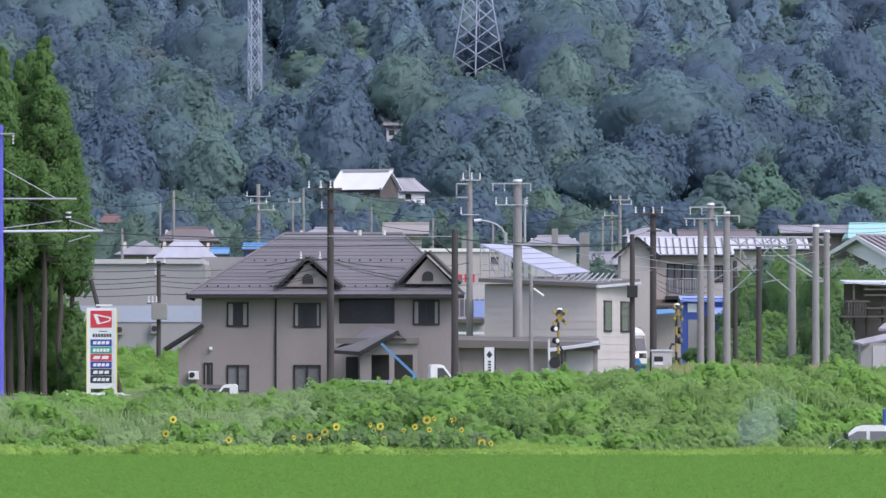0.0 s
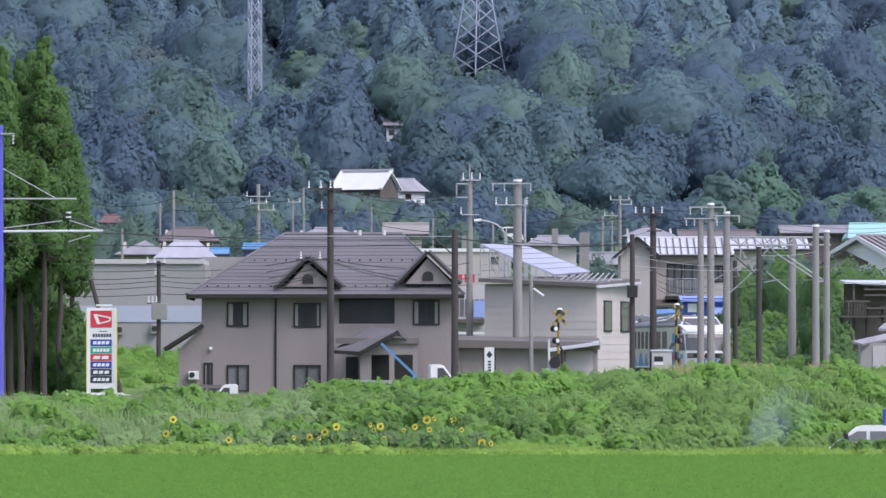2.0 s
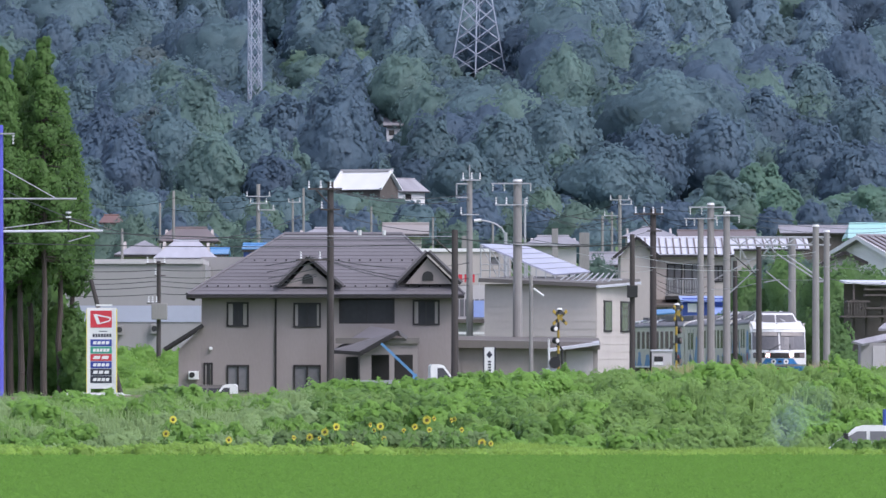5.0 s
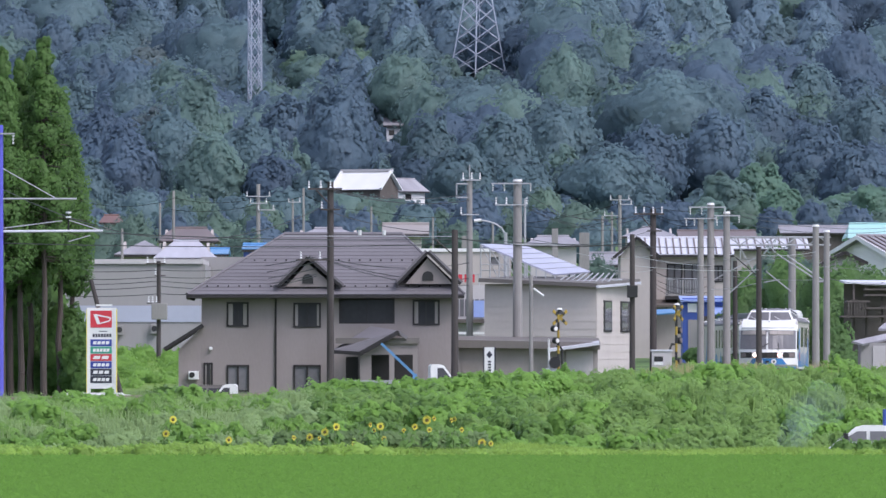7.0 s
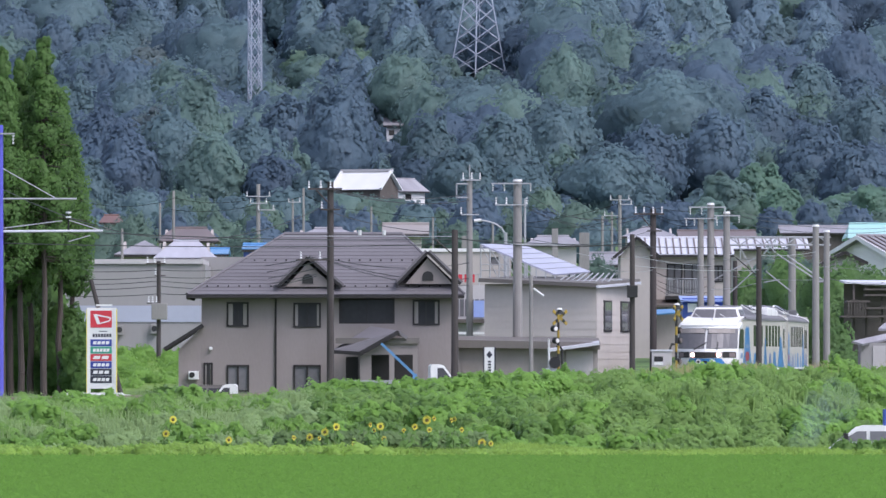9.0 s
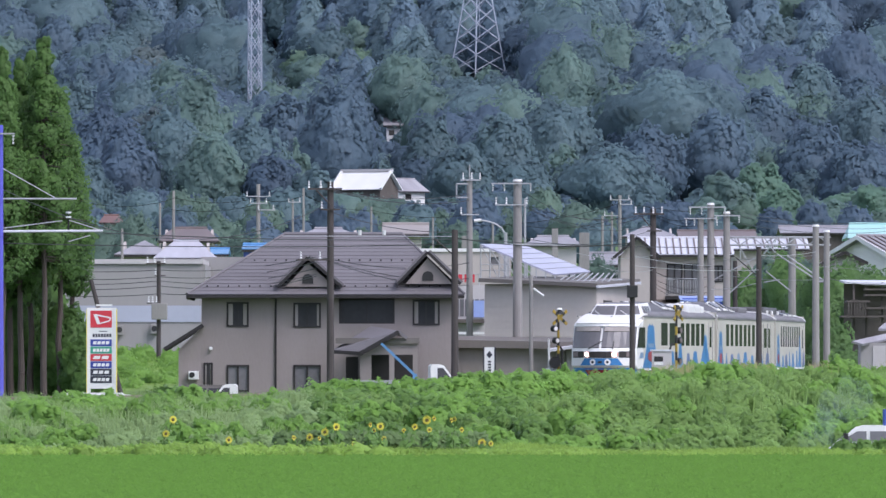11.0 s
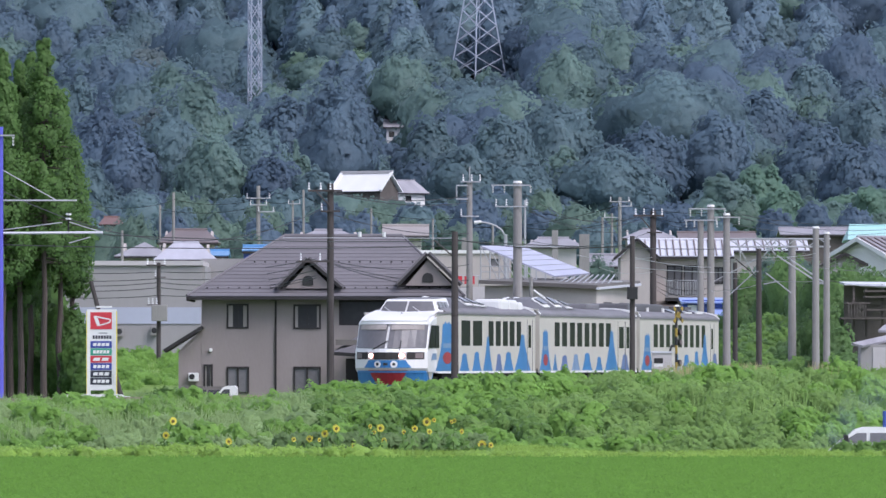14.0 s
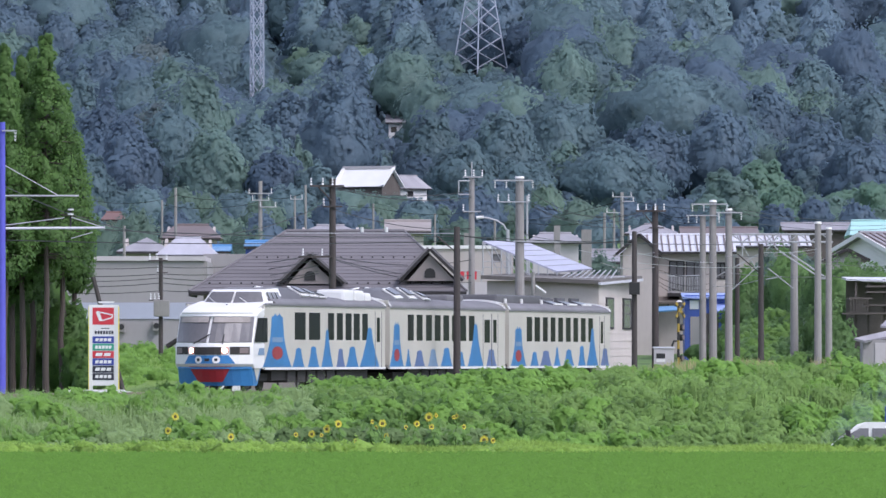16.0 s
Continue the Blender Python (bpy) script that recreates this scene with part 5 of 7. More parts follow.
def roof_dome(car, x0, x1, rise, lights, label="raised observation roof", wide=0.72):
    """A raised, rounded roof with inset skylights along both shoulders."""
    bm = B()
    n = 11
    rows_ = []
    for k in range(n):
        f = k / (n - 1)
        x = x0 + (x1 - x0) * f
        h = rise * (0.25 + 0.75 * math.sin(math.pi * min(1, max(0, f)) ** 0.8)) if 0 < k < n - 1 else 0.04
        rows_.append([bm.verts.new((x, y, z)) for y, z in arch(1.18, 3.30, 0.12 + h, 9)])
    for a, b in zip(rows_, rows_[1:]):
        for c in range(8):
            bm.faces.new((a[c], a[c + 1], b[c + 1], b[c]))
    bmesh.ops.recalc_face_normals(bm, faces=bm.faces)
    dome = part("roof_dome", bm, "dome", car, label, smooth=True)
    def over(x, y, up):
        f = min(0.95, max(0.05, (x - x0) / (x1 - x0)))
        h = 0.12 + rise * (0.25 + 0.75 * math.sin(math.pi * f ** 0.8))
        return (x, y, 3.30 + h * math.sqrt(max(0, 1 - (y / 1.18) ** 2)) + up)
    for lx in lights:
        for s in (-1, 1):
            for w, n0, n1, up, mat, name in ((wide, 0.60, 1.16, 0.10, "white", "skylight_frame"), (wide - 0.12, 0.70, 1.08, 0.125, "skylight", "skylight")):
                part(name, slab(B(), [over(lx - w, s * n0, up), over(lx + w, s * n0, up), over(lx + w, s * n1, up), over(lx - w, s * n1, up)][::s], 0.05), mat, dome)
    return dome


def nose(car):
    """Driving end: low windscreen, white brow, raised upper cabin, painted front and skirt."""
    W = 1.45
    part("nose", bowed(extrude(B(), [(8.0, 0.82), (10.2, 0.82), (10.45, 0.98), (10.45, 1.58), (10.41, 1.69), (8.0, 1.69)], "y", -W, W)), "white", car)
    cab_ob = part("cab", bowed(extrude(B(), [(8.0, 1.69), (10.40, 1.69), (9.72, 2.70), (8.0, 2.70)], "y", -W + 0.02, W - 0.02)), "white", car)
    brow = extrude(B(), [(6.4, 2.98), (7.6, 2.98), (8.0, 2.70), (9.82, 2.70), (9.86, 2.78), (9.60, 2.90), (9.0, 3.00), (8.0, 3.12), (6.6, 3.26), (6.4, 3.26)], "y", -W, W)
    bmesh.ops.bevel(brow, geom=[e for e in brow.edges if abs(e.verts[0].co.y) > 1.4 and abs(e.verts[1].co.y) > 1.4 and min(e.verts[0].co.z, e.verts[1].co.z) > 2.75], offset=0.12, segments=3, affect="EDGES")
    part("brow", bowed(brow), "white", car)
    for s in (-1, 1):
        # windscreen pane, pale blind behind its upper edge, wiper
        bm = B()
        slab(bm, [(10.37, s * 0.05, 1.75), (10.37, s * 1.40, 1.75), (9.77, s * 1.38, 2.66), (9.77, s * 0.05, 2.66)][::s], -0.03)
        glass_ob = part("windscreen", bowed(bm), "screen_glass", cab_ob)
        bm = B()
        slab(bm, [(9.925, s * 0.10, 2.45), (9.925, s * 1.28, 2.45), (9.80, s * 1.27, 2.64), (9.80, s * 0.10, 2.64)][::s], -0.045)
        part("sun_blind", bowed(bm), "curtain", glass_ob)
        part("wiper", bowed(rod(B(), (10.46, s * 0.55, 1.70), (10.22, s * 0.25 + 0.3, 2.04), 0.02, seg=5)), "black", cab_ob)
        # side windows of the cab
        for a, b, c, d in ((9.56, 8.50, 9.10, 8.50), (8.40, 7.80, 8.40, 7.80)):
            bm = B()
            slab(bm, [(a + 0.06, s * 1.435, 1.76), (b, s * 1.44, 1.76), (d, s * 1.44, 2.64), (c, s * 1.437, 2.64)][::-s], 0.02)
            part("cab_window", bm, "train_glass", cab_ob)
    # upper cabin
    up = extrude(B(), [(4.2, 3.05), (7.25, 3.05), (7.18, 3.12), (6.58, 3.60), (6.4, 3.68), (4.2, 3.74)], "y", -1.25, 1.25)
    for v in up.verts:
        v.co.y *= 1 - 0.24 * max(0, (v.co.z - 3.1) / 0.6)
    upper = part("upper_cabin", bowed(up, 0.6, 5.0, 0.15), "white", car, "white raised upper cabin")
    part("upper_roof", slab(B(), [(6.25, -0.88, 3.70), (6.25, 0.88, 3.70), (4.2, 0.9, 3.77), (4.2, -0.9, 3.77)], 0.03), "train_roof", upper)
    for s in (-1, 1):
        part("upper_windscreen", bowed(slab(B(), [(7.16, s * 0.04, 3.15), (7.16, s * 1.12, 3.15), (6.65, s * 0.93, 3.57), (6.65, s * 0.04, 3.57)][::s], -0.035), 0.6, 5.0, 0.15), "screen_glass", upper)
        for a in (6.35, 5.75, 5.15):
            part("upper_side_window", slab(B(), [(a, s * 1.225, 3.18), (a - 0.45, s * 1.225, 3.18), (a - 0.45, s * 1.05, 3.58), (a, s * 1.05, 3.58)][::-s], 0.02), "screen_glass", upper)
        part("wiper", bowed(rod(B(), (7.2, s * 0.6, 3.17), (7.0, s * 0.6 - 0.35, 3.38), 0.014, seg=5), 0.6, 5.0, 0.15), "white", upper)
        hl = part("headlight", bowed(rod(B(), (10.45, s * 0.62, 1.46), (10.50, s * 0.62, 1.46), 0.095, seg=16)), "lamp_on", car, "lit warm white headlight")
        # glowing ring stands in for the halo around the headlight
        part("bezel", bowed(rod(B(), (10.44, s * 0.62, 1.46), (10.475, s * 0.62, 1.46), 0.13, seg=16)), "lamp_halo", hl)
        part("lamp_housing", bowed(box(B(), 10.40, 10.465, s * 0.78, s * 1.36, 1.32, 1.60)), "undercar", car)
        part("lamp_lens", bowed(box(B(), 10.465, 10.474, s * 1.08, s * 1.33, 1.36, 1.56)), "brown_roof", car)
        ring = part("painted_disc", bowed(rod(B(), (10.46, s * 0.33, 1.13), (10.478, s * 0.33, 1.13), 0.135, seg=18)), "white", car, "plain white painted disc")
        part("disc_centre", bowed(rod(B(), (10.478, s * 0.33, 1.13), (10.484, s * 0.33, 1.13), 0.06, seg=14)), "black", ring)
    part("grille", bowed(box(B(), 10.42, 10.47, -0.50, 0.50, 1.31, 1.59)), "undercar", car)
    part("front_panel", bowed(slab(B(), [(10.458, -0.95, 0.99), (10.458, 0.95, 0.99), (10.458, 0.74, 1.29), (10.458, -0.74, 1.29)], 0.006)), "livery_blue", car)
    part("number_patch", box(B(), 10.875, 10.89, -0.09, 0.09, 1.08, 1.18), "black", car)
    sk = extrude(B(), [(8.6, 0.80), (10.30, 0.80), (10.30, 0.93), (9.95, 0.20), (9.3, 0.20)], "y", -1.38, 1.38)
    skirt = part("skirt", bowed(sk), "livery_blue", car, "blue painted front skirt")
    f = 0.014
    part("painted_patch", bowed(slab(B(), [(10.295 + f, -0.80, 0.91), (10.295 + f, 0.80, 0.91), (10.02 + f, 0.45, 0.34), (10.02 + f, -0.45, 0.34)], 0.01)), "livery_red", skirt)
    for s in (-1, 1):
        part("white_corner", slab(B(), [(9.5, s * 1.392, 0.84), (8.62, s * 1.392, 0.84), (9.08, s * 1.392, 0.34)][::-s], 0.012), "train_white", skirt)
        part("name_patch", slab(B(), [(9.2, s * 1.452, 1.30), (8.25, s * 1.455, 1.30), (8.3, s * 1.455, 1.55), (8.95, s * 1.453, 1.55)][::-s], 0.006), "livery_pale", car)


def spans(pxs, p0, p1, x0):
    """Spans along the side, given as fractions of the way from the front (p0) to the rear (p1)."""
    return [(x0 - (b - p0) / (p1 - p0) * (x0 + LEN), x0 - (a - p0) / (p1 - p0) * (x0 + LEN)) for a, b in pxs]


def forms(rows_, p0, p1, x0):
    return [(*spans([(a, b)], p0, p1, x0)[0], top, 0.86, kind) for a, b, top, kind in rows_]


def build_train():
    a = (0.0, 230.0, 9.3)
    car1 = coach("ivory and blue driving car with a raised upper cabin", spans([(65, 84), (90, 110), (124, 135), (140, 151), (156, 167), (171, 182), (187, 197)], *a), spans([(214, 220)], *a),
                 forms([(12, 57, 2.75, "tall"), (61, 82, 1.52, "mount"), (88, 108, 1.58, "mount"), (112, 133, 2.2, "hat"), (139, 155, 1.5, "navy"), (157, 180, 1.58, "mount"), (182, 219, 2.3, "hat")], *a), True)
    nose(car1)
    roof_dome(car1, 5.0, -3.0, 0.40, (0.9, -0.5, -1.9), wide=0.52)
    for x, w, h in ((-5.9, 0.75, 3.76), (-7.6, 0.75, 3.74), (-9.0, 0.45, 3.66)):
        unit = part("roof_unit", box(B(), x - w, x + w, 0.05, 1.15, 3.25, h, 0.12), "white", car1, "white rooftop air conditioner")
        part("fan_grille", rod(B(), (x, 0.6, h), (x, 0.6, h + 0.03), 0.28, seg=14), "train_roof", unit)
    part("roof_unit", box(B(), -9.6, -8.4, -0.9, 0.0, 3.42, 3.66, 0.06), "train_roof", car1)
    b = (0.0, 202.0, LEN)
    car2 = coach("ivory and blue middle car with roof skylights", spans([(30, 40), (45, 55), (61, 71), (76, 86), (91, 101), (106, 115), (121, 131), (136, 146)], *b), spans([(164, 174), (180, 186)], *b),
                 forms([(1, 22, 2.5, "tall"), (26, 36, 1.5, "hat"), (41, 59, 1.45, "navy"), (64, 82, 1.5, "pale"), (86, 107, 1.55, "mount"), (114, 129, 1.4, "mount"), (134, 162, 2.5, "hat"), (167, 186, 1.5, "navy")], *b), False)
    roof_dome(car2, 9.8, 0.5, 0.50, (7.4, 5.0, 2.6), wide=0.6)
    part("roof_unit", box(B(), -6.0, -3.0, -0.7, 0.7, 3.42, 3.70, 0.08), "train_roof", car2)
    c = (0.0, 173.0, LEN)
    car3 = coach("ivory and blue rear car with roof skylights", spans([(29, 38), (42, 51), (56, 64), (69, 77), (82, 90), (95, 103), (108, 116), (121, 129), (134, 142)], *c), spans([(156, 160)], *c),
                 forms([(4, 27, 2.4, "tall"), (35, 49, 1.4, "mount"), (51, 71, 1.45, "navy"), (74, 86, 1.6, "hat"), (91, 109, 1.5, "mount"), (116, 129, 1.65, "mount"), (131, 151, 2.4, "hat"), (156, 171, 1.55, "navy")], *c), False)
    part("roof_unit", box(B(), 1.0, 10.0, -0.85, 0.85, 3.40, 3.76, 0.08), "dome", car3, "long grey roof housing")
    for x in (1.4, 5.4, 8.6):
        part("insulator", rod(B(), (x, 0.9, 3.40), (x, 0.9, 3.6), 0.07), "white", car3)
    for x in (-1.0, -4.0, -7.0):
        for s in (-1, 1):
            part("skylight_hood", box(B(), x - 0.85, x + 0.85, s * 0.50, s * 0.62, 3.36, 3.70), "dome", car3)
            part("skylight", slab(B(), [(x - 0.8, s * 0.55, 3.60), (x + 0.8, s * 0.55, 3.60), (x + 0.8, s * 1.1, 3.42), (x - 0.8, s * 1.1, 3.42)][::s], 0.06), "skylight", car3)
            part("skylight_frame", box(B(), x - 0.85, x + 0.85, s * 1.08, s * 1.16, 3.38, 3.46), "white", car3)
    return [(car1, 0.0), (car2, 21.2), (car3, 42.3)]


TRAIN = build_train()


# ---- buildings of the village ----
def gable_house(name, label, x0, x1, y, depth, eave, ridge, walls, roof, ribs=0, along=True, over=0.5, holes=(), group="village houses", g=None, hip=0.0, split=1, pane="pane"):
    """A house facing -y. along: the ridge runs with x; ribs: standing seams on the front slope; holes: windows (x0, x1, z0, z1)."""
    g = float(land((x0 + x1) / 2, y)) - 0.3 if g is None else g
    ob = thing(name, (x0 + x1) / 2, y, g, label, "house", group)
    h, e, r = (x1 - x0) / 2, eave - g, ridge - g
    cx = (x0 + x1) / 2
    hs = [(a - cx, b - cx, c - g, d - g) for a, b, c, d in holes]
    part("wall", wall_with_holes(B(), -h, h, 0, e, 0, 0.18, hs), walls, ob)
    for a, b in ((-h, -h + 0.18), (h - 0.18, h)):
        if along:
            part("wall", extrude(B(), [(0.18, 0), (depth, 0), (depth, e), (depth / 2, r - 0.1), (0.18, e)], "x", a, b), walls, ob)
        else:
            part("wall", box(B(), a, b, 0.18, depth, 0, e), walls, ob)
    part("wall", box(B(), -h + 0.18, h - 0.18, depth - 0.18, depth, 0, e), walls, ob)
    # dark upright sheet across the house, 0.9 m behind the front wall
    part("floor_slab", box(B(), -h + 0.18, h - 0.18, 0.9, 1.0, 0, e), "old_wood", ob)
    for w in hs:
        window(ob, *w, 0.0, pane, "dark_trim", split)
    if along:
        k = hip
        front = [(-h - over, -over, e), (h + over, -over, e), (h + over - k, depth / 2, r), (-h - over + k, depth / 2, r)]
        backs = [(-h - over + k, depth / 2, r), (h + over - k, depth / 2, r), (h + over, depth + over, e), (-h - over, depth + over, e)]
        rf = part("roof", slab(B(), front, 0.14), roof, ob)
        part("roof", slab(B(), backs, 0.14), roof, ob)
        if hip:
            for s in (-1, 1):
                part("roof", slab(B(), [(s * (h + over), -over, e), (s * (h + over), depth + over, e), (s * (h + over - k), depth / 2, r)][::s], 0.14), roof, ob)
        for i in range(ribs):
            f = (i + 0.5) / ribs
            a = Vector(front[0]).lerp(Vector(front[1]), f) + Vector((0, 0, 0.03))
            b = Vector(front[3]).lerp(Vector(front[2]), f) + Vector((0, 0, 0.03))
            part("roof_seam", bar(B(), a, b, 0.09, 0.10), "brown_roof", rf)
        part("ridge_cap", rod(B(), (-h - over + k, depth / 2, r + 0.04), (h + over - k, depth / 2, r + 0.04), 0.10, seg=6), roof, ob)
        part("gutter", box(B(), -h - over, h + over, -over - 0.1, -over, e - 0.2, e - 0.06), "dark_trim", ob)
    else:
        part("gable", extrude(B(), [(-h, e), (h, e), (0, r - 0.12)], "y", 0.0, 0.18), walls, ob)
        rf = None
        for s in (-1, 1):
            sl = [(s * (h + over), -over, e - 0.1), (s * (h + over), depth, e - 0.1), (0, depth, r), (0, -over, r)][::s]
            rf = part("roof", slab(B(), sl, 0.14), roof, ob)
            for i in range(ribs):
                f = (i + 0.5) / ribs
                yy = -over + (depth + over) * f
                part("roof_seam", bar(B(), (s * (h + over), yy, e - 0.07), (0, yy, r + 0.03), 0.09, 0.10), "brown_roof", rf)
            part("bargeboard", bar(B(), (s * (h + over), -over - 0.03, e - 0.16), (0, -over - 0.03, r - 0.06), 0.05, 0.18), "dark_trim", ob)
    return ob


# grey works hall behind the house
hall = thing("works_hall", 0, 470, 0, "long grey works hall with a pale blue plinth band", "building")
part("wall", wall_with_holes(B(), -21.23, -12.55, 1.0, 7.96, 0, 0.2, []), "factory", hall)
part("wall", box(B(), -12.55, -12.55 + 0.2, 0.2, 14, 1.0, 7.96), "factory", hall)
part("parapet", box(B(), -21.23 - 0.2, -12.55 + 0.1, -0.15, 14, 7.98, 8.22), "siding_grey", hall)
part("plinth_band", box(B(), -21.23, -12.55, -0.06, 0.0, 4.96, 5.81), "factory_pale", hall)
part("side_wing", box(B(), -12.87, -8.54, 12, 20, 1.0, 8.47), "factory", hall)
for u, v in ((205, 576), (267, 574)):
    unit = part("air_conditioner", box(B(), across(u, 470), across(u + 13, 470), -0.4, -0.05, height(v + 17, 470), height(v, 470), 0.03), "concrete", hall, "grey wall-mounted fan unit")
    part("fan_grille", rod(B(), (across(u + 6.5, 470), -0.42, height(v + 8, 470)), (across(u + 6.5, 470), -0.39, height(v + 8, 470)), 0.15, seg=14), "black", unit)
# pale roofs behind the hall
gable_house("village_house", "low house with a pale mauve tiled roof", -22.72, -19.72, 640, 9, 10.47, 11.50, "cream", "pale_roof", hip=2.0)
gable_house("village_house", "house with a bleached sheet roof", -18.68, -15.57, 600, 8, 9.77, 10.90, "cream", "bleached", hip=1.2)
gable_house("village_house", "house with a faded brown roof", -21.57, -17.86, 700, 9, 12.21, 13.22, "cream", "brown_roof", hip=1.0)
gable_house("village_house", "small far house with a rust-red roof", across(184, 900), across(208, 900), 900, 5, height(394, 900), height(381, 900), "cream", "red_roof", hip=0.4)
gable_house("village_house", "shed with a bright blue roof", -15.64, -14.92, 610, 5, 10.15, 10.50, "cream", "blue_boom")
gable_house("village_house", "shed with blue sheet walls", -11.45, -10.12, 520, 5, 9.39, 9.62, "blue_sheet", "blue_boom", over=0.1)
gable_house("village_house", "house with a pale grey hip roof", -10.14, -6.15, 640, 8, 11.66, 12.30, "cream", "pale_roof", hip=1.5)
gable_house("village_house", "house with a slanting grey roof", -3.28, -1.36, 560, 8, 10.80, 11.42, "siding", "stucco_light", hip=0.0)
flat = thing("flat_roofed_building", 0, 468, 0, "cream flat-roofed building with a white parapet", "building")
part("wall", wall_with_holes(B(), -2.01, 3.53, 1.0, 8.58, 0, 0.2, [(2.45, 2.86, 7.88, 8.31)]), "cream", flat)
part("wall", box(B(), -2.01, 3.53, 8, 8.2, 1.0, 8.58), "cream", flat)
part("window_pane", box(B(), 2.45, 2.86, 0.1, 0.12, 7.88, 8.31), "pane_soft", flat)
part("parapet", box(B(), -2.10, 3.59, -0.1, 8.3, 8.58, 8.75), "white", flat)
for k in range(3):
    part("banner", box(B(), across(811 + 11 * k, 455), across(818 + 11 * k, 455), -13.0, -12.97, height(500, 455), height(486, 455)), "red", flat, "small red hanging banner")
part("banner_rail", rod(B(), (0.60, -13.0, 7.31), (1.82, -13.0, 7.31), 0.02), "steel", flat)
part("banner_post", rod(B(), (1.82, -13.0, 1.0), (1.82, -13.0, 7.31), 0.03), "steel", flat)
link = thing("link_building", 0, 448, 0, "pale panelled stair block with a small balcony", "building")
part("wall", box(B(), 0.45, 2.07, 0, 5, 1.0, 6.69), "siding_grey", link)
part("blue_panel", box(B(), 1.51, 2.04, -0.06, 0, 5.10, 5.93), "blue_roof", link)
part("balcony", box(B(), 0.53, 2.04, -0.8, 0, 4.82, 5.01), "old_wood", link)
part("balcony_rail", box(B(), 0.53, 2.04, -0.8, -0.75, 4.26, 4.37), "white", link)
for k in range(6):
    part("window_pane", box(B(), across(805 + 9 * k, 448), across(812 + 9 * k, 448), -0.03, 0.0, height(560, 448), height(530, 448)), "pane_soft", link)

# solar rack on the boxy building
rack = thing("solar_rack", 0, 430, 0, "sloping bright panel on a steel roof rack", "solar panel")
P = [(1.79, 0, 8.50), (3.82, 5, 8.56), (7.09, 5, 7.24), (5.31, 0, 7.06)]
part("panel", slab(B(), [P[0], P[3], P[2], P[1]], 0.08), "solar", rack)
for k in range(1, 6):
    a, b = Vector(P[0]).lerp(Vector(P[3]), k / 6), Vector(P[1]).lerp(Vector(P[2]), k / 6)
    part("panel_joint", bar(B(), a + Vector((0, 0, 0.012)), b + Vector((0, 0, 0.012)), 0.03, 0.02), "steel", rack)
base_z = 6.82
for k in range(9):
    p = Vector(P[0]).lerp(Vector(P[3]), k / 8)
    part("leg", rod(B(), (p.x, 0, base_z), p - Vector((0, 0, 0.05)), 0.035, seg=5), "steel", rack)
    if k < 5:
        part("brace", rod(B(), (p.x + 0.05, 0, p.z - 0.1), (p.x + 0.85, 0, base_z), 0.03, seg=5), "steel", rack)
for z in (470, 480):
    part("rail", rod(B(), (1.79, 0, height(z, 434)), (3.28, 0, height(z, 434)), 0.025, seg=5), "steel", rack)
for k in range(9):
    x = 5.39 + k * 0.30
    part("pipe", rod(B(), (x, -3.0, 6.68), (x + 0.75 - 0.04 * k, 4.0, 7.14), 0.035, seg=6), "steel", rack)
part("pipe", rod(B(), (5.39, -3.0, 6.68), (8.48, -1.0, 6.78), 0.04, seg=6), "steel", rack)

# beige house with a striped metal roof, and its blue shed
gable_house("beige_house", "cream two-storey house with a seamed white metal roof", 12.45, 18.09, 580, 9, 9.77, 10.82, "cream", "white_metal", ribs=15, over=0.55, holes=[
    (14.33, 15.34, 7.23, 9.15), (15.41, 16.50, 7.23, 9.15), (12.59, 13.24, 7.78, 8.75), (17.30, 17.95, 7.96, 9.04)], pane="pane_soft")
gable_house("beige_wing", "cream gabled wing with deep dark eaves", 11.32, 13.41, 577, 9, 9.66, 10.85, "cream", "brown_roof", along=False, over=0.45, group="")
bal = thing("balcony", 0, 579, 0, "grey steel balcony with vertical bars", "balcony")
part("deck", box(B(), 14.21, 16.66, -0.9, 0.9, 6.86, 7.07), "dark_trim", bal)
part("handrail", rod(B(), (14.21, -0.85, 8.16), (16.66, -0.85, 8.16), 0.04, seg=6), "steel", bal)
for k in range(24):
    x = 14.24 + k * (16.62 - 14.24) / 23
    part("baluster", rod(B(), (x, -0.85, 7.04), (x, -0.85, 8.16), 0.02, seg=5), "steel", bal)
for x in (14.28, 16.59):
    part("bracket", rod(B(), (x, -0.8, 7.00), (x, 0.9, 6.32), 0.05, seg=6), "dark_trim", bal)
part("lower_roof", slab(B(), [(13.12, -1.4, 6.50), (15.00, -1.4, 6.50), (15.00, 0.9, 6.86), (13.12, 0.9, 6.86)], 0.15), "old_wood", bal)
gable_house("village_house", "pale house half hidden behind the poles", 9.58, 12.01, 600, 7, 9.33, 10.07, "siding_grey", "pale_roof", holes=[(9.88, 10.63, 8.50, 9.10)])
shed = thing("blue_shed", 0, 566, 0, "blue sheet-metal shed with a pale blue roof", "shed")
part("wall", box(B(), 14.97, 18.15, 0, 4, 1.0, 6.85), "blue_sheet", shed)
part("wall", box(B(), 17.87, 19.28, 0.4, 4, 1.0, 6.42), "blue_sheet", shed)
part("roof", slab(B(), [(14.83, -0.5, 6.74), (19.49, -0.5, 6.74), (19.49, 4.2, 7.02), (14.83, 4.2, 7.02)], 0.12), "blue_roof", shed)
part("awning", slab(B(), [(16.74, -1.6, 5.86), (19.49, -1.6, 5.86), (19.49, 0, 6.32), (16.74, 0, 6.32)], 0.08), "blue_roof", shed)
part("window_pane", box(B(), 15.29, 15.85, -0.06, 0.0, 5.97, 6.53), "white", shed, "white window panel")
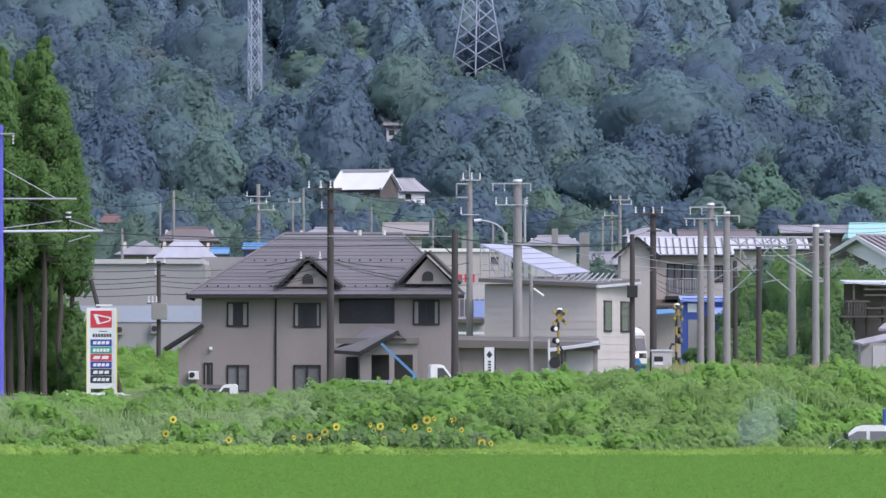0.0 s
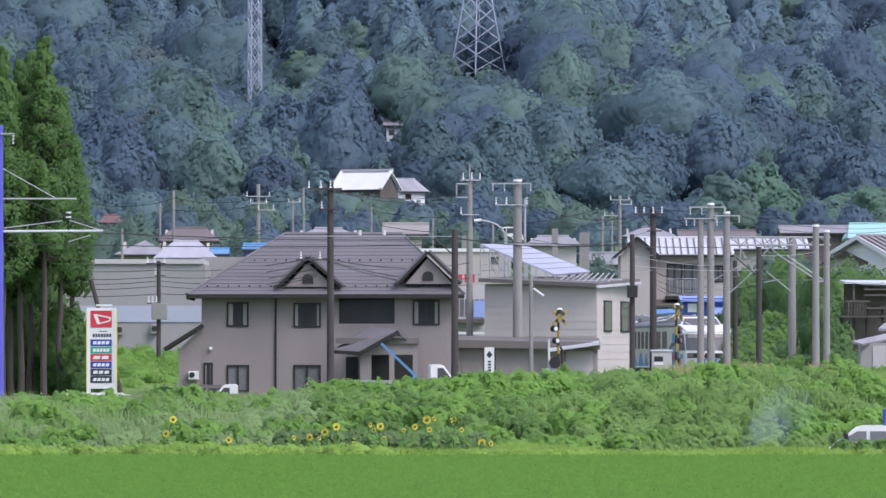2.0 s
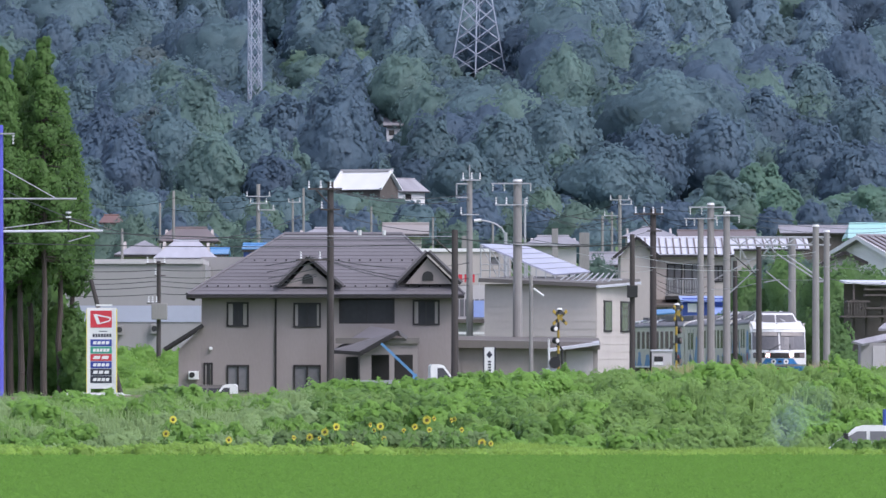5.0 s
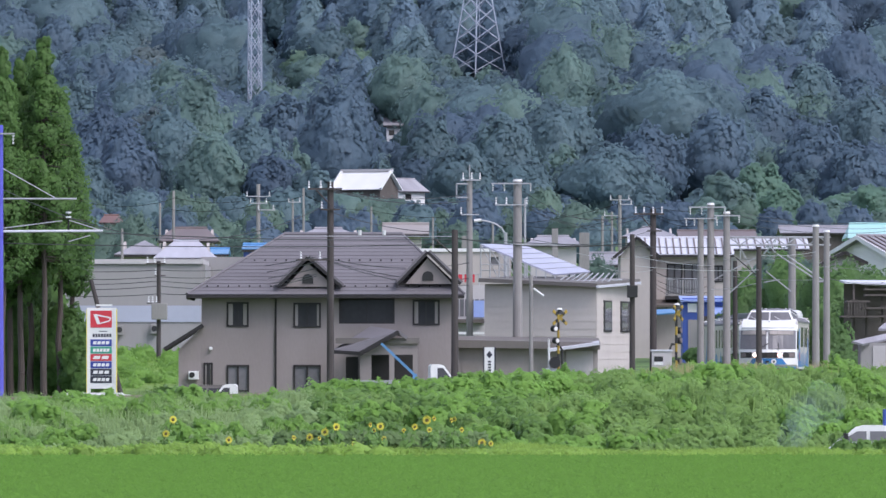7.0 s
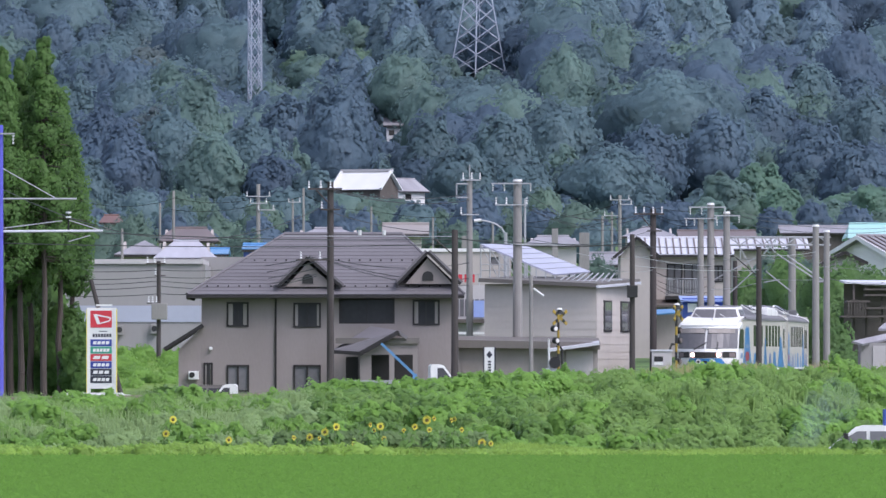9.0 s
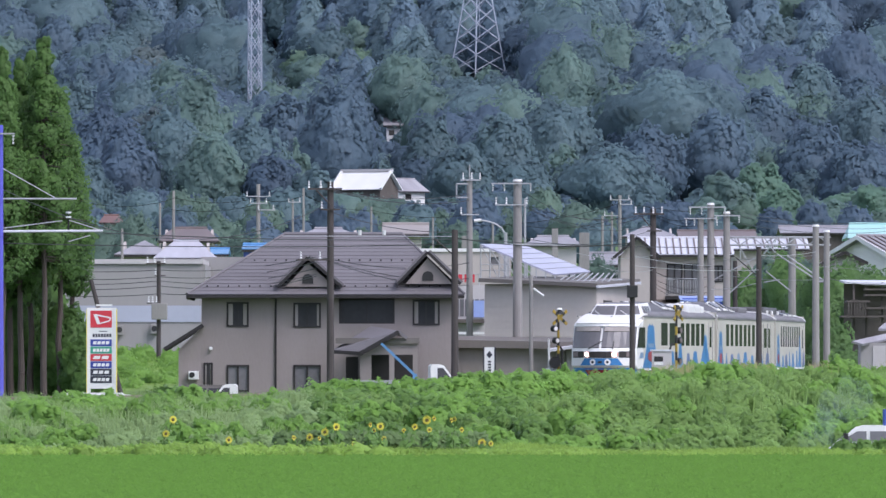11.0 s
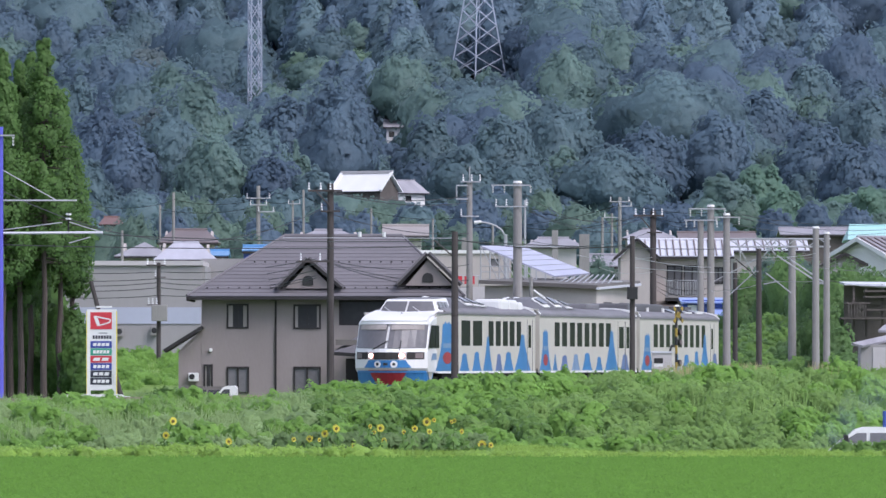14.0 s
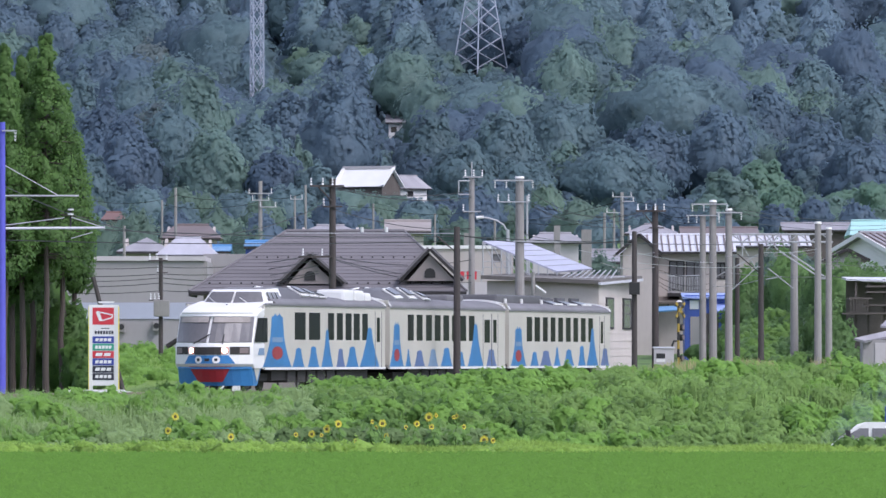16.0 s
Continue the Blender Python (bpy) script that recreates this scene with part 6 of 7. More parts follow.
part("door", box(B(), 15.32, 15.96, -0.05, 0.0, 1.0, 5.51), "factory", shed)
# flat dark board on the wall, stands in for a shaded opening
part("open_side", box(B(), 16.10, 17.09, -0.04, 0.0, 1.0, 5.72), "old_wood", shed)
part("awning", slab(B(), [(13.28, -1.8, 5.86), (14.83, -1.8, 5.97), (14.83, 0, 6.21), (13.28, 0, 6.14)], 0.08), "blue_boom", shed)

# houses at the far side of the bend
bend_house = gable_house("village_house", "house with a brown seamed roof and pale gable", 25.1, 33.1, 528, 4.6, 9.2, 10.2, "white", "pale_roof", ribs=18, g=2.6)
bend_house.matrix_world = pose(29.1, 528, 2.6, 0, 0, 35)
for y0, y1 in ((-0.5, 2.3), (5.1, 2.3)):
    part("bargeboard", bar(B(), (-4.54, y0, 6.5), (-4.54, y1, 7.52), 0.08, 0.24), "white", bend_house)
gable_house("village_house", "small pale gabled house behind the masts", 21.95, 23.55, 513, 6, 8.60, 9.14, "siding_grey", "brown_roof", along=False)
gable_house("village_house", "house with a pale teal roof", 29.07, 31.58, 640, 8, 11.62, 12.62, "white", "teal_roof", hip=0.3)
gable_house("village_house", "long low house with a pale roof", 20.60, 25.39, 640, 8, 10.87, 11.58, "cream", "white_metal", ribs=10)
gable_house("village_house", "long brown-roofed building on the rise", 21.26, 27.25, 800, 8, 13.83, 14.43, "old_wood", "brown_roof")
gable_house("village_house", "distant long pale-roofed building", 31.00, 38.67, 820, 8, 14.51, 15.12, "old_wood", "pale_roof")
gable_house("village_house", "distant house with a grey roof", 17.49, 21.78, 860, 8, 14.75, 15.61, "cream", "pale_roof", hip=2)
gable_house("village_house", "distant low house with a grey roof", 6.81, 10.31, 700, 8, 11.95, 12.56, "siding_grey", "pale_roof", hip=1)
# plain concrete stubs and tanks over the roofs
for u, d, t, w in ((982, 500, 405, 5.5), (1034, 560, 412, 9), (826, 520, 418, 9)):
    tk = thing("chimney", across(u, d), d, 2.0, "square grey concrete chimney block", "chimney", "roof chimneys")
    k = w * d / 16030
    part("shaft", box(B(), -k, k, -k, k, 0, height(t, d) - 2.0, 0.03), "concrete", tk)
yard = thing("open_shed", 0, 488, 0, "dark open timber shed with a white sheet roof", "shed")
part("roof", slab(B(), [(21.58, -1, 7.20), (25.15, -1, 7.08), (25.15, 5, 7.32), (21.58, 5, 7.35)], 0.10), "white_metal", yard)
part("back_wall", box(B(), 21.80, 25.15, 4.5, 4.7, 1.0, 7.17), "old_wood", yard)
for u in (1510, 1532, 1560):
    part("post", box(B(), across(u - 2, 488), across(u + 2, 488), -0.8, -0.65, 1.0, height(500, 488)), "old_wood", yard)
for k, (u0, u1, v) in enumerate(((1488, 1575, 560), (1498, 1540, 533), (1530, 1575, 522), (1530, 1575, 512), (1525, 1575, 545))):
    part("shelf_board", box(B(), across(u0, 486), across(u1, 486), -2.2, -0.7, height(v + 2, 486), height(v - 1, 486)), "old_wood", yard)
for k in range(7):
    part("lath", box(B(), across(1501 + 5 * k, 486), across(1503 + 5 * k, 486), -2.2, -2.15, height(560, 486), height(535, 486)), "old_wood", yard)
low = thing("grey_shed", 0, 470, 0, "small grey shed with a slanting sheet roof", "shed")
part("roof", slab(B(), [(21.20, -0.6, 3.97), (21.76, -0.6, 3.82), (24.51, 3, 4.38), (23.93, 3, 4.55)], 0.12), "pale_roof", low)
part("wall", box(B(), 21.67, 24.51, 0, 3, 1.0, 3.88), "factory", low)
part("door", box(B(), 22.31, 22.99, -0.05, 0, 1.0, 3.73), "siding_grey", low)
part("roof", slab(B(), [(22.78, 4, 4.64), (24.63, 4, 4.58), (24.63, 6, 4.94), (23.20, 6, 4.94)], 0.12), "pale_roof", low)

# white-roofed houses on the slope, and one high up in the woods
temple = gable_house("hillside_house", "large hillside house with a bright white roof", -15.6, -8.2, 1266, 4.6, 26.75, 29.3, "old_wood", "white", g=24.3, over=0.5, group="hillside houses")
temple.matrix_world = pose(-11.9, 1264, 24.3, 0, 0, -33)
part("ridge_tile", box(B(), -4.3, 4.3, 2.1, 2.5, 4.95, 5.35), "siding_grey", temple)
for s in (-4.15, 4.15):
    part("rake_tile", bar(B(), (s, -0.55, 2.55), (s, 2.3, 5.12), 0.4, 0.25), "white", temple)
lodge = gable_house("hillside_house", "cream hillside house with a pale gabled roof", -6.9, -2.1, 1275, 5.6, 26.7, 28.5, "white", "pale_roof", g=24.40, holes=[(-5.65, -4.61, 25.5, 26.3)], group="hillside houses")
lodge.matrix_world = pose(-4.4, 1274, 24.40, 0, 0, 40)
wood_house = gable_house("hillside_house", "white house half hidden high in the woods", -8.61, -6.54, 1380, 6, 38.73, 39.85, "white", "pale_roof", g=35.28, holes=[(-8.26, -7.40, 37.18, 38.04)], group="hillside houses")


# ---- lattice pylons on the hill ----
def pylon(x, y, base, top, half0, half1, turn, label):
    ob = thing("power_pylon", x, y, base, label, "pylon", "power pylons", turn=turn)
    h = top - base
    def leg(sx, sy, f):
        k = half0 + (half1 - half0) * f
        return Vector((sx * k, sy * k, h * f))
    n = 8
    for sx in (-1, 1):
        for sy in (-1, 1):
            part("leg", bar(B(), leg(sx, sy, 0), leg(sx, sy, 1), 0.18, 0.18), "hazed_steel", ob)
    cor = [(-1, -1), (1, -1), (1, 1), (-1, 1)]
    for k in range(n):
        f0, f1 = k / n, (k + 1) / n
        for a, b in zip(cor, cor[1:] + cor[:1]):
            part("lattice_bar", bar(B(), leg(*a, f0), leg(*b, f1), 0.10, 0.10), "hazed_steel", ob)
            part("lattice_bar", bar(B(), leg(*b, f0), leg(*a, f1), 0.10, 0.10), "hazed_steel", ob)
    return ob


pylon(-29.50, 1420, 43.04, 64.74, 0.85, 0.80, 18, "slim grey lattice pylon standing above the trees")
pylon(5.41, 1400, 45.10, 64.75, 3.3, 0.75, 40, "tapering grey lattice pylon on the wooded hill")
mast_far = thing("hill_mast", 45.20, 1500, 54.19, "thin pale mast above the trees", "mast")
part("shaft", rod(B(), (0, 0, 0), (0, 0, 7.49), 0.12, 0.08, 6), "hazed_steel", mast_far)


# ---- cedars and other trees beside the sign ----
def cedar(x, y, height_, seed, bare, wide):
    rng = np.random.default_rng(seed)
    g = float(land(x, y)) - 0.1
    ob = thing("cedar_tree", x, y, g, "tall cedar with a bare lower trunk", "tree", "cedars by the track")
    bm = B()
    n = 9
    prev = Vector((0, 0, 0))
    for k in range(n):
        nxt = Vector((rng.normal(0, 0.03), rng.normal(0, 0.03), height_ * 0.97 * (k + 1) / n))
        rod(bm, prev, nxt, 0.13 * (1 - k / n) + 0.03, 0.13 * (1 - (k + 1) / n) + 0.03, 9)
        prev = nxt
    trunk = part("trunk", bm, "bark", ob)
    lm = B()
    cs, os = [], []
    for k in range(150):
        f = bare + (1 - bare) * (k + rng.uniform(0, 1)) / 150
        z = height_ * f
        a = rng.uniform(0, 2 * np.pi)
        reach = wide * (1.02 - f) ** 0.85 * rng.uniform(0.45, 1.15) * (0.45 + 0.55 * min(1, (f - bare) * 6 + 0.2))
        tip = Vector((math.cos(a) * reach, math.sin(a) * reach, z - 0.10 * reach))
        rod(lm, (0, 0, z), tip, 0.035, 0.012, 4)
        for s_, many in ((1.0, 95), (0.62, 55)):
            d = rng.normal(0, 1, (many, 3))
            d /= np.linalg.norm(d, axis=1)[:, None]
            size = np.array([0.33, 0.33, 0.42]) * rng.uniform(0.75, 1.2) * (0.45 + 0.55 * min(1, (1.03 - f) * 4))
            cs.append(np.array([tip.x * s_, tip.y * s_, z - 0.10 * reach * s_ - 0.05]) + d * size * rng.uniform(0.7, 1.1, (many, 1)))
            os.append(d * 0.75 + np.array([math.cos(a), math.sin(a), 0.35]) * 0.8)
    tagged(part("limb", lm, "bark", ob), kind="stuff")
    way = np.concatenate(os)
    v, f_ = sprays(np.concatenate(cs), way, 0.085, 0.4, rng)
    raw_mesh("crown", v, f_, "cedar", ob, normals=np.repeat(way + np.array([0.05, -0.25, 0.25]), 3, 0))
    return ob


for u, d, top, seed, bare, wide in ((-22, 396, 62, 1, 0.34, 3.2), (4, 392, 84, 2, 0.38, 2.4), (36, 396, 104, 3, 0.36, 2.9), (78, 394, 64, 5, 0.40, 3.7), (54, 400, 90, 4, 0.36, 3.0), (106, 398, 158, 6, 0.42, 2.6), (128, 402, 250, 7, 0.46, 1.6), (20, 399, 150, 8, 0.34, 2.6)):
    cedar(across(u, d), d, height(top, d) - float(land(across(u, d), d)), seed, bare, wide)


def small_tree(name, label, x, y, h, r, mat, seed, leaf=0.12):
    rng = np.random.default_rng(seed)
    g = float(land(x, y)) - 0.1
    ob = thing(name, x, y, g, label, "tree", "trees by the houses")
    bm = B()
    rod(bm, (0, 0, 0), (0.05, 0, h * 0.5), 0.14, 0.08, 8)
    for k in range(7):
        a = k * 0.9 + seed
        rod(bm, (0.03, 0, h * (0.28 + 0.03 * k)), (math.cos(a) * r * 0.6, math.sin(a) * r * 0.6, h * (0.55 + 0.05 * k)), 0.06, 0.02, 5)
    part("trunk", bm, "bark", ob)
    (cv, cf, hub), p, o = tree_form("layered", 2300, rng)
    size = np.array([2.1 * r, 2.1 * r, h])
    tv, tf = sprays(p * size, o, leaf, 0.45, rng)
    v, f_ = merged([(tv, tf), (cv * size * np.array([0.93, 0.93, 0.97]), cf)])
    raw_mesh("crown", v, f_, mat, ob, normals=np.concatenate([np.repeat(o, 3, 0), hub]) + np.array([0.05, -0.15, 0.35]))
    return ob


def plant(rows_):
    """Trees given by bearing, distance, top, crown radius, foliage and seed."""
    for u, d, top, r, mat, seed in rows_:
        small_tree("leafy_tree", "bushy green tree between houses and railway", across(u, d), d, height(top, d) - float(land(across(u, d), d)), r, mat, seed)


# gardens along the railway
plant(((1320, 548, 470, 1.5, "hedge", 1),
       (1352, 545, 545, 1.6, "hedge", 2),
       (1375, 540, 480, 1.7, "hedge", 3),
       (1400, 548, 440, 2.0, "orchard", 4),
       (1425, 535, 470, 1.7, "hedge", 5),
       (1330, 530, 560, 1.6, "hedge", 6),
       (1440, 545, 440, 1.8, "orchard", 36),
       (1360, 556, 430, 1.8, "orchard", 37),
       (1310, 558, 500, 1.5, "hedge", 38),
       (1300, 552, 560, 1.3, "hedge", 12),
       (1275, 548, 590, 1.1, "hedge", 17)))
# hedges before the sheds
plant(((1385, 520, 560, 1.8, "hedge", 7),
       (1430, 515, 540, 1.5, "hedge", 8),
       (1480, 503, 462, 1.6, "hedge", 9),
       (1500, 499, 520, 1.4, "hedge", 10),
       (1475, 482, 560, 1.3, "hedge", 11),
       (1515, 504, 458, 1.7, "hedge", 31),
       (1555, 503, 468, 1.6, "hedge", 32),
       (1495, 478, 610, 1.1, "hedge", 33),
       (1452, 496, 520, 1.4, "hedge", 34),
       (1545, 500, 530, 1.5, "hedge", 35),
       (1492, 508, 448, 1.5, "hedge", 51),
       (1522, 509, 452, 1.7, "hedge", 52),
       (1556, 508, 456, 1.7, "hedge", 53),
       (1400, 538, 425, 1.8, "hedge", 54),
       (1450, 520, 450, 1.6, "hedge", 55),
       (1350, 515, 590, 1.5, "hedge", 13),
       (1535, 498, 480, 1.4, "hedge", 14),
       (1415, 500, 590, 1.4, "hedge", 15),
       (1460, 500, 600, 1.4, "hedge", 16)))
# vine-covered slope between the masts and the sheds
rng = np.random.default_rng(92)
slope = []
for py in np.arange(484, 532, 4.0):
    for u in range(1296, 1475, 14):
        q = u + rng.uniform(-7, 7)
        dip = 640 - 85 * float(smooth(484, 526, py)) * (1 - 0.45 * abs(q - 1375) / 90) + rng.uniform(-9, 9)
        slope.append((across(q, py), py, height(dip, py), rng.uniform(0.5, 1.0)))
thicket("slope_vines", "bush", "green vines over the slope behind the masts", slope[::2], 0.11, 330, 93)
thicket("slope_shrubs", "hedge", "darker shrubs on the slope behind the masts", slope[1::2], 0.11, 330, 94)
# by the sign and among the houses
plant(((196, 890, 393, 2.6, "orchard", 61),
       (214, 885, 390, 2.4, "orchard", 62),
       (178, 880, 388, 2.4, "orchard", 63),
       (118, 400, 520, 1.3, "cedar", 18),
       (62, 405, 455, 1.7, "cedar", 41),
       (-5, 404, 470, 1.6, "cedar", 44),
       (75, 402, 600, 1.2, "cedar", 45),
       (138, 398, 590, 1.0, "cedar", 19),
       (20, 402, 470, 1.5, "cedar", 20),
       (150, 396, 640, 0.7, "cedar", 21),
       (1050, 590, 440, 1.8, "orchard", 22),
       (240, 690, 358, 2.0, "orchard", 23),
       (225, 680, 380, 1.6, "orchard", 24),
       (440, 600, 400, 1.6, "orchard", 25),
       (420, 620, 395, 1.6, "orchard", 26),
       (90, 404, 560, 1.2, "cedar", 27),
       (1235, 560, 610, 0.9, "hedge", 28)))

# rough grass slope between house and hall
x = RNG.uniform(-18.62, -11.33, 26000)
y = RNG.uniform(330, 466, 26000)
keep = (x < -12.00) | (y < 408)
x, y = x[keep], y[keep]
rise = 2.35 * smooth(405, 462, y)
grass("meadow_grass", "vine", "rough bright grass on the slope below the hall", x, y, land(x, y) + rise - 0.1, 0.20 + 0.08 * np.sin(x * 1.3 + y * 0.7), 0.025, 1.3)
rng = np.random.default_rng(61)
tussocks = []
for _ in range(110):
    px, py = rng.uniform(-18.3, -11.6), rng.uniform(392, 462)
    if px > -12.3 and py > 405:
        continue
    tussocks.append((px, py, float(land(px, py)) + 2.35 * float(smooth(405, 462, py)) + rng.uniform(0.15, 0.5), rng.uniform(0.4, 0.9)))
thicket("slope_tussocks", "vine", "bright weeds in mounds on the slope below the hall", tussocks, 0.09, 300, 62, 0.5, 0.2)
bank = B()
slab(bank, [(-18.29, 405, 0.85), (-11.47, 405, 0.85), (-13.08, 462, 3.2), (-20.87, 462, 3.2)], 0.3)
tagged(part("grass_bank", bank, "verge"), "grassy bank behind the sign", "bank", kind="structure")


# ---- pylon sign ----
def pylon_sign():
    d = 386
    ob = thing("pylon_sign", -14.54, d, 0.75, "tall white pylon sign with coloured name panels", "sign", turn=-3)
    k = d / 16030
    def zz(v):
        return height(v, d) - 0.75
    part("post", box(B(), -26 * k, -20 * k, -0.1, 0.1, 0, zz(545)), "white", ob)
    part("post", box(B(), 22 * k, 26 * k, -0.1, 0.1, 0, zz(545)), "white", ob)
    part("edge_strip", box(B(), -27 * k, -26 * k, -0.11, 0.1, 0.2, zz(548)), "sign_yellow", ob)
    part("edge_strip", box(B(), 26 * k, 27 * k, -0.11, 0.1, 0.2, zz(548)), "sign_yellow", ob)
    part("board", box(B(), -20 * k, 22 * k, -0.06, 0.06, zz(688), zz(545)), "white", ob)
    part("top_bar", box(B(), -10 * k, 18 * k, -0.06, 0.06, zz(542), zz(539)), "white", ob)
    logo = part("emblem_panel", box(B(), -20 * k, 18 * k, -0.075, -0.06, zz(580), zz(550)), "red", ob, "red panel with a plain white emblem")
    part("emblem", slab(B(), [(-15 * k, -0.078, zz(556)), (-8 * k, -0.078, zz(574)), (-2 * k, -0.078, zz(574)), (-7 * k, -0.078, zz(560))], 0.004), "white", logo)
    for a, b in (((-12, 557), (16, 563)), ((16, 563), (14, 568)), ((14, 568), (-3, 573))):
        part("emblem", bar(B(), (a[0] * k, -0.082, zz(a[1])), (b[0] * k, -0.082, zz(b[1])), 0.012, 2.2 * k), "white", logo)
    part("writing_bar", box(B(), -5 * k, 10 * k, -0.064, -0.06, zz(587.5), zz(586)), "sign_black", ob)
    for i in range(7):
        part("writing_bar", box(B(), (-16 + 4.9 * i) * k, (-12.3 + 4.9 * i) * k, -0.064, -0.06, zz(597), zz(591)), "sign_black", ob)
    names = (("navy", 4, 601, 613), ("green_sign", 5, 614, 626), ("red", 2, 627, 639), ("navy", 4, 640, 652), ("sign_black", 3, 653, 665), ("sign_black", 4, 666, 678))
    for mat, n, a, b in names:
        pn = part("name_panel", box(B(), -20 * k, 18 * k, -0.075, -0.06, zz(b), zz(a)), mat, ob)
        w = 30 * k / n
        for i in range(n):
            x, z, h = -15.5 * k + i * w, zz(b) + 3.2 * k, (b - a - 6.4) * k
            part("writing_bar", slab(B(), [(x, -0.08, z), (x + w * 0.78, -0.08, z), (x + w * 0.92, -0.08, z + h), (x + w * 0.14, -0.08, z + h)], 0.004), "white", pn)
    return ob


pylon_sign()


# ---- vehicles ----
def small_van(label, x, y, z, turn, roof=1.85, length=3.3, paint="white", name="van", cargo=True, glass_mat="pane"):
    """A boxy small van or truck cab: x forward."""
    ob = thing(name, x, y, z, label, "van" if cargo else "truck", turn=turn)
    L, w = length / 2, 0.73
    back = -L if cargo else L - 1.35
    prof = [(L, 0.30), (L, 0.85), (L - 0.22, 1.05), (L - 0.75, roof - 0.06), (L - 0.95, roof), (back + 0.1, roof), (back, roof - 0.08), (back, 0.30)]
    bm = extrude(B(), prof, "y", -w, w)
    for v in bm.verts:
        if v.co.z > 1.1:
            v.co.y *= 0.90
    body = part("body", bm, paint, ob)
    def sidepane(a, b, s, a2=None):
        y0, y1 = w * 0.975 + 0.006, w * 0.91 + 0.006
        part("window_pane", slab(B(), [(a, s * y0, 1.08), (b, s * y0, 1.08), (b, s * y1, roof - 0.16), ((a if a2 is None else a2), s * y1, roof - 0.16)][::-s], 0.012), glass_mat, body)
    for s in (-1, 1):
        sidepane(L - 0.34, L - 1.05, s, L - 0.80)
        if cargo:
            sidepane(L - 1.15, L - 1.95, s)
            sidepane(L - 2.05, -L + 0.2, s)
        part("headlight", box(B(), L - 0.03, L + 0.01, s * 0.42, s * 0.66, 0.62, 0.80), "ceramic", body)
        part("mirror", box(B(), L - 0.55, L - 0.42, s * 0.74, s * 0.90, 1.10, 1.28), "black", body)
    part("windscreen", slab(B(), [(L - 0.235, -0.62, 1.10), (L - 0.235, 0.62, 1.10), (L - 0.70, 0.58, roof - 0.12), (L - 0.70, -0.58, roof - 0.12)], -0.012), glass_mat, body)
    part("bumper", box(B(), L - 0.05, L + 0.06, -w, w, 0.28, 0.50, 0.02), paint, body)
    if not cargo:
        bed = part("cargo_bed", box(B(), -L, back - 0.05, -w, w, 0.62, 0.70), paint, ob)
        for s in (-1, 1):
            part("bed_side", box(B(), -L, back - 0.05, s * w - 0.02, s * w + 0.02, 0.70, 0.98), paint, bed)
        part("bed_gate", box(B(), -L - 0.02, -L + 0.02, -w, w, 0.70, 0.98), paint, bed)
        part("chassis", box(B(), -L + 0.1, back, -0.5, 0.5, 0.35, 0.62), "undercar", ob)
    for wx in (L - 0.55, -L + 0.65):
        for s in (-1, 1):
            tyre = part("wheel", rod(B(), (wx, s * 0.60, 0.28), (wx, s * 0.75, 0.28), 0.28, seg=16), "black", ob)
            part("rim", rod(B(), (wx, s * 0.75, 0.28), (wx, s * 0.758, 0.28), 0.17, seg=12), "steel", tyre)
    return ob


field_van = small_van("white van parked behind the field bank", 12.28, 250, -0.31, 178, roof=1.5, name="parked_van", glass_mat="pane_soft")
part("rear_mast", rod(B(), (0.1, 0.5, 1.5), (0.1, 0.5, 1.95), 0.05), "blue_sheet", field_van)
crane_truck = small_van("white light truck parked at the porch", -1.05, 400, 2.80 - 1.85, 5, cargo=False, name="parked_truck", length=3.6)
boom = thing("slanted_boom", -2.10, 400, 0.85, "bright blue slanted boom leaning by the porch", "boom")
part("beam", bar(B(), (0.85, -0.2, 2.33 - 0.85), (-0.62, -0.2, 3.72 - 0.85), 0.07, 0.11), "blue_boom", boom)
part("foot", box(B(), 0.77, 0.95, -0.32, -0.08, 0, 2.38 - 0.85), "blue_boom", boom)
small_van("white light truck beside the house wall", -8.85, 403, 1.92 - 1.78, 178, roof=1.78, cargo=False, name="parked_truck")
small_van("dark grey van parked by the lean-to", -10.89, 404, 1.89 - 1.75, 184, roof=1.75, paint="fascia", name="parked_van")
small_van("silver car by the porch, mostly hidden by weeds", -3.58, 399, 2.10 - 1.45, 175, roof=1.45, paint="steel", name="parked_car")
small_van("white van parked behind the pylon sign", -15.03, 380, 1.62 - 1.80, 180, roof=1.80, name="parked_van")
small_van("white car parked beside the pylon sign", -13.87, 378, 1.55 - 1.5, 78, roof=1.50, name="parked_car")
far_van = small_van("white van driving along the far road", 45.02, 1100, 0, 180, name="driving_van")


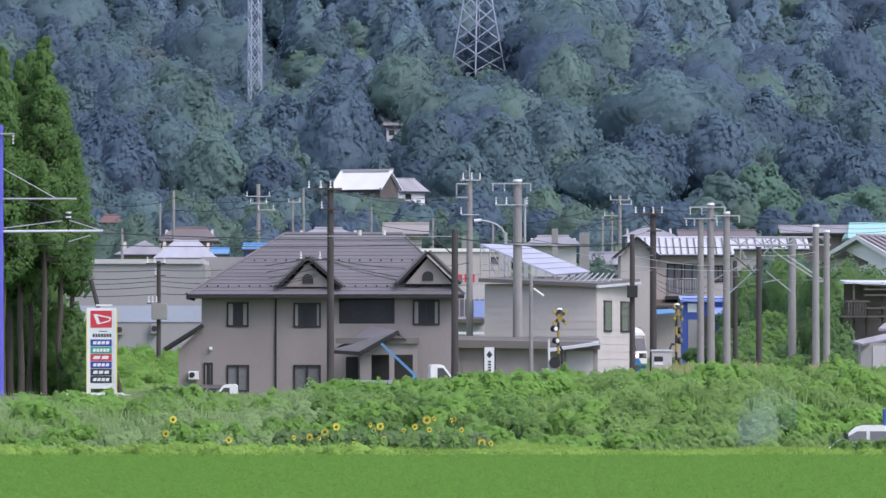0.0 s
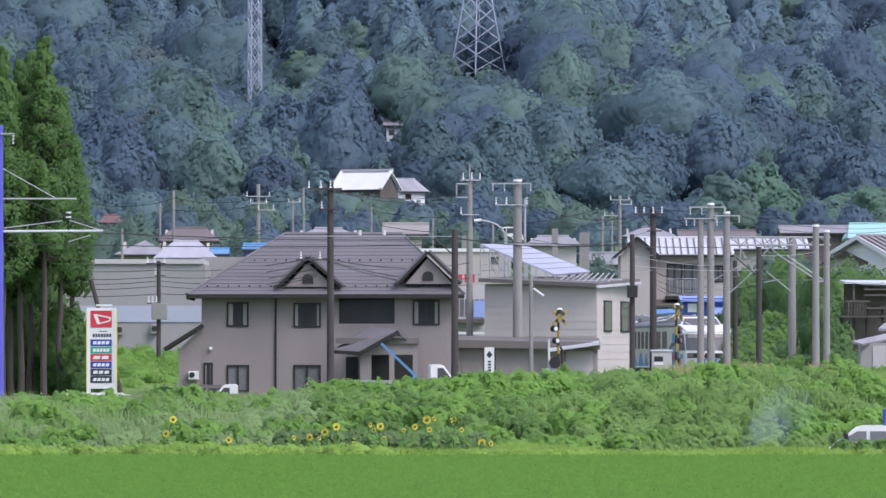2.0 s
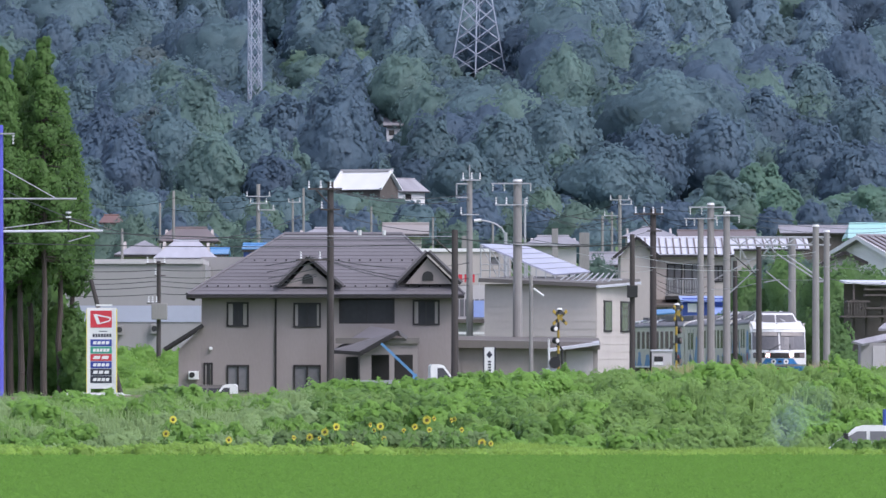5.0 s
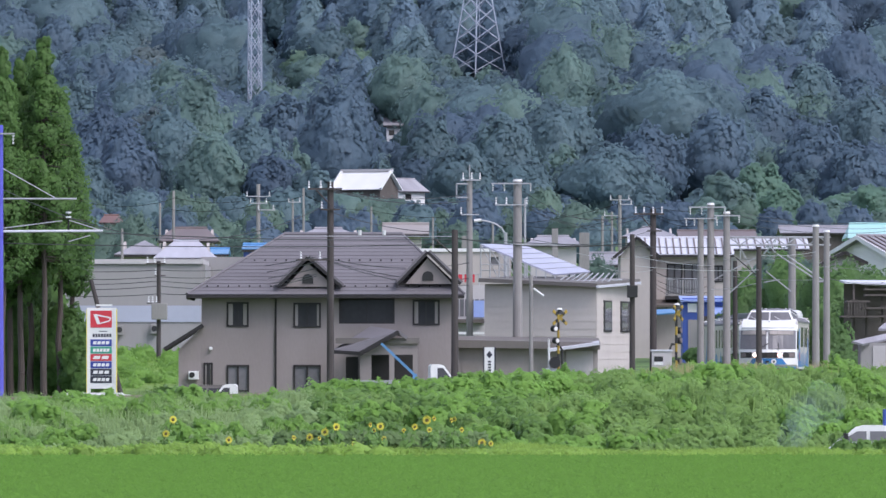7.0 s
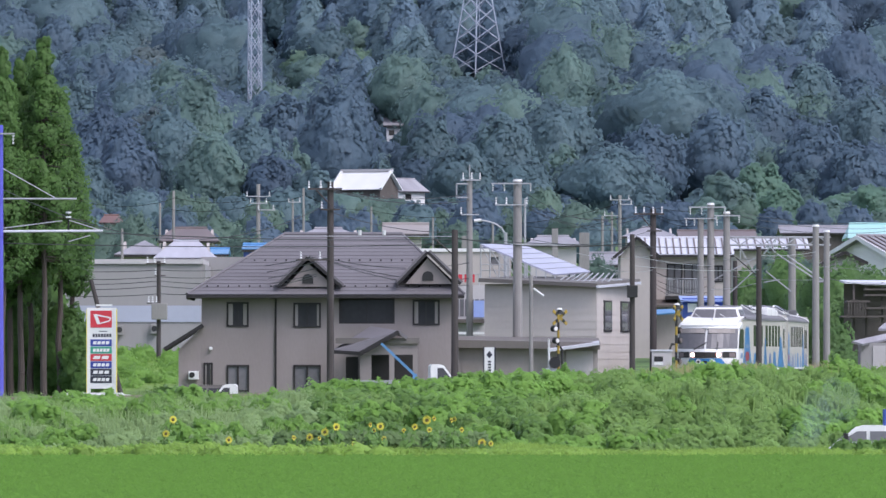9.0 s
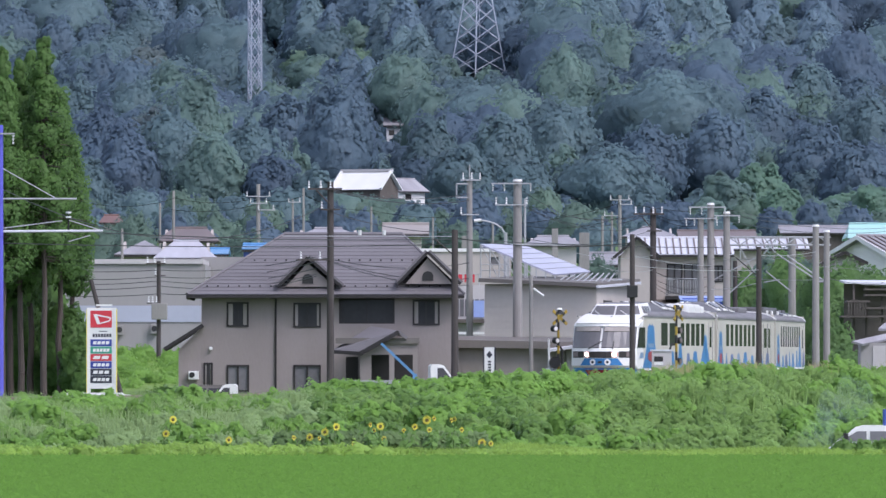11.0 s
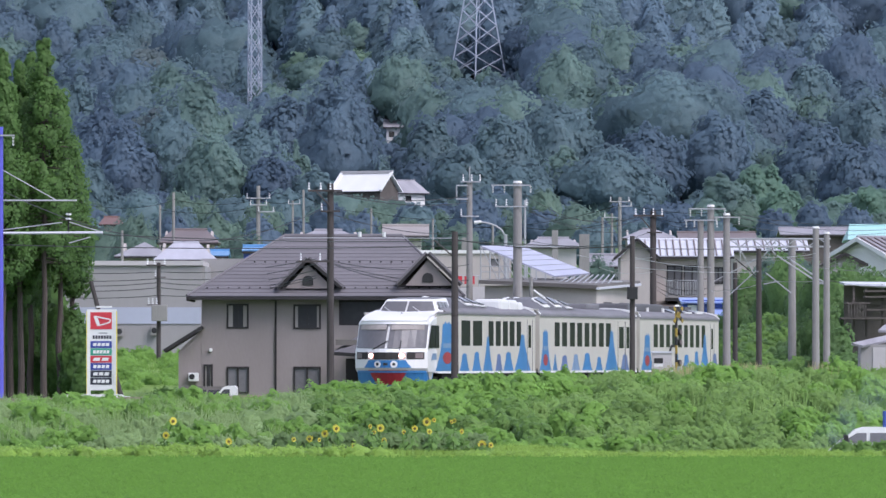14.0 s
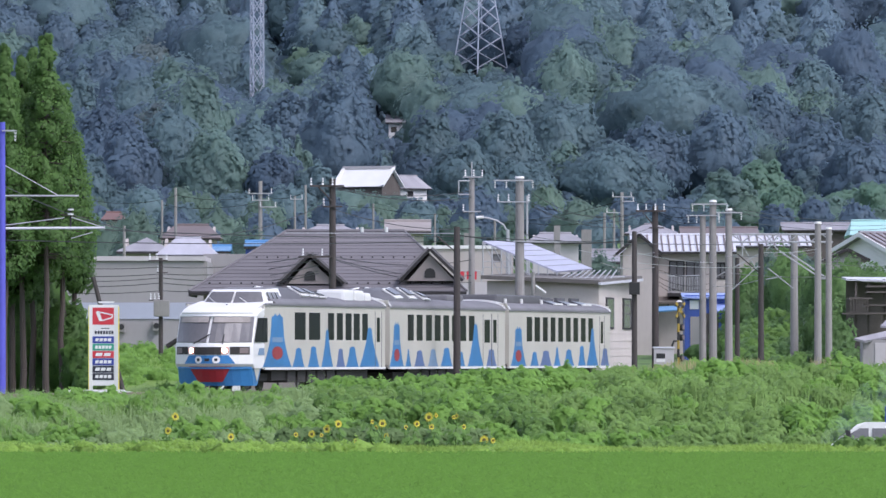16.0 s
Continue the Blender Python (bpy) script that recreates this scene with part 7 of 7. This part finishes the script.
# ---- sunflowers on the field bank ----
def sunflower(x, y, h, size, face, seed):
    rng = np.random.default_rng(seed)
    g = float(land(x, y)) - 0.05
    ob = thing("sunflower", x, y, g, "yellow sunflower on a leafy green stem", "flower", "sunflowers on the bank")
    bend = Vector((rng.uniform(-0.1, 0.1), -0.10, 0))
    top = Vector((0, 0, h)) + bend
    bm = B()
    rod(bm, (0, 0, 0), (0, 0, h * 0.7), 0.018, 0.015, 6)
    rod(bm, (0, 0, h * 0.7), top, 0.015, 0.012, 6)
    part("stem", bm, "bush", ob)
    n = 16
    c = np.stack([rng.normal(0, 0.05, n), rng.normal(0, 0.05, n), rng.uniform(0.25, 0.9, n) * h], 1)
    a = rng.uniform(0, 2 * np.pi, n)
    c += np.stack([np.cos(a), np.sin(a), 0 * a], 1) * 0.13
    v, f = leaves(c, np.stack([np.cos(a), np.sin(a), 0 * a + 1], 1), 0.16, 0.3, 1.4, rng)
    raw_mesh("leaves", v, f, "bush", ob)
    tilt = Vector((face, -1, 0.05)).normalized()
    u = tilt.cross(Vector((0, 0, 1))).normalized()
    w = u.cross(tilt)
    disc = part("flower_head", rod(B(), top, top + tilt * 0.05, size * 0.40, size * 0.34, 14), "seed", ob)
    pb = B()
    for k in range(18):
        q = k * 2 * math.pi / 18
        d0, d1 = u * math.cos(q) + w * math.sin(q), u * math.cos(q + 0.2) + w * math.sin(q + 0.2)
        dm = u * math.cos(q - 0.2) + w * math.sin(q - 0.2)
        o = top + tilt * 0.03
        vs = [pb.verts.new(p) for p in (o + dm * size * 0.45, o + (dm + d0) * size * 0.42 + tilt * 0.01, o + d0 * size * 1.05 - tilt * 0.015, o + (d1 + d0) * size * 0.42 + tilt * 0.01, o + d1 * size * 0.45)]
        pb.faces.new(vs)
    part("petals", pb, "petal", disc)
    return ob


for i, (u, v, s, f) in enumerate(((515, 775, 0.07, 0.3), (543, 774, 0.10, -0.2), (580, 765, 0.11, -0.3), (597, 756, 0.11, 0.3), (622, 786, 0.08, 0.1), (652, 752, 0.07, 0.8), (657, 762, 0.07, -0.5), (671, 755, 0.11, 0.1), (676, 777, 0.08, -0.4),
                                  (713, 762, 0.07, 0.6), (728, 756, 0.09, 0.2), (760, 744, 0.12, -0.1), (772, 741, 0.07, 0.5), (765, 761, 0.08, 0.2), (795, 744, 0.07, 0.7), (803, 742, 0.07, -0.6), (820, 761, 0.08, 0.7), (848, 788, 0.12, 0.0),
                                  (862, 786, 0.08, 0.5), (300, 743, 0.11, 0.3), (290, 768, 0.10, -0.2), (403, 779, 0.10, 0.2), (560, 776, 0.06, 0.4))):
    d = 247 + (i * 37 % 5) * 0.8
    x = across(u, d)
    sunflower(x, d, max(0.3, height(v, d) - float(land(x, d)) + 0.05), s * 1.05, f * 1.6, 100 + i)

# dark leafy clump under the sunflowers, and grass tussocks along the bund
clump = [(across(u, 251), 251 + (u % 7) * 0.2, float(land(0, 251)) + 0.36 + 0.1 * (u % 3), 0.30) for u in range(500, 850, 15)]
thicket("sunflower_undergrowth", "mallow", "grey-green leafy growth under the sunflowers", clump, 0.11, 170, 77, 0.5)
rng = np.random.default_rng(78)
tufts = [(px, py, float(land(px, py)) + rng.uniform(0.10, 0.30) * (1.0 if px < -2.5 else 0.45), rng.uniform(0.25, 0.6)) for px, py in
         zip(rng.uniform(-13.5, 13.5, 230), rng.uniform(241.5, 246.2, 230))]
tufts += [(px, 240.2 + rng.uniform(-0.3, 0.5), rng.uniform(0.52, 0.78), rng.uniform(0.3, 0.6)) for px in np.arange(-13.5, -1.5, 0.33)]
thicket("bund_tussocks", "verge", "rounded grass tussocks along the field bund", tufts, 0.05, 300, 79, 0.5, 0.25)
hide = [(across(u, 244.5), 244.5 + (u % 5) * 0.1, float(land(12, 244.5)) + 0.18 + 0.07 * (u % 4), 0.28) for u in range(1486, 1580, 9)]
thicket("van_side_weeds", "bush", "low weeds before the parked van", hide, 0.06, 200, 80, 0.45, 0.2)


# ---- drifting bluish smoke by the parked van ----
def smoke_material():
    m = bpy.data.materials.new("thin_smoke")
    m.use_nodes = True
    n, l = m.node_tree.nodes, m.node_tree.links
    n.remove(n["Principled BSDF"])
    tr, di, mix = n.new("ShaderNodeBsdfTransparent"), n.new("ShaderNodeBsdfDiffuse"), n.new("ShaderNodeMixShader")
    di.inputs["Color"].default_value = (0.55, 0.66, 0.85, 1)
    lw = n.new("ShaderNodeTexNoise")
    lw.inputs["Scale"].default_value = 2.2
    k = n.new("ShaderNodeMath")
    k.operation = "MULTIPLY"
    k.inputs[1].default_value = 0.058
    l.new(lw.outputs[0], k.inputs[0])
    l.new(k.outputs[0], mix.inputs[0])
    l.new(tr.outputs[0], mix.inputs[1])
    l.new(di.outputs[0], mix.inputs[2])
    l.new(mix.outputs[0], n["Material Output"].inputs["Surface"])
    return m


M["smoke"] = smoke_material()
PUFFS = []
rng = np.random.default_rng(5)
for k in range(4):
    ob = thing("smoke_puff", 0, 0, 0, "faint bluish smoke drifting over the weeds", "smoke", "drifting smoke")
    bm = B()
    bmesh.ops.create_icosphere(bm, subdivisions=4, radius=1, matrix=Matrix.Diagonal((0.50 + 0.06 * k, 0.25, 0.55 + 0.05 * k, 1)))
    for v in bm.verts:
        v.co *= 1 + 0.28 * noise.noise(v.co * 2.2 + Vector((3 * k, 0, 0))) + 0.06 * noise.noise(v.co * 5)
    part("wisp", bm, "smoke", ob, smooth=True)
    PUFFS.append((ob, rng.uniform(0, 1)))


# ---- what moves ----
def motions():
    for car, back in TRAIN:
        rows_ = []
        for k in range(33):
            t = k * 0.5
            a, b = track(t - (back + 3.6) / SPEED), track(t - (back + 17.3) / SPEED)
            d = a - b
            m = (a + b) / 2
            rows_.append((t, Matrix.Translation(m) @ Matrix.Rotation(math.atan2(d.y, d.x), 4, "Z")))
        walk(car, rows_)
    # the far van goes by along the village road
    walk(far_van, [(t, pose(across(1440 - 268 * t, 1100), 1100, float(land(across(1440 - 268 * t, 1100), 1100)) + 0.25, 0, 0, 180)) for t in np.arange(0, 16.1, 2.0)])
    # smoke rises and leans to the right-hand side of the van's bank, slowly
    for i, (ob, seed) in enumerate(PUFFS):
        rows_ = []
        for k in range(9):
            t = k * 2.0
            f = (i + 0.5) / len(PUFFS)
            u = 1310 + 62 * f + t * (9 + 4 * f) + 10 * math.sin(seed * 9)
            v = 792 - 75 * f - 2.0 * t * f
            rows_.append((t, pose(across(u, 258), 258 - 0.3 * i, height(v, 258), 0, 0, 12 * seed * t)))
        walk(ob, rows_)


motions()
